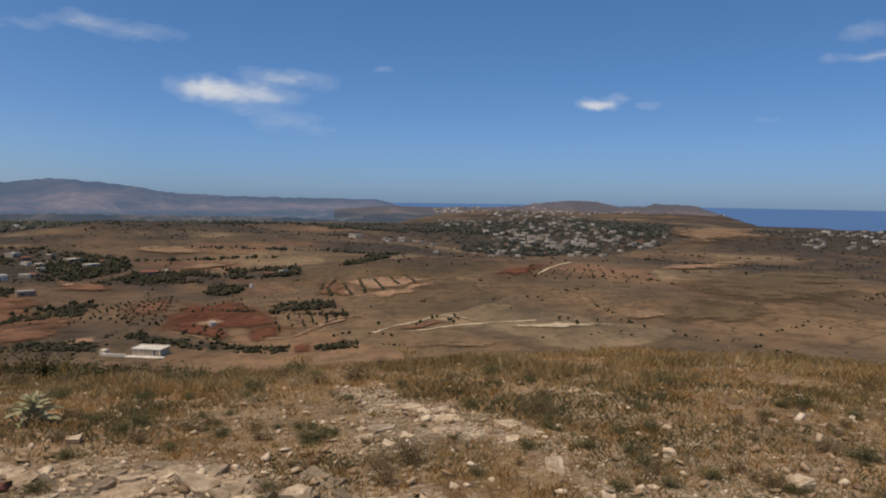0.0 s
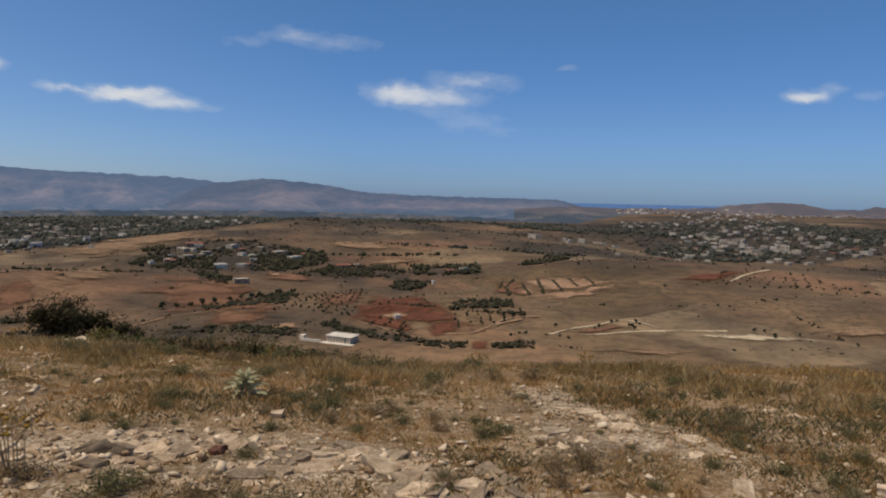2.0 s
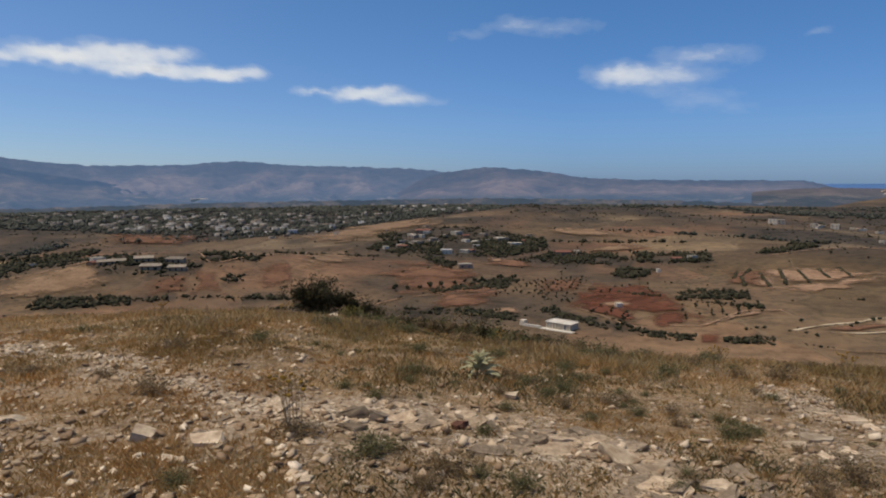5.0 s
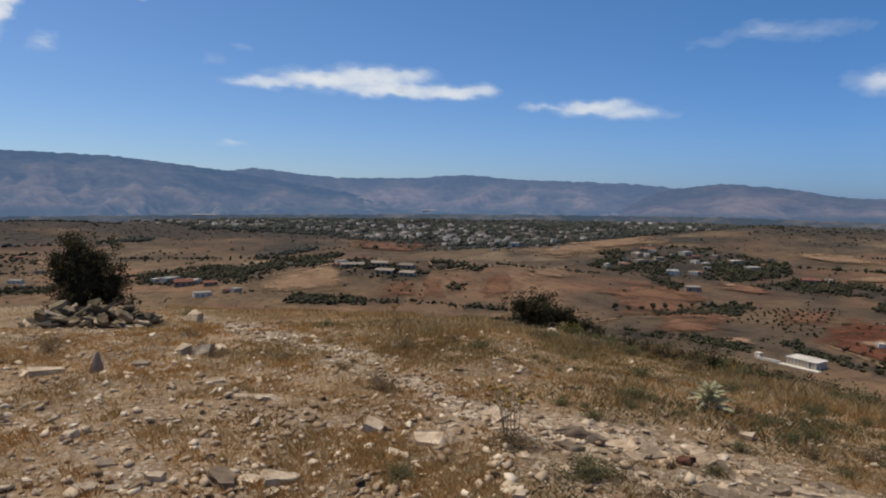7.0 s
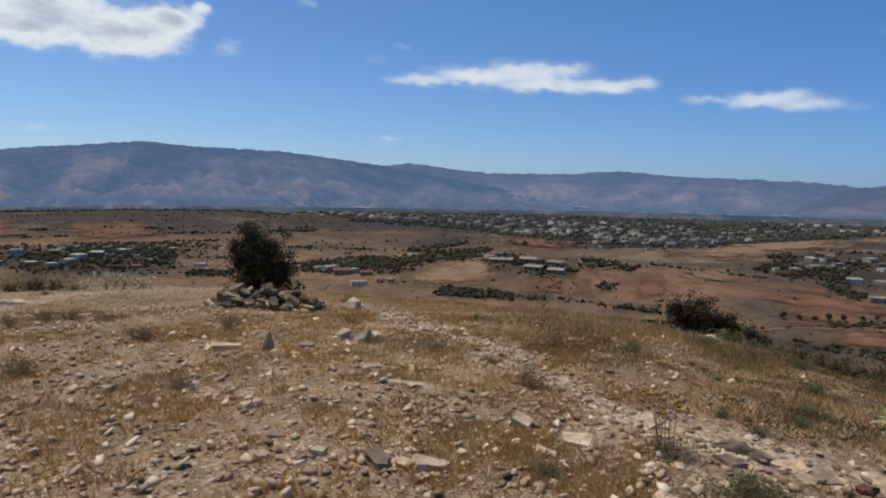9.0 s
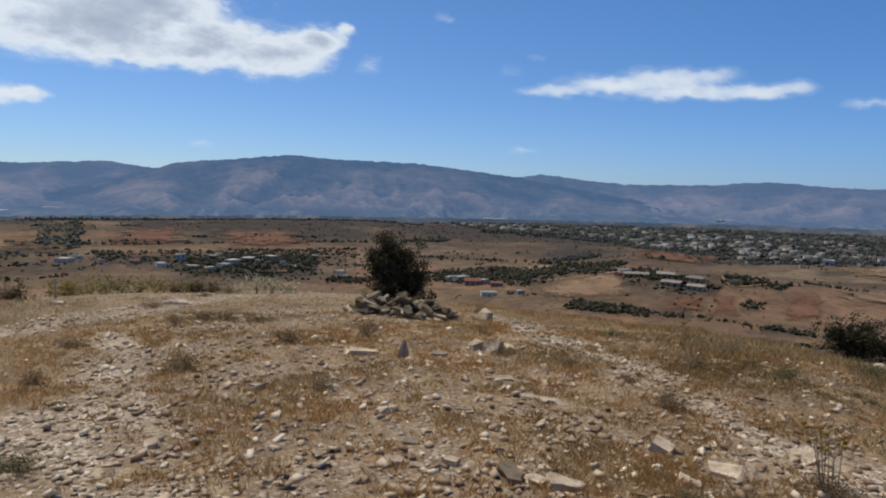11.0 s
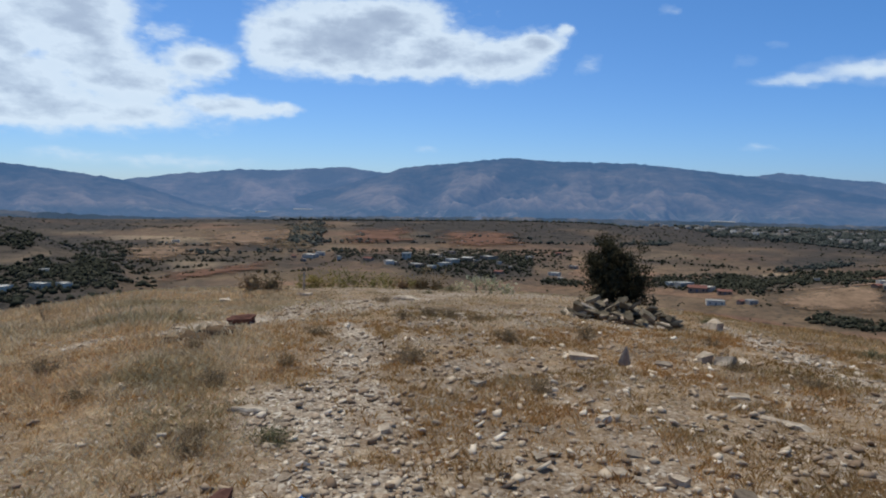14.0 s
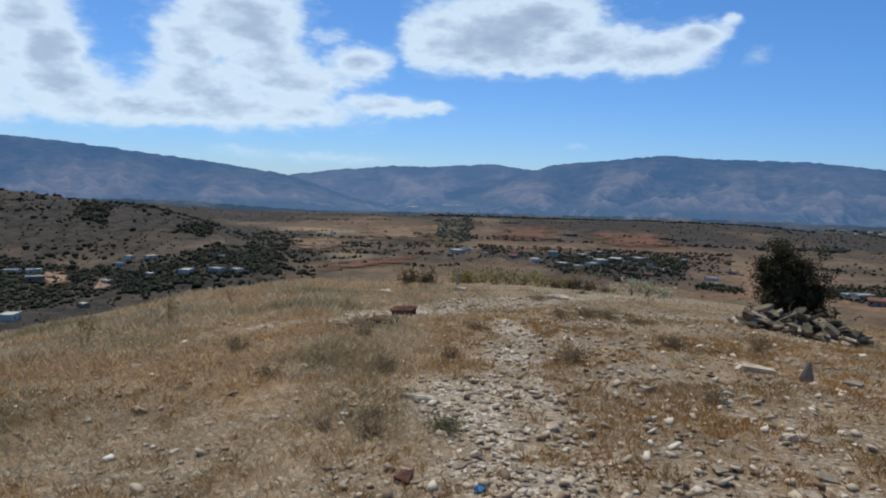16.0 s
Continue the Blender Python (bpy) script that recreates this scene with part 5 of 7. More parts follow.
HOUSES = [house(9, 7, 3.2, PLASTER, ROOF, "low white plastered farmhouse with a flat roof"), house(11, 7, 3.4, PLASTER, ROOF, "long white plastered house with a flat roof"),
          house(8, 7, 6.2, PLASTER, ROOF, "two-storey white house with a flat roof", 2), house(8, 6, 3.0, BLOCK, ROOF, "unplastered brown block house with a flat roof"),
          house(10, 6, 3.0, BLOCK, TILE, "low brown house with a red tiled roof", 1, True), house(9, 8, 3.4, BLUE_WASH, ROOF, "pale blue washed house with a flat roof")]
WIDTH = [9, 11, 8, 8, 10, 9]
house_count = 0


def settle(kind, x, y, width, turn=None):
    """Puts a house of that kind and width at x, y, its front roughly towards the hill."""
    global house_count
    k = 0.78 * width / WIDTH[kind]
    face = math.degrees(math.atan2(y, x)) - 90 + (rng.uniform(-70, 70) if turn is None else turn)
    hs = k * rng.uniform(0.85, 1.1)
    m = pose(x, y, place(x, y), 0, 0, face) @ Matrix.Diagonal((k, k, min(max(hs * 0.85, 0.55), 0.85), 1))
    house_count += 1
    copy_thing(HOUSES[kind], m)


# the hill village, the hamlets and the farms
for x, y, w in [(-353, 490, 14.5), (-318, 491, 9.6), (-312, 423, 10.9), (-316, 408, 6.4), (-266, 397, 8.8), (-259, 411, 7.3), (-267, 440, 6.0), (-278, 460, 5.3), (-271, 484, 13.4), (-250, 471, 10.7), (-254, 495, 5.3), (-265, 526, 5.6), (-222, 352, 9.6), (-321, 396, 5.0), (-313, 448, 7.2), (-317, 470, 6.5), (-377, 527, 5.0)]:
    settle(rng.choice((0, 1, 1, 3, 3, 4)) if w > 4 else 0, x, y, w * 1.15)
for x, y, w in [(-198, 446, 11.6), (-192, 459, 5.4), (-116, 438, 7.3), (-108, 447, 6.7), (-115, 397, 2.4), (-101, 289, 3.6)]:
    settle(rng.choice((0, 1, 1, 3, 3, 4)) if w > 4 else 0, x, y, w * 1.15)
for x, y, w in [(-420, 111, 9.9), (-428, 105, 5.4), (-399, 118, 8.4), (-382, 123, 7.2), (-355, 110, 8.6), (-352, 127, 4.9), (-353, 122, 3.7), (-369, 200, 6.5), (-361, 192, 5.5), (-456, 205, 3.6)]:
    settle(rng.choice((0, 1, 1, 1, 3, 4)), x, y, w * 1.3)
for x, y in [(-598, -202), (-543, -184), (-517, -164), (-552, -167), (-572, -161), (-547, -126), (-554, -114), (-539, -97), (-535, -85), (-575, -76), (-592, -64), (-519, -70), (-506, -55), (-515, -48), (-565, -42), (-536, -34), (-546, -28), (-560, -24), (-556, -10), (-538, -2), (-586, 22), (-503, 12), (-473, -4), (-470, 29), (-634, 59), (-453, 46), (-524, 60), (-634, -56)]:
    settle(rng.choice((0, 1, 2, 3, 3, 4)), x + rng.uniform(-9, 9), y + rng.uniform(-9, 9), rng.choice((5, 6, 8, 10, 13, 16)), rng.uniform(-90, 90))
for x, y, w in [(-270, -328, 10), (-273, -316, 9), (-259, -299, 11), (-317, -293, 7), (-318, -279, 8), (-302, -286, 6), (-284, -250, 7), (-293, -234, 11), (-298, -219, 10), (-304, -211, 9), (-268, -262, 6), (-224, -232, 6), (-193, -236, 9), (-677, -344, 9), (-330, -240, 6)]:
    settle(rng.choice((0, 1, 1, 3)), x, y, w)


def farmyard_wall(x0, y0, x1, y1):
    """A pale yard wall with a flat-roofed shed range along it."""
    l = math.hypot(x1 - x0, y1 - y0)
    z = min(place(x0, y0), place(x1, y1), place((x0 + x1) / 2, (y0 + y1) / 2))
    ob = holder("farm_shed", pose((x0 + x1) / 2, (y0 + y1) / 2, z, 0, 0, math.degrees(math.atan2(y1 - y0, x1 - x0))), "long low shed with a grey-brown lean-to roof round a farmyard", "shed", "farmyard sheds")
    part("wall", boxed((-l / 2, -1.8, -2.0, l / 2, 1.8, 2.2)), BLOCK, ob)
    bm = bmesh.new()
    for x in (-l / 2 - 0.2, l / 2 + 0.2):      # a lean-to roof, low towards the yard's front
        for y, z in ((-2.3, 1.95), (2.1, 2.95), (2.1, 3.08), (-2.3, 2.08)):
            bm.verts.new((x, y, z))
    v = list(bm.verts)
    for f in ((0, 1, 2, 3), (7, 6, 5, 4), (0, 4, 5, 1), (1, 5, 6, 2), (2, 6, 7, 3), (3, 7, 4, 0)):
        bm.faces.new([v[q] for q in f])
    part("roof", bm, SHEET, ob)
    for k in range(int(l / 3)):
        x = -l / 2 + 1.5 + 3 * k
        part("doorway", boxed((x - 0.35, -1.86, -0.3, x + 0.35, -1.7, 1.5)), GLASS, ob)


for ends in ((-357, 193, -351, 206), (-348, 209, -342, 217), (-336, 221, -327, 226), (-331, 202, -323, 209), (-320, 211, -313, 217)):
    farmyard_wall(*ends)
settle(5, -267, 398, 10.0, 10)
for i in range(16):
    x, y = inside(((-330, 400), (-255, 415), (-275, 500), (-355, 490)), rng.random(), rng.random())
    settle(rng.choice((0, 1, 3, 3, 4)), x, y, rng.uniform(6, 10))
# the scattered towns: four corners, number of houses, width
for quad, n, w in [(((-20, 640), (150, 640), (330, 960), (120, 1100)), 78, 8.5), (((-150, 800), (-28, 762), (11, 801), (-102, 847)), 16, 8), (((-560, 400), (-405, 439), (-520, 560), (-690, 500)), 12, 5.5)]:
    for i in range(n):
        x, y = inside(quad, rng.random(), rng.random())
        settle(rng.choice((0, 1, 1, 2, 3, 3, 4)), x, y, w * rng.uniform(0.65, 1.25))


def far_town(quad, n, w):
    """Far houses that nobody could tell apart: walls with a flat roof slab each."""
    vs, fs, total = [], [], 0
    unit = np.array([(x, y, z) for z in (0, 1) for x, y in ((-0.5, -0.5), (0.5, -0.5), (0.5, 0.5), (-0.5, 0.5))])
    quads = np.array(((3, 2, 1, 0), (4, 5, 6, 7), (0, 1, 5, 4), (1, 2, 6, 5), (2, 3, 7, 6), (3, 0, 4, 7)))
    for i in range(n):
        x, y = inside(quad, rng.random(), rng.random())
        z, t = place(x, y), math.atan2(y, x) - 1.57 + rng.uniform(-1.2, 1.2)
        k, d, h = w * rng.uniform(0.6, 1.3), w * rng.uniform(0.5, 0.9), rng.choice((2.8, 3.0, 3.2, 5.4))
        turn = np.array(((math.cos(t), -math.sin(t), 0), (math.sin(t), math.cos(t), 0), (0, 0, 1)))
        for low, high, grow in ((-1.5, h, 0.0), (h, h + 0.4, 0.3)):
            p = unit * (k + grow, d + grow, high - low) + (0, 0, low)
            vs.append(p @ turn.T + (x, y, z))
            fs.append(quads + total)
            total += 8
    thing("far_town", mesh_of("far_town", np.vstack(vs), np.vstack(fs)), TOWN, "far white houses of a scattered town", "town", kind="stuff")


def coast_houses(az0, az1, el0, el1, n):
    """Far white houses spread over the slope of the coast hills."""
    vs, fs = [], []
    unit = np.array([(x, y, z) for z in (-0.6, 1) for x, y in ((-0.5, -0.5), (0.5, -0.5), (0.5, 0.5), (-0.5, 0.5))])
    for i in range(n):
        x, y, z = slope_spot(rng.uniform(az0, az1), rng.uniform(el0, el1))
        t = rng.uniform(0, 3.14)
        turn = np.array(((math.cos(t), -math.sin(t), 0), (math.sin(t), math.cos(t), 0), (0, 0, 1)))
        vs.append((unit * (rng.uniform(6, 15), rng.uniform(5, 9), rng.choice((3.2, 3.6, 6.2)))) @ turn.T + (x, y, z))
        fs.append(np.array(((0, 3, 2, 1), (4, 5, 6, 7), (0, 1, 5, 4), (1, 2, 6, 5), (2, 3, 7, 6), (3, 0, 4, 7))) + 8 * i)
    thing("far_town", mesh_of("far_town", np.vstack(vs), np.vstack(fs)), TOWN, "far white houses on low hills by the coast", "town", kind="stuff")


for span in ((-9.2, 1.0, -1.45, -0.98, 70), (-14, -7.5, -1.9, -1.2, 60), (-22, -13, -2.1, -1.5, 50)):
    coast_houses(*span)
for quad, n, w in [
    (((-40, 1500), (110, 720), (240, 820), (330, 1760)), 150, 7.5), (((492, 1133), (427, 816), (530, 792), (903, 1351)), 60, 6.5), (((-560, 430), (-500, 520), (-700, 900), (-1000, 700)), 110, 7),
    (((-700, 420), (-620, 500), (-1100, 800), (-1300, 450)), 120, 8), (((-1050, 330), (-1000, 420), (-1300, 520), (-1340, 260)), 50, 9), (((-680, 900), (-600, 1000), (-760, 1250), (-900, 1100)), 40, 8),
    (((100, 1700), (330, 1650), (560, 2250), (150, 2300)), 110, 8.5), (((330, 2150), (560, 2200), (1000, 2250), (820, 2050)), 60, 8), (((-100, 2200), (330, 2200), (420, 2400), (-40, 2400)), 50, 9),
]:
    far_town(quad, n, w)
for i, ob in enumerate(HOUSES):       # the first of each kind, among the others
    x, y = ((60, 700), (120, 760), (170, 820), (-520, 500), (-395, 112), (-500, 470))[i]
    ob.matrix_basis = pose(x, y, place(x, y), 0, 0, math.degrees(math.atan2(y, x)) - 90)

# the white farm under the brow: a low block with ribbed walls on a broad white terrace
fx, fy = -110.3, 234.0
farm = holder("white_farmhouse", pose(fx, fy, place(fx, fy), 0, 0, -6), "low white farm building on a long white terrace", "house")
part("wall", boxed((-1.0, 1.5, -2.5, 9.6, 7.5, 2.5)), PLASTER, farm)
roof = part("roof", boxed((-1.4, 1.1, 2.5, 10.0, 7.9, 2.72)), ROOF, farm)
part("parapet", boxed((-1.4, 7.6, 2.72, 10.0, 7.9, 3.0), (-1.4, 1.1, 2.72, -1.1, 7.6, 2.9)), ROOF, roof)
for i in range(9):
    part("pilaster", boxed((-0.9 + 1.25 * i, 1.34, -2.0, -0.62 + 1.25 * i, 1.5, 2.4)), PLASTER, farm)
part("terrace", boxed((-2.5, -1.2, -3.0, 11.6, 1.3, 0.25)), ROOF, farm)
part("terrace_wall", boxed((-11.5, -0.6, -3.0, -2.5, 0.2, 0.9)), ROOF, farm)
part("annex", boxed((-12.6, 0.2, -3.0, -10.6, 2.6, 1.9)), PLASTER, farm)
part("door", boxed((6.6, 1.42, 0.25, 7.6, 1.5, 2.2)), WOODEN, farm)

# long white plastic greenhouses at the mountains' foot
for az, el, l, turn in ((110.3, -1.97, 40, 0), (107.0, -1.72, 66, 6), (72.5, -2.05, 50, 3), (54.0, -1.55, 60, 2)):
    x, y, z = slope_spot(az, el)
    ob = holder("greenhouse", pose(x, y, z, 0, 0, az + turn), "long white plastic greenhouse before the mountains", "greenhouse", "greenhouses")
    part("side_wall", boxed((-l / 2, -5, -9, l / 2, 5, 1)), ROOF, ob)
    bm = bmesh.new()
    rows = [[bm.verts.new((sx * l / 2, 5.2 * math.cos(t), 1 + 1.8 * math.sin(t))) for t in np.linspace(0, math.pi, 7)] for sx in (-1, 1)]
    for i in range(6):
        bm.faces.new((rows[0][i], rows[0][i + 1], rows[1][i + 1], rows[1][i]))
    for q in rows:
        bm.faces.new(q)
    part("roof", bm, ROOF, ob)

# hedges between the terraces
for (x0, y0), (x1, y1) in (((-69, 421), (-69, 394)), ((-69, 394), (-63, 373)), ((-62, 410), (-52, 374)), ((-54, 423), (-45, 383)), ((-44, 422), (-35, 390)), ((-35, 430), (-28, 406)), ((-25, 434), (-18, 413)), ((-74, 412), (-72, 390))):
    n = int(math.hypot(x1 - x0, y1 - y0) / 1.1)
    u = np.linspace(0, 1, n)
    p = np.column_stack([x0 + u * (x1 - x0) + nrng.normal(size=n) * 0.25, y0 + u * (y1 - y0)])
    z = ground_z(p[:, 0], p[:, 1]) + 0.5
    me = lumps_mesh("hedge", np.column_stack([p, z]), nrng.uniform(0.75, 1.3, n), ICO_1, 0.8, 0.4)
    thing("hedge", me, WOODS, "dark clipped hedge between pale terraces", "hedge", "terrace hedges")
# ---------------------------------------------------------------- stones of the hilltop


def stone_mesh(name, seed, flat=0.55, long=1.35):
    """An angular broken stone about one across: a leaning block with its corners knocked in."""
    g = np.random.default_rng(seed)
    p = np.array([(a, b, c) for a in (-1, 1) for b in (-1, 1) for c in (-1, 1)], float)
    p = p * g.uniform(0.48, 1.0, p.shape) * 0.48
    p[:, :2] += 0.12 * p[:, 2:] * g.normal(size=(1, 2))
    p *= (long, 1.0, flat)
    bm = bmesh.new()
    for q in p:
        bm.verts.new(q)
    out = bmesh.ops.convex_hull(bm, input=bm.verts[:])
    bmesh.ops.delete(bm, geom=[v for v in bm.verts if not v.link_faces], context="VERTS")
    me = bpy.data.meshes.new(name)
    bm.to_mesh(me)
    bm.free()
    return me


def slab_mesh(name, seed, length, width, thick, corners=7, sharp=False):
    """A broken flat slab with an uneven outline and worn edges."""
    g = np.random.default_rng(seed)
    t = np.sort(np.linspace(0, 6.283, corners, endpoint=False) + g.uniform(-0.38, 0.38, corners))
    k = g.uniform(0.55, 1.1, corners)
    sq = 1 / np.maximum(np.abs(np.cos(t)), np.abs(np.sin(t))) ** 0.5
    x, y = np.cos(t) * k * sq * length / 2, np.sin(t) * k * sq * width / 2
    rows = [(0.95, -0.5), (1.0, -0.1), (0.98, 0.5)] if sharp else [(0.88, -0.5), (1.0, -0.2), (0.97, 0.25), (0.80, 0.5)]
    bm = bmesh.new()
    for s, z in rows:
        for i in range(corners):
            bm.verts.new((x[i] * s, y[i] * s, z * thick + g.uniform(-0.16, 0.16) * thick))
    bmesh.ops.convex_hull(bm, input=bm.verts[:])
    bmesh.ops.delete(bm, geom=[v for v in bm.verts if not v.link_faces], context="VERTS")
    me = bpy.data.meshes.new(name)
    bm.to_mesh(me)
    bm.free()
    return me


def roughen(me, size, seed, cuts=2, depth=0.055):
    """Breaks the clean faces of a stone with small dents and chips."""
    bm = bmesh.new()
    bm.from_mesh(me)
    bmesh.ops.triangulate(bm, faces=bm.faces[:])
    bmesh.ops.subdivide_edges(bm, edges=bm.edges[:], cuts=cuts, use_grid_fill=True)
    bm.normal_update()
    for v in bm.verts:
        q = v.co / size
        k = noise.fractal(q * 2.6 + Vector((seed * 1.7, 0, 0)), 0.7, 2.1, 3) * 0.7 + noise.fractal(q * 8 + Vector((0, seed, 0)), 0.8, 2.1, 2) * 0.35
        v.co += v.normal * k * depth * size
    bm.to_mesh(me)
    bm.free()
    return me


STONES = [stone_mesh("stone", s, 0.34 + 0.06 * (s % 5), 1.1 + 0.17 * (s % 4)) for s in range(12)]
SHARDS = [np.array([v.co[:] for v in me.vertices]) for me in STONES]
SHARD_FACES = [np.array([p.vertices[:] for p in me.polygons]) for me in STONES]
for i, me in enumerate(STONES):
    roughen(me, 1.0, i, 1, 0.045)
    me.materials.append(GREY_STONE if i % 6 == 5 else STONE)


def stone(x, y, size, me, turn, label="pale broken limestone lying on dry ground", tip=0.0, group="loose stones"):
    ob = new("stone", me)
    low = min(v.co.z for v in me.vertices) * size
    ob.matrix_world = pose(x, y, place(x, y) - low * 0.42, tip, tip * 0.5, turn) @ Matrix.Scale(size, 4)
    return tagged(ob, label, "stone", group)


# slabs and stones that stand out: x, y, length, width, thickness, turn, tip, stone, label
for i, (x, y, l, w, h, turn, tip, mat, label) in enumerate([
    (-3.87, 1.16, 0.30, 0.17, 0.09, 10, 6, GREY_STONE, "flat oblong grey slab of broken stone"),
    (-3.70, 1.44, 0.28, 0.15, 0.10, 70, -8, STONE, "broken pink-grey slab on stony ground"),
    (-3.80, 1.31, 0.15, 0.12, 0.06, 30, 4, STONE, "small flat stone beside larger slabs"),
    (-4.17, 0.53, 0.26, 0.12, 0.07, 120, 14, STONE, "pale oblong stone tilted on the ground"),
    (-4.14, 0.87, 0.15, 0.11, 0.07, 60, 4, STONE, "pale angular stone on dry litter"),
    (-7.68, 0.73, 0.36, 0.15, 0.12, 100, 3, STONE, "long pale stone beside an upright stone"),
    (-7.57, 1.58, 0.34, 0.17, 0.10, 80, 4, STONE, "low pale stone beside an upright stone"),
    (-7.95, 2.10, 0.24, 0.19, 0.19, 15, 12, STONE, "chunky white stone at the worn track"),
    (-7.85, 2.30, 0.28, 0.19, 0.20, 50, -10, STONE, "chunky pale stone at the worn track"),
    (-8.1, 2.62, 0.34, 0.2, 0.08, 20, 4, STONE, "flat pale stone at the worn track"),
    (-11.76, 3.40, 0.36, 0.30, 0.34, 20, 5, STONE, "single white block of stone on the track"),
    (-5.05, -2.09, 0.40, 0.21, 0.07, 75, 5, STONE, "flat pale slab lying beside dark grass"),
    (-4.73, -0.98, 0.13, 0.11, 0.10, 20, 5, STONE, "small rounded pale stone"),
    (-5.18, 0.57, 0.2, 0.12, 0.08, 130, 6, STONE, "pale stone among dry tufts"),
    (-4.17, 2.37, 0.20, 0.15, 0.13, 40, 8, STONE, "pale angular stone at the track's edge"),
    (-4.46, 3.39, 0.10, 0.08, 0.09, 0, 0, STONE, "small white stone in dry grass"),
    (-3.75, 2.55, 0.26, 0.14, 0.11, 50, 10, STONE, "pinkish broken stone at the track's edge"),
    (-3.34, 3.50, 0.34, 0.17, 0.10, 40, -16, GREY_STONE, "dark tilted slab on bare ground"),
    (-3.18, 3.62, 0.22, 0.15, 0.12, 120, 20, GREY_STONE, "dark propped stone on bare ground"),
    (-3.15, 3.30, 0.26, 0.14, 0.06, 30, 4, GREY_STONE, "flat grey stone on bare ground"),
    (-2.64, 3.86, 0.16, 0.12, 0.08, 30, 8, RED_STONE, "rust-brown stone on bare ground"),
    (-2.40, 3.98, 0.46, 0.08, 0.06, -42, 0, GREY_STONE, "narrow dark edge of bedrock"),
    (-1.43, 3.88, 0.42, 0.20, 0.08, -12, 5, STONE, "long pale slab of bedrock"),
    (-2.32, 3.25, 0.17, 0.10, 0.07, 40, 14, STONE, "pale wedge of stone in grey grass"),
    (-2.80, 4.97, 0.14, 0.12, 0.12, 0, 0, STONE, "small pale block of stone"),
    (-0.85, 3.75, 0.24, 0.13, 0.09, 10, 6, STONE, "pale stone on gravel"),
    (-0.30, 6.05, 0.20, 0.14, 0.10, 30, 5, STONE, "white stone in a bare patch"),
    (0.05, 5.55, 0.34, 0.18, 0.07, 0, 5, STONE, "flat pale stone in a bare patch"),
    (-0.50, 5.35, 0.38, 0.24, 0.06, 50, 3, STONE, "flat pale stone in a bare patch"),
    (0.75, 4.3, 0.30, 0.2, 0.06, 80, 3, STONE, "flat pale stone in a bare patch"),
    (1.6, 4.6, 0.22, 0.16, 0.11, 80, 6, STONE, "pale stone in thin grass"),
    (2.2, 4.0, 0.22, 0.16, 0.11, 20, 8, STONE, "pale stone in thin grass"),
    (-9.58, -3.97, 0.42, 0.27, 0.22, 100, 5, RED_STONE, "dark rust-red clod at the track's edge"),
    (-3.51, -1.63, 0.15, 0.12, 0.09, 0, 5, RED_STONE, "rust-brown stone on gravel"),
    (-5.55, 2.05, 0.36, 0.1, 0.07, 60, 5, STONE, "thin pale stone on dry litter"),
    (-6.3, 1.9, 0.3, 0.14, 0.05, 70, 4, STONE, "thin pale stone on dry litter"),
    (-6.1, -0.4, 0.24, 0.12, 0.07, 50, 7, STONE, "pale stone among dry tufts"),
    (-6.0, 0.25, 0.2, 0.1, 0.07, 110, 7, STONE, "pale stone among dry tufts"),
    (-10.9, -0.9, 0.4, 0.2, 0.08, 100, 3, STONE, "flat pale stone near the brow"),
    (-13.4, -2.1, 0.6, 0.4, 0.14, 100, 3, STONE, "flat pale outcrop near the brow"),
    (-14.2, -4.4, 0.42, 0.25, 0.12, 100, 3, STONE, "flat pale outcrop near the brow"),
    (-12.9, -5.6, 0.4, 0.22, 0.10, 100, 3, STONE, "flat pale stone near the brow"),
]):
    if h > 0.7 * w:
        me = roughen(stone_mesh("stone", 500 + i, h / w, l / w), 1.0, i, 2, 0.16 if mat is RED_STONE else 0.07)
        me.transform(Matrix.Scale(w * 1.15, 4))
    else:
        me = roughen(slab_mesh("stone", 100 + i, l, w, h, 5 + i % 3, i % 2 == 0), (l * w * h) ** 0.3333, i, 2, 0.2 if mat is RED_STONE else 0.1)
    me.materials.append(mat)
    ob = new("stone", me)
    ob.matrix_world = pose(x, y, place(x, y) + h * 0.06, tip + rng.uniform(-9, 9), tip * 0.4 + rng.uniform(-9, 9), turn) @ Matrix.Scale(0.9, 4)
    tagged(ob, label, "stone", "loose stones")

# the upright stone
bm = bmesh.new()
g = np.random.default_rng(5)
for z, rx, ry in ((-0.08, 0.15, 0.075), (0.10, 0.135, 0.07), (0.22, 0.085, 0.055), (0.27, 0.07, 0.05), (0.34, 0.042, 0.036), (0.375, 0.02, 0.018)):
    for i in range(8):
        t = i * 0.785 + 0.3
        bm.verts.new((rx * 1.1 * math.cos(t) * g.uniform(0.92, 1.08), ry * math.sin(t) * g.uniform(0.92, 1.08), z + g.uniform(-0.008, 0.008)))
bmesh.ops.convex_hull(bm, input=bm.verts[:])
me = bpy.data.meshes.new("upright_stone")
bm.to_mesh(me)
bm.free()
thing("upright_stone", me, HEAD_STONE, "purple-grey upright stone set in dry grass", "stone", m=pose(-7.48, 1.14, place(-7.48, 1.14), 0, 4, 98) @ Matrix.Diagonal((0.46, 0.46, 0.56, 1)))

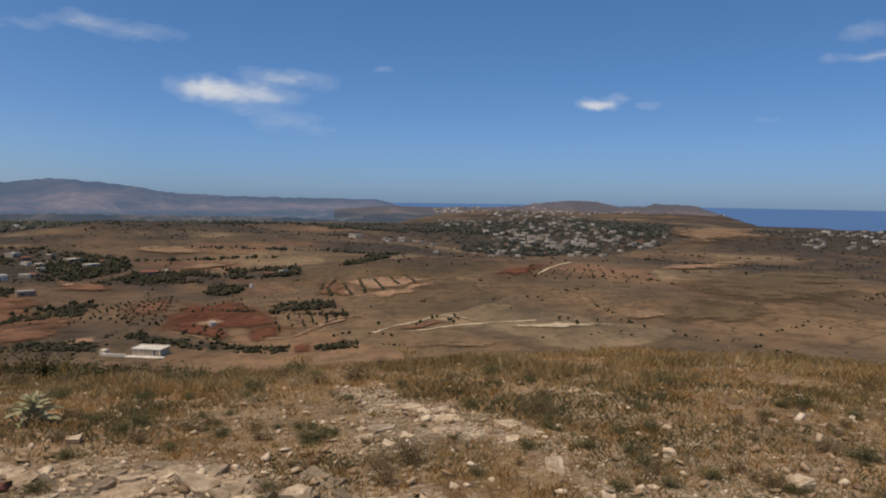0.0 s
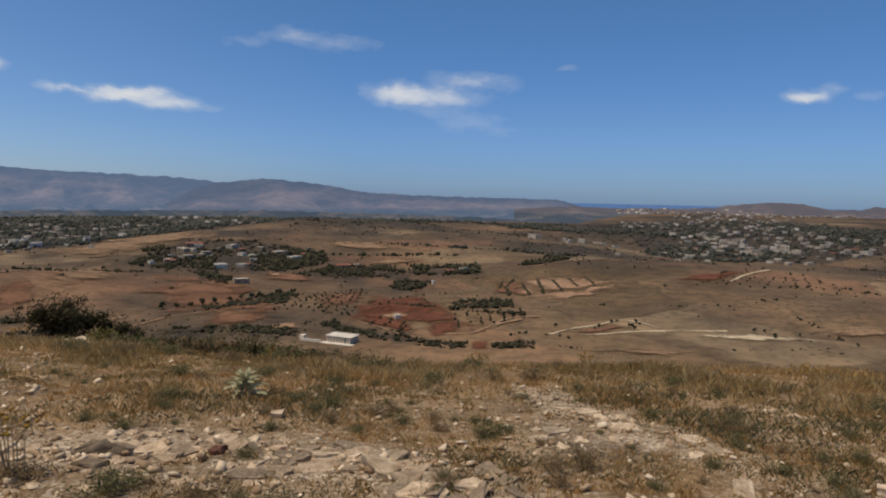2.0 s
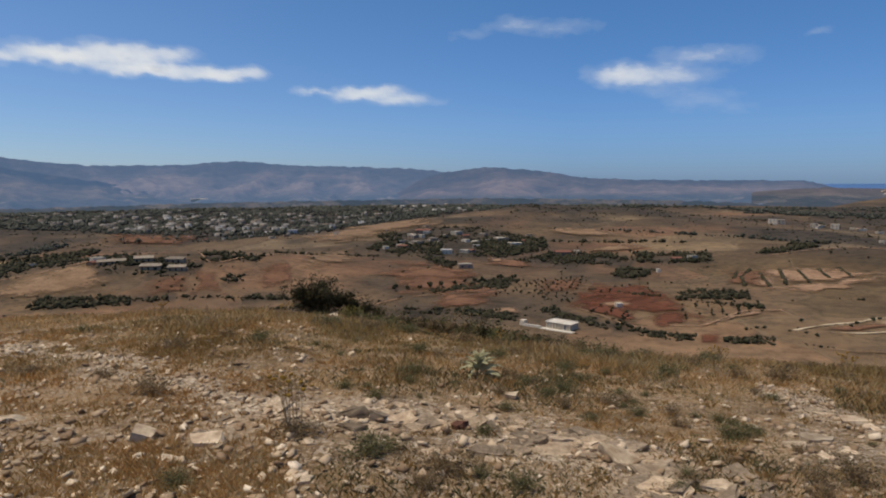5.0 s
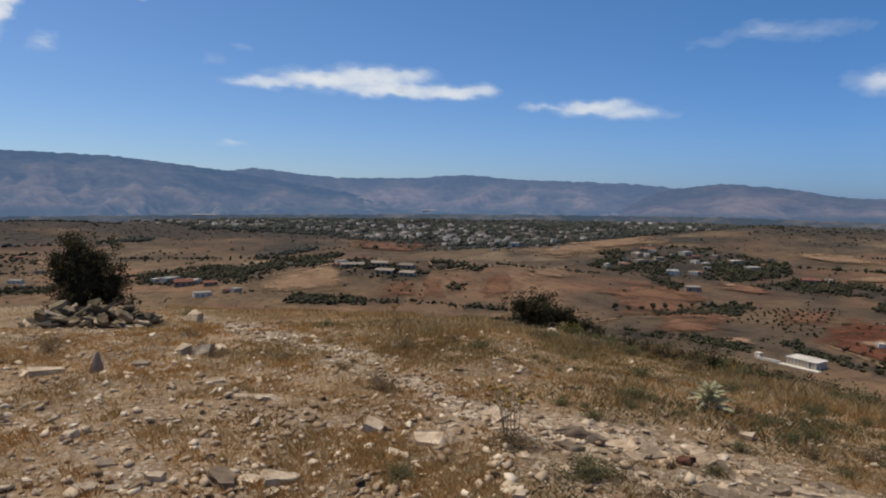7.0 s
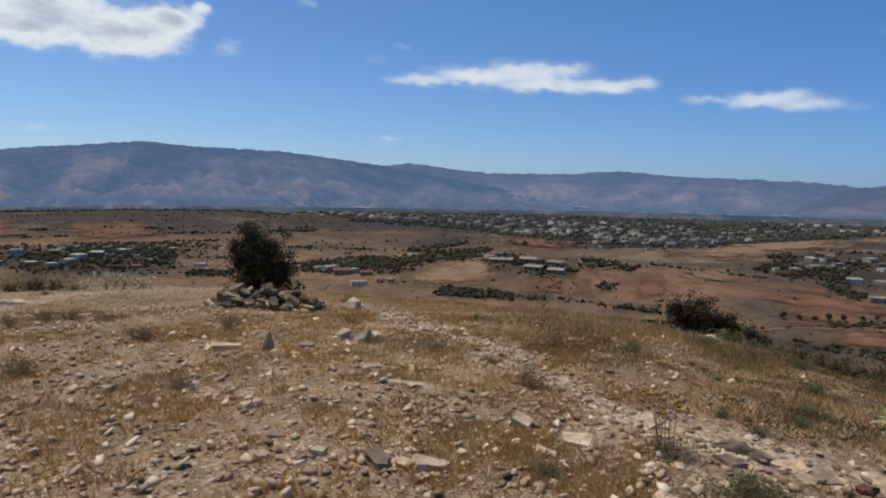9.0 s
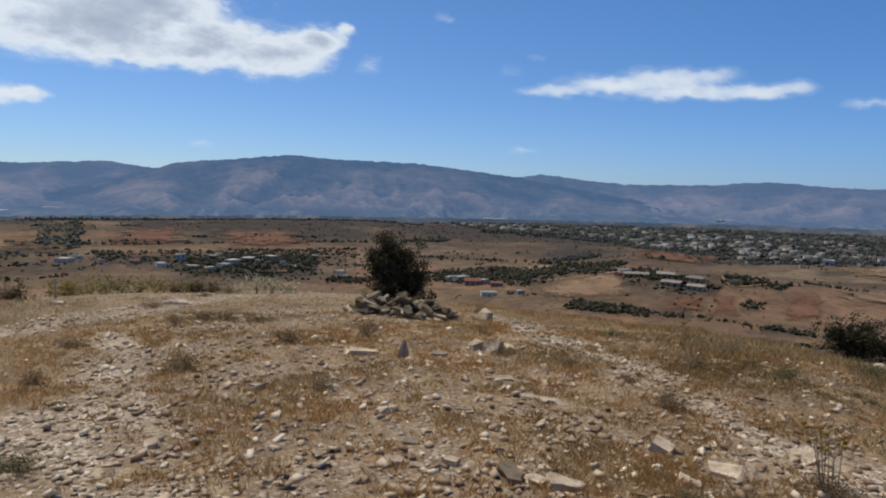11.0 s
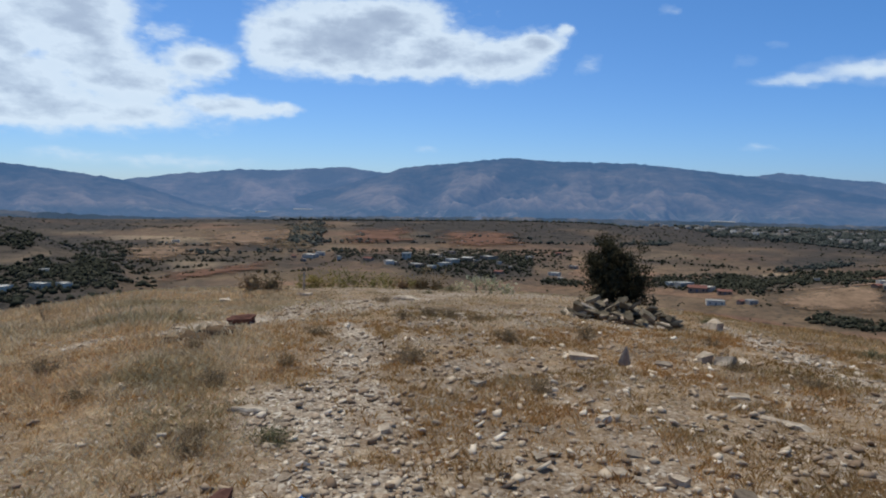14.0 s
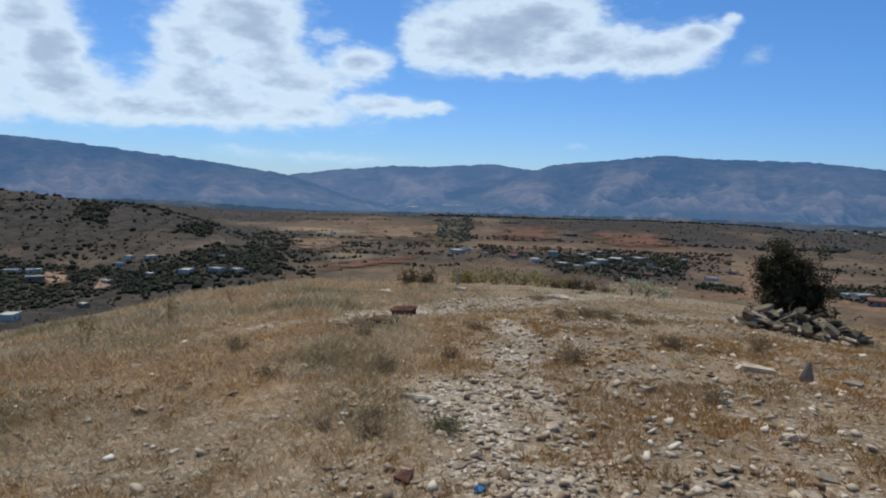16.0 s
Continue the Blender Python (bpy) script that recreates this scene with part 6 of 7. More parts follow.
# the heap of stones before the bush
heap = holder("stone_heap", pose(-11.75, 1.85, place(-11.75, 1.85), 0, 0, 62), "heap of flat grey field stones before a bush", "stones")
g = np.random.default_rng(11)
for i in range(92):
    u = g.uniform(-1, 1)
    v = g.uniform(-1, 1)
    cap = max(0.0, 1 - abs(u) ** 2.2) * (1 - 0.8 * v * v) * (0.42 if u > -0.2 else 0.52)
    z = cap * (0.25 + 0.75 * (i / 92))
    l, w, h = g.uniform(0.2, 0.5), g.uniform(0.14, 0.32), g.uniform(0.025, 0.05)
    me = slab_mesh("stone", 300 + i, l, w, h, 4 + i % 3, True)
    ob = part("stone", me, HEAP_STONE if i % 6 else STONE, heap)
    ob.matrix_basis = pose(u * 0.95, v * 0.44, z * 0.72 + 0.015, g.normal() * 24, g.normal() * 20, g.uniform(0, 360))
for i, (u, v, z, l, w, h, rx, ry, rz) in enumerate([(-0.66, -0.30, 0.22, 0.46, 0.30, 0.06, 62, 10, 160), (-0.5, -0.1, 0.34, 0.45, 0.22, 0.06, 10, -20, 20), (0.55, -0.32, 0.20, 0.44, 0.22, 0.09, 35, 25, 40),
                                                  (0.25, -0.4, 0.14, 0.42, 0.20, 0.09, 25, 14, -20), (0.85, 0.0, 0.12, 0.36, 0.2, 0.1, 10, 30, 60)]):
    me = slab_mesh("stone", 400 + i, l * 0.8, w, h, 5, True)
    ob = part("stone", me, HEAP_STONE, heap)
    ob.matrix_basis = pose(u, v, z, rx, ry, rz)



def outcrop(points, n, material, label, seed, big=0.34):
    """Broken layers of bedrock that show through the soil along a line: tilted slabs with dark gaps."""
    g = np.random.default_rng(seed)
    x0, y0 = points[0]
    ob = holder("bedrock_outcrop", pose(x0, y0, place(x0, y0)), label, "rock", "bedrock outcrops")
    kinds = [roughen(slab_mesh("slab", seed * 50 + k, 1.0, 0.7, 0.26, 5 + k % 3, True), 0.5, k, 2, 0.13) for k in range(8)]
    for i, me in enumerate(kinds):
        # every third slab kind is darker: grey stone, also imitating shade in crevices
        me.materials.append(material if i % 3 else GREY_STONE)
    for i in range(n):
        k = g.uniform(0, len(points) - 1.001)
        j = int(k)
        (ax, ay), (bx, by) = points[j], points[j + 1]
        x, y = ax + (bx - ax) * (k - j) + g.normal() * 0.26, ay + (by - ay) * (k - j) + g.normal() * 0.24
        l = 0.3 * big + big * g.uniform(0, 1) ** 2.2
        piece = new("slab", kinds[i % 8])
        piece.parent = ob
        piece.matrix_basis = pose(x - x0, y - y0, place(x, y) - place(x0, y0) + 0.002, g.normal() * 9 + 5, g.normal() * 9, g.normal() * 35 + 20) @ Matrix.Diagonal((l, l * g.uniform(0.7, 1.2), l * g.uniform(0.22, 0.55), 1))
    return ob


outcrop([(-3.5, 3.55), (-2.9, 3.75), (-2.3, 4.0), (-1.7, 3.95), (-1.1, 3.7), (-0.5, 3.6)], 150, BEDROCK, "broken pale layers of bedrock showing through thin soil", 7, 0.30)
outcrop([(-3.4, -0.9), (-4.2, -1.3), (-5.2, -1.6), (-6.4, -1.75)], 170, BEDROCK, "jumbled pale and grey stones along a worn track", 8, 0.12)
outcrop([(-5.6, 3.6), (-6.8, 3.6), (-8.2, 3.7), (-9.4, 3.7)], 60, STONE, "pale stones along a worn track", 9, 0.18)
outcrop([(-4.4, 3.35), (-3.9, 3.2), (-3.6, 2.7)], 40, STONE, "pale broken stones beside a track", 10, 0.24)
outcrop([(0.7, 4.9), (0.1, 5.5), (-0.3, 6.2)], 36, STONE, "pale broken stones in a bare patch", 12, 0.22)

# scattered loose stones, thickest on the bare ground
count = 0
while count < 240:
    az, r = rng.uniform(-38, 142), 2.6 + 9.5 * rng.random() ** 1.5
    x, y = spot(az, r)
    bare = float(bareness(x, y))
    busy = 0.52 if 48 < az < 106 else 0.12 if az > 106 else 0.18
    if rng.random() > max(bare * (0.15 if az > 108 else 0.6 if az < 46 else 1.0), busy * (1.15 - r / 14)):
        continue
    size = rng.uniform(0.045, 0.11) * (1.45 if rng.random() < 0.14 else 1.0)
    stone(x, y, size * 0.76, STONES[rng.randrange(12)], rng.uniform(0, 360), tip=rng.uniform(-28, 28))
    count += 1

# small rubble between them
vs, fs, total = [], [], 0
while len(vs) < 6200:
    az, r = rng.uniform(-38, 142), 2.5 + 9.5 * rng.random() ** 1.4
    x, y = spot(az, r)
    busy = 0.55 if 46 < az < 107 else 0.1 if az > 107 else 0.15
    if rng.random() > max(float(bareness(x, y)) * (0.2 if az > 110 else 0.65 if az < 46 else 1.0), busy * (1.2 - r / 13)):
        continue
    k = rng.randrange(12)
    turn = np.array(Euler((rng.uniform(-0.6, 0.6), rng.uniform(-0.6, 0.6), rng.uniform(0, 6.28))).to_matrix())
    size = 0.018 + 0.056 * rng.random() ** 2.6
    p = SHARDS[k] @ turn.T * size
    vs.append(p + (x, y, place(x, y) - p[:, 2].min() * 0.6))
    fs.append(SHARD_FACES[k] + total)
    total += len(p)
thing("rubble", mesh_of("rubble", np.vstack(vs), np.vstack(fs)), RUBBLE, "small broken limestone rubble on dry ground", "rubble", kind="stuff")

# gravel
n = 17000
az = nrng.uniform(-40, 146, n * 3)
r = 2.2 + 12.0 * nrng.uniform(0, 1, n * 3) ** 1.45
x, y = -r * np.sin(np.radians(az)), r * np.cos(np.radians(az))
south = ((az > 46) & (az < 107)) * 0.42 + 0.08
keep = nrng.uniform(0, 1, n * 3) < np.maximum(bareness(x, y) ** 1.2, south * np.clip(1.3 - r / 11, 0, 1))
x, y, r = x[keep][:n], y[keep][:n], r[keep][:n]
size = (0.004 + 0.018 * nrng.uniform(0, 1, len(x)) ** 4) * (0.8 + r / 9)
pts = np.column_stack([x, y, ground_z(x, y) + size * 0.25])
thing("gravel", lumps_mesh("gravel", pts, size * 1.15, OCTA, 0.6, 0.45), GRAVEL, "loose pale gravel and stone chips", "gravel", kind="stuff")

# ---------------------------------------------------------------- dry grass


def blades(name, x, y, height, width, material, label, lean=0.45, gen=nrng):
    """Single bent blades at the places given."""
    n = len(x)
    t = gen.uniform(0, 6.283, n)
    k = gen.uniform(0, 6.283, n)
    h = np.asarray(height) * gen.uniform(0.5, 1.35, n)
    off = h * gen.uniform(0.1, 1.0, n) * lean
    base = np.column_stack([x, y, ground_z(x, y) - 0.01])
    side = np.column_stack([np.cos(k), np.sin(k), np.zeros(n)]) * (np.asarray(width) * 0.5)[:, None]
    mid = base + np.column_stack([np.cos(t) * off * 0.3, np.sin(t) * off * 0.3, h * 0.6])
    tip = base + np.column_stack([np.cos(t) * off, np.sin(t) * off, h])
    v = np.stack([base - side, base + side, mid + side * 0.7, tip], 1)
    me = mesh_of(name, v.reshape(-1, 3), np.arange(4 * n).reshape(-1, 4))
    return thing(name, me, material, label, "grass", kind="stuff")


def meadow(n, near, far, power, az0=-42, az1=148):
    az = nrng.uniform(az0, az1, n)
    r = near + (far - near) * nrng.uniform(0, 1, n) ** power
    return -r * np.sin(np.radians(az)), r * np.cos(np.radians(az)), r, az


def thicket(x, y, r, az):
    """Height factor of the grass: taller towards the brow, and in the north and south."""
    tall = 0.55 + 1.0 * np.clip((r - 5.5) / 4, 0, 1) * (1 - 0.6 * np.clip((az - 50) / 20, 0, 1) * np.clip((116 - az) / 12, 0, 1))
    tall = tall * (1 - 0.15 * np.clip((az - 60) / 20, 0, 1))
    return tall * np.clip(0.8 + 0.7 * ripple(x, y, 0.8, 1.2), 0.25, 2) * (1 - 0.55 * bareness(x, y))


# matted litter, upright blades in tufts, and grey-green herbs
x, y, r, az = meadow(230000, 2.0, 16.0, 1.0)
ok = nrng.uniform(0, 1, len(x)) < np.clip(0.6 + 0.5 * ripple(x, y, 0.4, 1.7), 0.1, 1) * (1 - 0.85 * bareness(x, y))
x, y, r, az = x[ok], y[ok], r[ok], az[ok]
az2, r2 = nrng.uniform(-180, 180, 26000), 0.3 + 5.0 * nrng.uniform(0, 1, 26000) ** 0.7
ok = (r2 < 2.1) | (az2 < -42) | (az2 > 148)
az2, r2 = np.radians(az2[ok]), r2[ok]
x, y, r = np.concatenate([x, -r2 * np.sin(az2)]), np.concatenate([y, r2 * np.cos(az2)]), np.concatenate([r, r2])
blades("grass_litter", x, y, 0.016 + 0.001 * r, 0.0022 + 0.0005 * r, LITTER, "matted brown grass litter on stony soil", 3.2)
x, y, r, az = meadow(520000, 2.0, 26.0, 1.15)
clump = np.clip(0.42 + 0.75 * ripple(x, y, 0.33, 0.6) + 0.5 * ripple(x, y, 0.12, 1.9), 0.05, 1)
ok = nrng.uniform(0, 1, len(x)) < clump * np.clip(1.25 - 1.35 * bareness(x, y), 0.03, 1) * (0.75 + 0.25 * np.clip((r - 3) / 6, 0, 1))
x, y, r, az = x[ok], y[ok], r[ok], az[ok]
for name, side, leaf, label in (("dry_grass", az < 76, STRAW, "thin dry golden grass on a hilltop"), ("pale_grass", az >= 76, PALE_STRAW, "thin dry tan grass on a hilltop")):
    blades(name, x[side], y[side], 0.09 * thicket(x, y, r, az)[side], 0.0017 + 0.00048 * r[side], leaf, label, 0.7)
x, y, r, az = meadow(420000, 2.2, 25.0, 1.2)
north = np.clip((52 - az) / 16, 0, 1) * np.clip((8.5 - r) / 2, 0, 1)
clump = np.clip(-0.2 + 1.0 * north + 1.0 * ripple(x, y, 0.55, 2.9) + 0.7 * ripple(x, y, 0.2, 0.2), 0, 1)
ok = nrng.uniform(0, 1, len(x)) < clump * (1 - (0.85 - 0.35 * north) * bareness(x, y)) * np.clip(1.25 - (az - 40) / 45, 0.0, 1)
x, y, r, az = x[ok], y[ok], r[ok], az[ok]
blades("dry_herbs", x, y, 0.075 * np.minimum(thicket(x, y, r, az), 0.8), 0.0024 + 0.0004 * r, HERB, "grey-green low herbs between dry grass", 1.2)
# a close soft sward of tan grass on the south-western side
x, y, r, az = meadow(190000, 2.0, 17.0, 0.95, 100, 148)
thick = np.clip((az - 104 - 5 * ripple(x, y, 1.1, 0.3)) / 9, 0, 1) * np.clip(0.75 + 0.5 * ripple(x, y, 0.5, 2.2) + 0.3 * ripple(x, y, 0.15, 0.8), 0.15, 1)
ok = nrng.uniform(0, 1, len(x)) < thick * np.clip(1 - 1.4 * bareness(x, y), 0.02, 1)
x, y, r, az = x[ok], y[ok], r[ok], az[ok]
blades("tan_sward", x, y, 0.065 * np.clip(0.8 + 0.5 * ripple(x, y, 0.9, 1.2), 0.35, 1.4), 0.0014 + 0.00045 * r, PALE_STRAW, "close soft tan grass on a hilltop", 1.1)

# short rusty tufts among the stones
n = 21000
az = nrng.uniform(-40, 146, n)
az[11000:] = nrng.uniform(50, 110, n - 11000)
r = 2.3 + 9.5 * nrng.uniform(0, 1, n) ** 1.1
x, y = -r * np.sin(np.radians(az)), r * np.cos(np.radians(az))
ok = nrng.uniform(0, 1, n) < np.clip(1.1 - 1.25 * bareness(x, y), 0.02, 1) * np.clip(0.5 + 0.9 * ripple(x, y, 0.45, 0.8) + 0.4 * ripple(x, y, 0.16, 1.8), 0.06, 1)
x, y, r = x[ok], y[ok], r[ok]
k = nrng.integers(12, 24, len(x))
x, y, r, wide = np.repeat(x, k), np.repeat(y, k), np.repeat(r, k), np.repeat(nrng.uniform(0.015, 0.05, len(x)), k)
blades("grass_tufts", x + nrng.normal(size=len(x)) * wide, y + nrng.normal(size=len(x)) * wide, 0.03 + 0.5 * wide, 0.0014 + 0.00042 * r, TUFT, "short rust-gold grass tufts among stones", 0.8)

# ---------------------------------------------------------------- shrubs and bushes


def shrub(seed, leaf, label, twigs=16, leaves=900, height=0.17, spread=0.24, leaf_size=0.022, name="low_shrub", group="low shrubs"):
    """A cushion of thin twigs and small leaves."""
    g = np.random.default_rng(seed)
    ob = holder(name, Matrix(), label, "shrub", group)
    bm = bmesh.new()
    tips = []
    for i in range(twigs):
        t, k = g.uniform(0, 6.283), g.uniform(0.15, 1.0)
        tip = Vector((spread * k * math.cos(t), spread * k * math.sin(t), height * (1.05 - 0.55 * k * k) * g.uniform(0.75, 1.1)))
        stem(bm, (tip.x * 0.1, tip.y * 0.1, -0.03), tip, height * 0.022, height * 0.008, 4)
        tips.append(tip[:])
    part("woody_frame", bm, DRY_STEM, ob)
    tips = np.array(tips)
    k = g.integers(0, twigs, leaves)
    s = g.uniform(0.3, 1.05, (leaves, 1))
    pts = tips[k] * s + g.normal(size=(leaves, 3)) * 0.10 * spread
    pts[:, 2] = np.maximum(pts[:, 2], 0.01)
    part("foliage", leaves_mesh("foliage", pts, leaf_size, g, 0.8), leaf, ob)
    return ob


SHRUBS = [shrub(1, SCRUB_LEAF, "low grey-brown thorny shrub in dry grass"), shrub(2, SCRUB_LEAF, "low grey-brown thorny shrub in dry grass", 20, 1100, 0.13, 0.28),
          shrub(3, HERB, "low olive-green cushion shrub on stony ground", 18, 1200, 0.12, 0.26, 0.02)]
spots = [(-4.43, -1.69, 2, 1.0), (-4.15, -2.47, 0, 0.5), (-4.18, -2.13, 0, 0.75), (-4.52, -2.27, 1, 0.7), (-8.49, -0.09, 0, 1.25), (-7.70, 2.40, 1, 0.9), (-5.9, 0.15, 0, 0.9), (-6.6, -2.3, 0, 0.8),
         (-2.75, 3.0, 2, 1.25), (-2.25, 3.05, 1, 1.1), (-1.75, 3.1, 2, 0.9), (-1.0, 5.0, 2, 1.0), (-0.2, 4.4, 0, 1.0), (0.9, 5.9, 1, 1.0), (-3.4, 2.95, 1, 1.0), (-2.6, 5.6, 2, 1.0), (-4.0, 5.2, 2, 1.0),
         (-7.0, 2.9, 1, 0.9), (-6.4, 3.3, 1, 0.8), (-9.3, 2.6, 0, 0.9), (-7.3, -3.6, 0, 0.9), (-8.6, -2.6, 1, 1.0), (-10.6, -1.3, 0, 1.1), (-5.3, -3.6, 1, 0.8), (-6.2, -4.6, 0, 1.1), (-3.3, 2.0, 2, 0.8),
         (-3.0, 1.5, 0, 0.5), (-3.3, 0.6, 0, 0.5), (-9.8, 4.9, 2, 1.1), (-6.8, 5.6, 2, 1.2), (-5.0, 6.6, 2, 1.3), (-2.2, 7.6, 2, 1.4), (0.6, 8.4, 2, 1.4), (2.4, 7.2, 2, 1.3), (3.4, 6.2, 2, 1.2), (3.0, 4.6, 2, 1.0)]
for i in range(34):
    px, py = spot(rng.uniform(12, 46), rng.uniform(10.5, 14.5))
    spots.append((px, py, rng.choice((2, 2, 1)), rng.uniform(1.0, 2.0)))
for i in range(26):
    px, py = spot(rng.uniform(-38, 140), rng.uniform(6, 18))
    spots.append((px, py, rng.randrange(3), rng.uniform(0.7, 1.5)))
for i in range(210):
    px, py = spot(rng.uniform(-38, 46), 2.9 + 6.5 * rng.random() ** 1.2)
    if bareness(px, py) < 0.5:
        spots.append((px, py, rng.choice((2, 2, 0)), rng.uniform(0.3, 0.75)))
for px, py, k, s in [q for q in spots if math.hypot(q[0] + 7.2, q[1] - 1.1) > 1.0]:
    m = pose(px, py, place(px, py), 0, 0, rng.uniform(0, 360)) @ Matrix.Diagonal((s * 0.85, s * 0.85, s * 0.72, 1))
    copy_thing(SHRUBS[k], m)
for ob, (px, py) in zip(SHRUBS, ((-9.0, 0.9), (-6.9, -1.1), (-3.1, 6.8))):
    ob.matrix_basis = pose(px, py, place(px, py), 0, 0, 40)


def bush(name, x, y, lumps, leaf, label, leaves, leaf_size, seed, core=True):
    """A dense bush: stems, an inner mass and thousands of small leaves; lumps: x, y, z, radius."""
    g = np.random.default_rng(seed)
    ob = holder(name, pose(x, y, place(x, y)), label, "bush")
    c = np.array(lumps)
    bm = bmesh.new()
    for l in lumps:
        stem(bm, (l[0] * 0.25, l[1] * 0.25, -0.4), (l[0], l[1], l[2]), 0.035, 0.012, 5)
    part("woody_frame", bm, BARK, ob)
    if core:
        part("inner_mass", lumps_mesh("inner_mass", c[:, :3], c[:, 3] * 0.6, ICO_2, 0.95, 0.3, g), leaf, ob)
    k = g.choice(len(c), leaves, p=c[:, 3] ** 2 / (c[:, 3] ** 2).sum())
    d = g.normal(size=(leaves, 3))
    d /= np.linalg.norm(d, axis=1)[:, None]
    pts = c[k, :3] + d * (c[k, 3] * (0.5 + 1.2 * g.uniform(0, 1, leaves) ** 2.0))[:, None]
    # sprigs that stand out of the mass
    m = leaves // 2
    tuft = g.integers(0, leaves, max(12, leaves // 110))
    out = c[k[tuft], :3] + (pts[tuft] - c[k[tuft], :3]) * 1.12
    pts[:m] = out[g.integers(0, len(tuft), m)] + g.normal(size=(m, 3)) * leaf_size * 0.95
    part("foliage", leaves_mesh("foliage", pts, leaf_size, g, 0.9), leaf, ob)
    return ob


bx, by = spot(81.6, 15.2)
bush("dark_bush", bx, by, [(0, 0, 0.62, 0.42), (-0.05, 0.28, 0.55, 0.36), (0.05, -0.30, 0.75, 0.34), (0, 0.05, 1.08, 0.36), (-0.1, -0.12, 1.32, 0.24), (0, 0.45, 0.38, 0.30), (0.05, -0.42, 1.02, 0.22), (0, 0.25, 0.95, 0.26), (0, 0.58, 0.62, 0.18), (0, -0.2, 0.3, 0.34)],
     BUSH_LEAF, "dense dark evergreen bush behind a heap of stones", 15000, 0.06, 21)
bx, by = spot(45.0, 16.6)
bush("dark_bush", bx, by, [(-0.32, -0.15, 0.55, 0.34), (0.08, 0.1, 0.52, 0.34), (-0.40, -0.34, 0.66, 0.26), (0.30, 0.27, 0.46, 0.3), (0.1, 0.0, 0.70, 0.26), (-0.15, 0, 0.28, 0.4), (-0.1, 0.1, 0.80, 0.2), (0.55, 0.52, 0.34, 0.26), (0.78, 0.74, 0.24, 0.22), (1.0, 0.95, 0.15, 0.18)],
     BUSH_LEAF, "low spreading dark bush at the brow", 8000, 0.065, 22)
bx, by = spot(44.6, 14.3)
bush("yellow_shrub", bx + 0.3, by + 0.25, [(0, 0, 0.16, 0.12), (0.14, 0.12, 0.22, 0.11), (0.26, 0.2, 0.1, 0.09)], GREEN_LEAF, "yellow-green shrub beside a pale stone", 800, 0.05, 23, False)
for dx, dy, k, size in ((-0.14, -0.12, 9, 0.32), (0.04, 0.02, 4, 0.36), (0.17, 0.18, 9, 0.26), (-0.02, 0.14, 4, 0.34), (-0.30, -0.26, 2, 0.18)):
    stone(bx + dx, by + dy, size, STONES[k], 40 * k, "white stone beside a dark bush")
for ob in scene.objects:
    if ob.type == "MESH" and not ob.data.materials:
        ob.data.materials.append(STONE)
bx, by = spot(103.5, 19.0)
bush("green_shrub", bx, by, [(0, -1.3, 0.08, 0.22), (0.1, -1.0, 0.15, 0.26), (0, -0.6, 0.2, 0.3), (0.1, -0.15, 0.27, 0.3), (0, 0.3, 0.2, 0.28), (0, 0.8, 0.16, 0.25), (0.1, 1.2, 0.14, 0.24), (0, 1.65, 0.1, 0.22), (0.1, 2.05, 0.05, 0.18)], GREEN_LEAF, "low yellow-green shrub along the brow", 3000, 0.07, 24, False)
bx, by = spot(97.5, 18.5)
bush("grey_shrub", bx, by, [(0, -0.5, 0.1, 0.22), (0, 0.0, 0.14, 0.25), (0, 0.45, 0.1, 0.22)], SCRUB_LEAF, "brown-grey shrub along the brow", 1500, 0.07, 25)
bx, by = spot(92.5, 18.0)
bush("silver_shrub", bx, by, [(0, -0.5, 0.14, 0.16), (0, -0.1, 0.26, 0.18), (0, 0.35, 0.2, 0.16), (0.1, 0.7, 0.12, 0.12)], SILVER_LEAF, "silvery feathery shrub at the brow", 520, 0.09, 26, False)
bx, by = spot(110.5, 17.0)
bush("grey_shrub", bx, by, [(0, -0.3, 0.12, 0.25), (0, 0.2, 0.14, 0.25)], SCRUB_LEAF, "brown-grey shrub along the brow", 1300, 0.07, 27)
# olive scrub along the northern brow
for i, (az, r, tall) in enumerate(((41.2, 14.0, 0.30), (39.4, 14.2, 0.36), (37.4, 13.6, 0.34), (35.6, 13.8, 0.42), (33.6, 13.2, 0.44), (31.6, 13.4, 0.46), (29.6, 12.9, 0.44), (27.6, 12.8, 0.40), (25.2, 12.4, 0.30), (22.4, 12.2, 0.24), (36.5, 12.4, 0.24), (32.4, 12.2, 0.26), (28.6, 12.0, 0.24))):
    bx, by = spot(az, r)
    c, q = math.cos(radians(az)), math.sin(radians(az))
    tall *= 0.88
    bush("brow_shrub", bx, by, [(-0.42 * c, -0.42 * q, tall * 0.4, tall * 0.42), (-0.1 * c, -0.1 * q, tall * 0.6, tall * 0.46), (0.22 * c, 0.22 * q, tall * 0.52, tall * 0.45), (0.5 * c, 0.5 * q, tall * 0.32, tall * 0.36)],
         (HERB, SCRUB_LEAF, OLIVE_LEAF)[i % 3], "olive-brown scrubby shrub along the brow", 620, 0.06, 60 + i)
thistle = holder("silver_thistle", pose(-3.47, 5.54, place(-3.47, 5.54)), "silvery green thistle rosette in dry grass", "plant")
g = np.random.default_rng(28)
bm = bmesh.new()
stem(bm, (0, 0, -0.05), (0.01, 0, 0.07), 0.012, 0.006, 5)
part("root_stalk", bm, DRY_STEM, thistle)
LEAF_BLADES = []
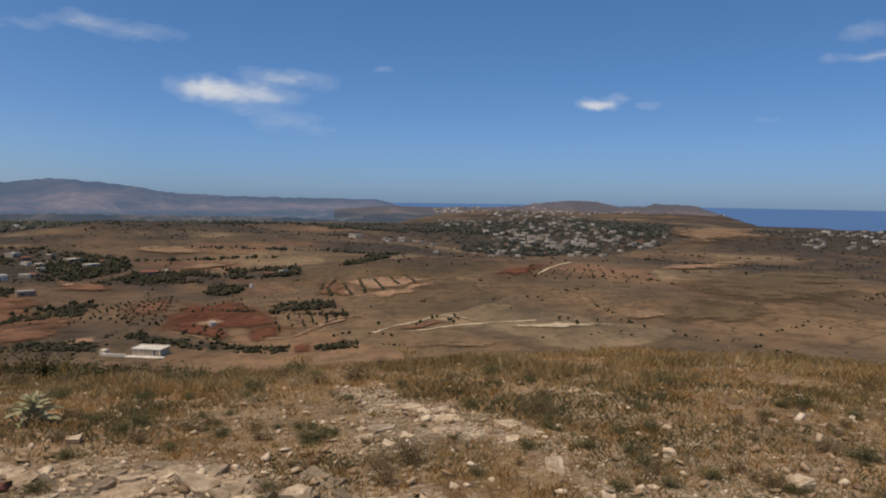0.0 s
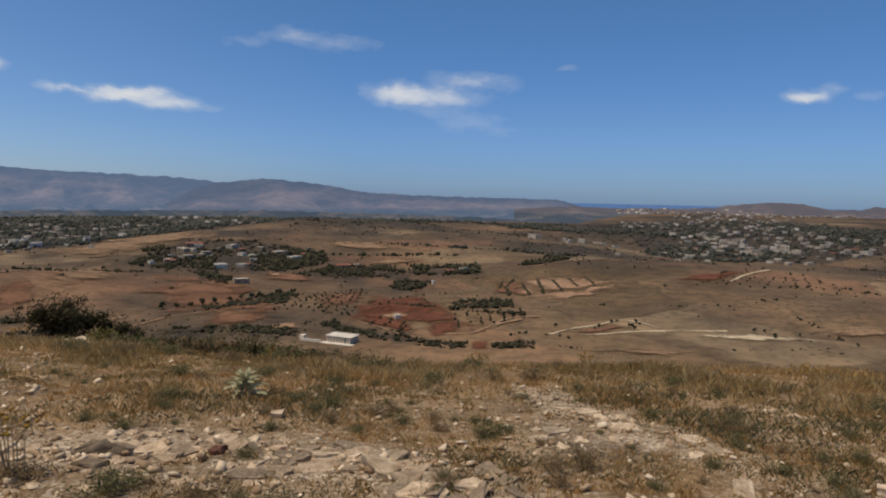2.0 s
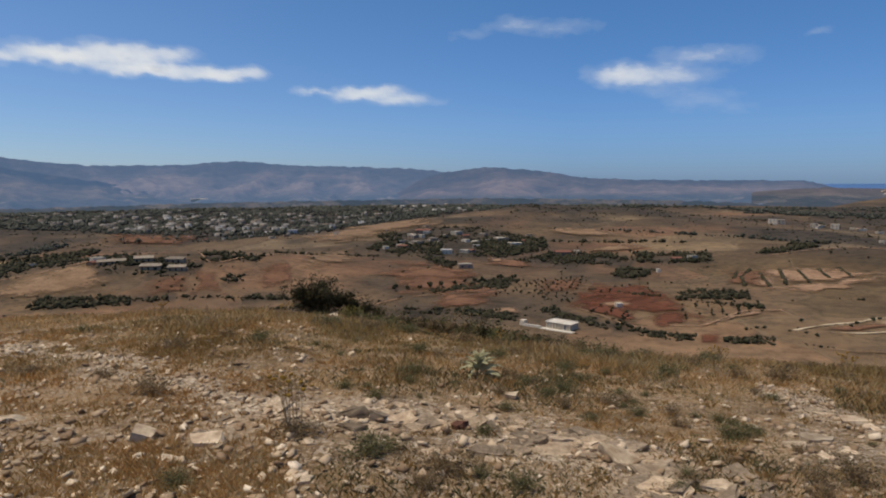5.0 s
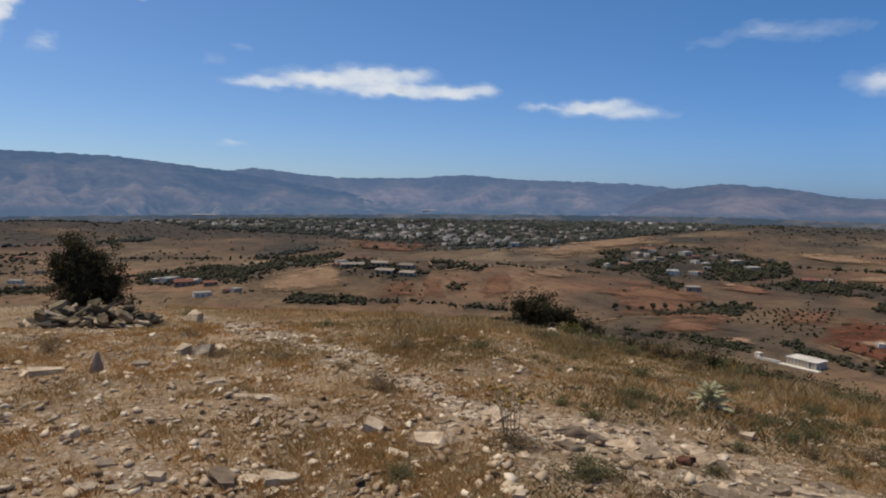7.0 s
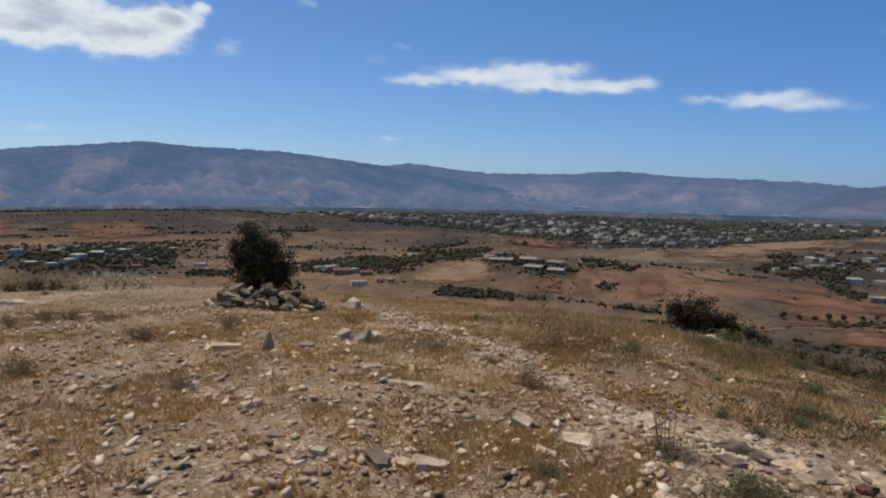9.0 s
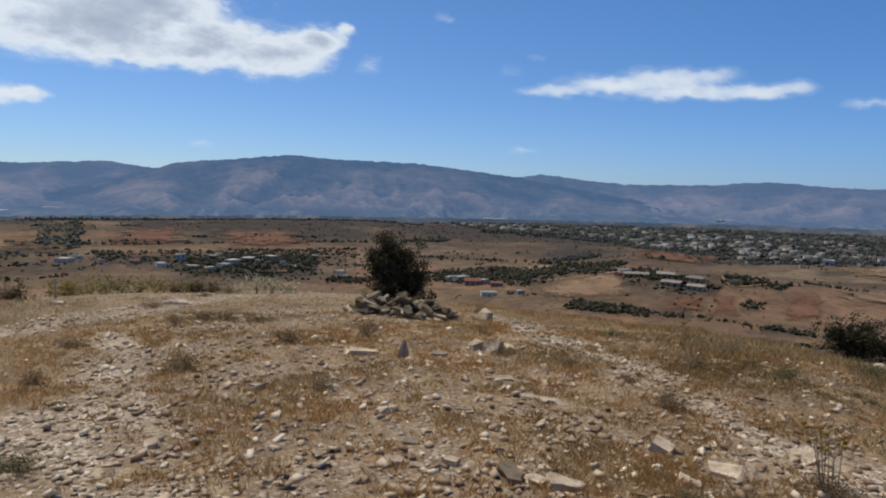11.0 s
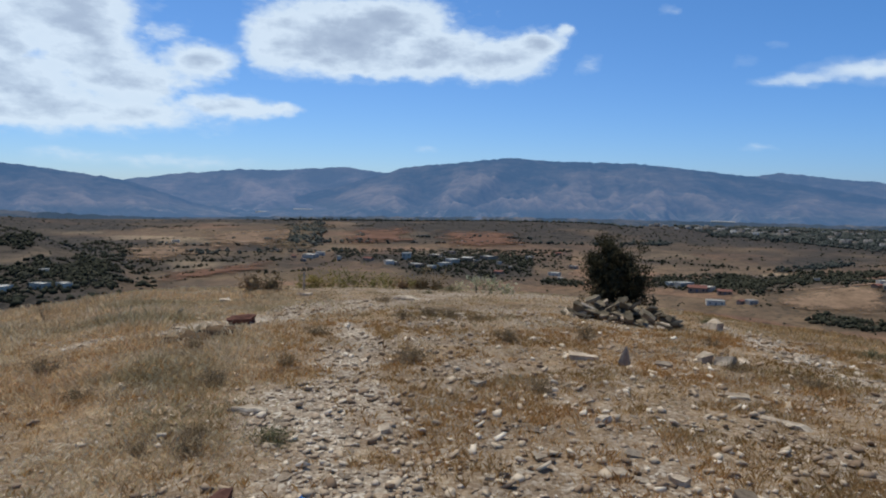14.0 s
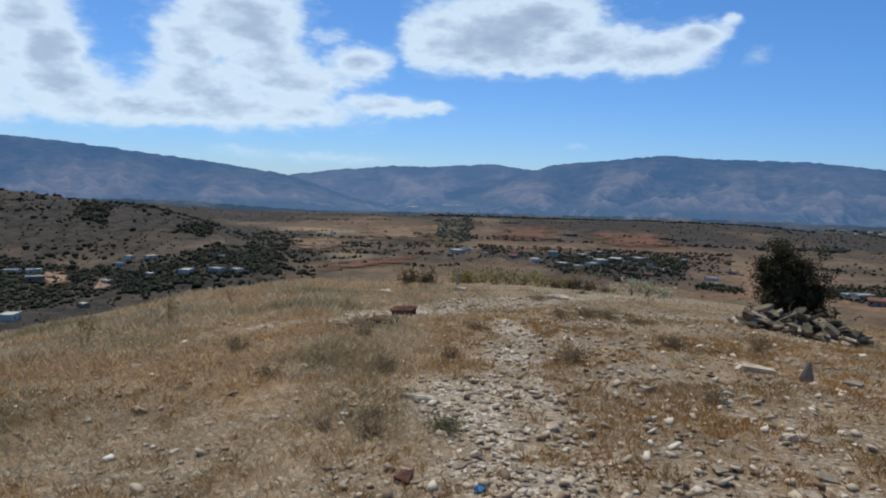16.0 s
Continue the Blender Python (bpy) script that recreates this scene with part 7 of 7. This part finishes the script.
for k in range(4):
    bm = bmesh.new()
    rows = []
    for i in range(7):
        u = i / 6
        wide = 0.030 * math.sin(math.pi * (0.12 + 0.84 * u)) * (1.25 if i % 2 else 0.7)
        rows.append([bm.verts.new((0.03 + 0.20 * u * (0.9 + 0.1 * k), q * wide, 0.03 + 0.12 * u - (0.11 + 0.02 * k) * u * u + (0.012 if q else 0.0))) for q in (-1, 0, 1)])
    for lo, hi in zip(rows, rows[1:]):
        for q in (0, 1):
            bm.faces.new((lo[q], lo[q + 1], hi[q + 1], hi[q]))
    blade = bpy.data.meshes.new("leaf")
    bm.to_mesh(blade)
    bm.free()
    blade.materials.append(SILVER_LEAF)
    LEAF_BLADES.append(blade)
for i in range(34):
    leaf = new("leaf", LEAF_BLADES[i % 4])
    leaf.parent = thistle
    leaf.matrix_basis = pose(0, 0, 0.004 * i, g.uniform(-25, 25), -4 - 1.7 * i + g.uniform(-9, 9), i * 137.5 + g.uniform(-15, 15)) @ Matrix.Scale(1.1 - 0.014 * i, 4)


def stalks(x, y, n, height, spread, seed, heads=True):
    """A dead flowering plant: thin upright stalks with dry heads."""
    g = np.random.default_rng(seed)
    ob = holder("dry_stalks", pose(x, y, place(x, y)), "dead upright flower stalks with dry heads", "plant", "dry flower stalks")
    bm = bmesh.new()
    tips = []
    for i in range(n):
        t, k = g.uniform(0, 6.283), g.uniform(0.2, 1)
        a = Vector((0.04 * math.cos(t), 0.04 * math.sin(t), -0.02))
        b = Vector((spread * k * math.cos(t), spread * k * math.sin(t), height * g.uniform(0.7, 1.05)))
        stem(bm, a, b, 0.0045, 0.002, 4)
        tips.append(b[:])
        for j in range(3):
            c = a.lerp(b, g.uniform(0.55, 0.9))
            e = c + Vector((g.normal() * 0.05, g.normal() * 0.05, 0.08))
            stem(bm, c, e, 0.002, 0.0012, 3)
            tips.append(e[:])
    part("dead_stem", bm, DRY_STEM, ob)
    if heads:
        tagged(part("seed_cluster", lumps_mesh("flower_heads", tips, g.uniform(0.008, 0.018, len(tips)), ICO_1, 0.8, 0.3, g), YELLOW_HEAD, ob), kind="stuff")
    return ob


stalks(-3.38, 2.98, 7, 0.44, 0.12, 31)
for i, (az, r, h) in enumerate([(3, 9.5, 0.5), (1, 9.8, 0.42), (12, 9.0, 0.4), (42, 11, 0.42), (58, 12, 0.5), (54, 11, 0.45), (48, 13, 0.5), (-6, 8.5, 0.4), (-14, 9.2, 0.4), (-24, 9.5, 0.45), (30, 10, 0.42), (20, 10.5, 0.4), (131, 11, 0.4), (126, 13, 0.4), (137, 9.5, 0.45)]):
    px, py = spot(az, r)
    stalks(px, py, 6, h * 0.72, 0.16, 40 + i, i % 2 == 0)

# a low bank of dark soil beside the track
u = np.linspace(0, 1, 16)
px, py = -7.75 - 1.25 * u + 0.05 * np.sin(9 * u), -4.14 + 0.42 * u - 0.04 * np.cos(7 * u)
me = lumps_mesh("earth_bank", np.column_stack([px, py, ground_z(px, py) - 0.035]), (0.10 + 0.09 * np.sin(3.14 * u)) * (1 + 0.3 * np.sin(23 * u)), ICO_2, 0.5, 0.5, np.random.default_rng(91))
thing("earth_bank", me, SOIL, "low dark bank of crumbling soil beside a track", "soil")

# a weathered marker post at the brow, and a scrap of blue plastic
px, py = spot(107.2, 18.0)
bm = bmesh.new()
stem(bm, (0, 0, -0.4), (0.02, 0, 0.48), 0.034, 0.028, 8)
post = bpy.data.meshes.new("marker_post")
bm.to_mesh(post)
bm.free()
thing("marker_post", post, STONE, "short pale stone marker post at the brow", "post", m=pose(px, py, place(px, py)))
bm = bmesh.new()
bmesh.ops.create_grid(bm, x_segments=8, y_segments=5, size=0.5)
for v in bm.verts:
    v.co = Vector((v.co.x * 0.07, v.co.y * 0.035, 0.02 + 0.014 * math.sin(9 * v.co.x + 5 * v.co.y) + 0.01 * math.cos(14 * v.co.y)))
bmesh.ops.solidify(bm, geom=bm.faces[:], thickness=0.002)
rag = bpy.data.meshes.new("plastic_scrap")
bm.to_mesh(rag)
bm.free()
thing("plastic_scrap", rag, TARP, "crumpled scrap of blue plastic on gravel", "litter", m=pose(-3.49, -1.19, place(-3.49, -1.19), 0, 0, 100))
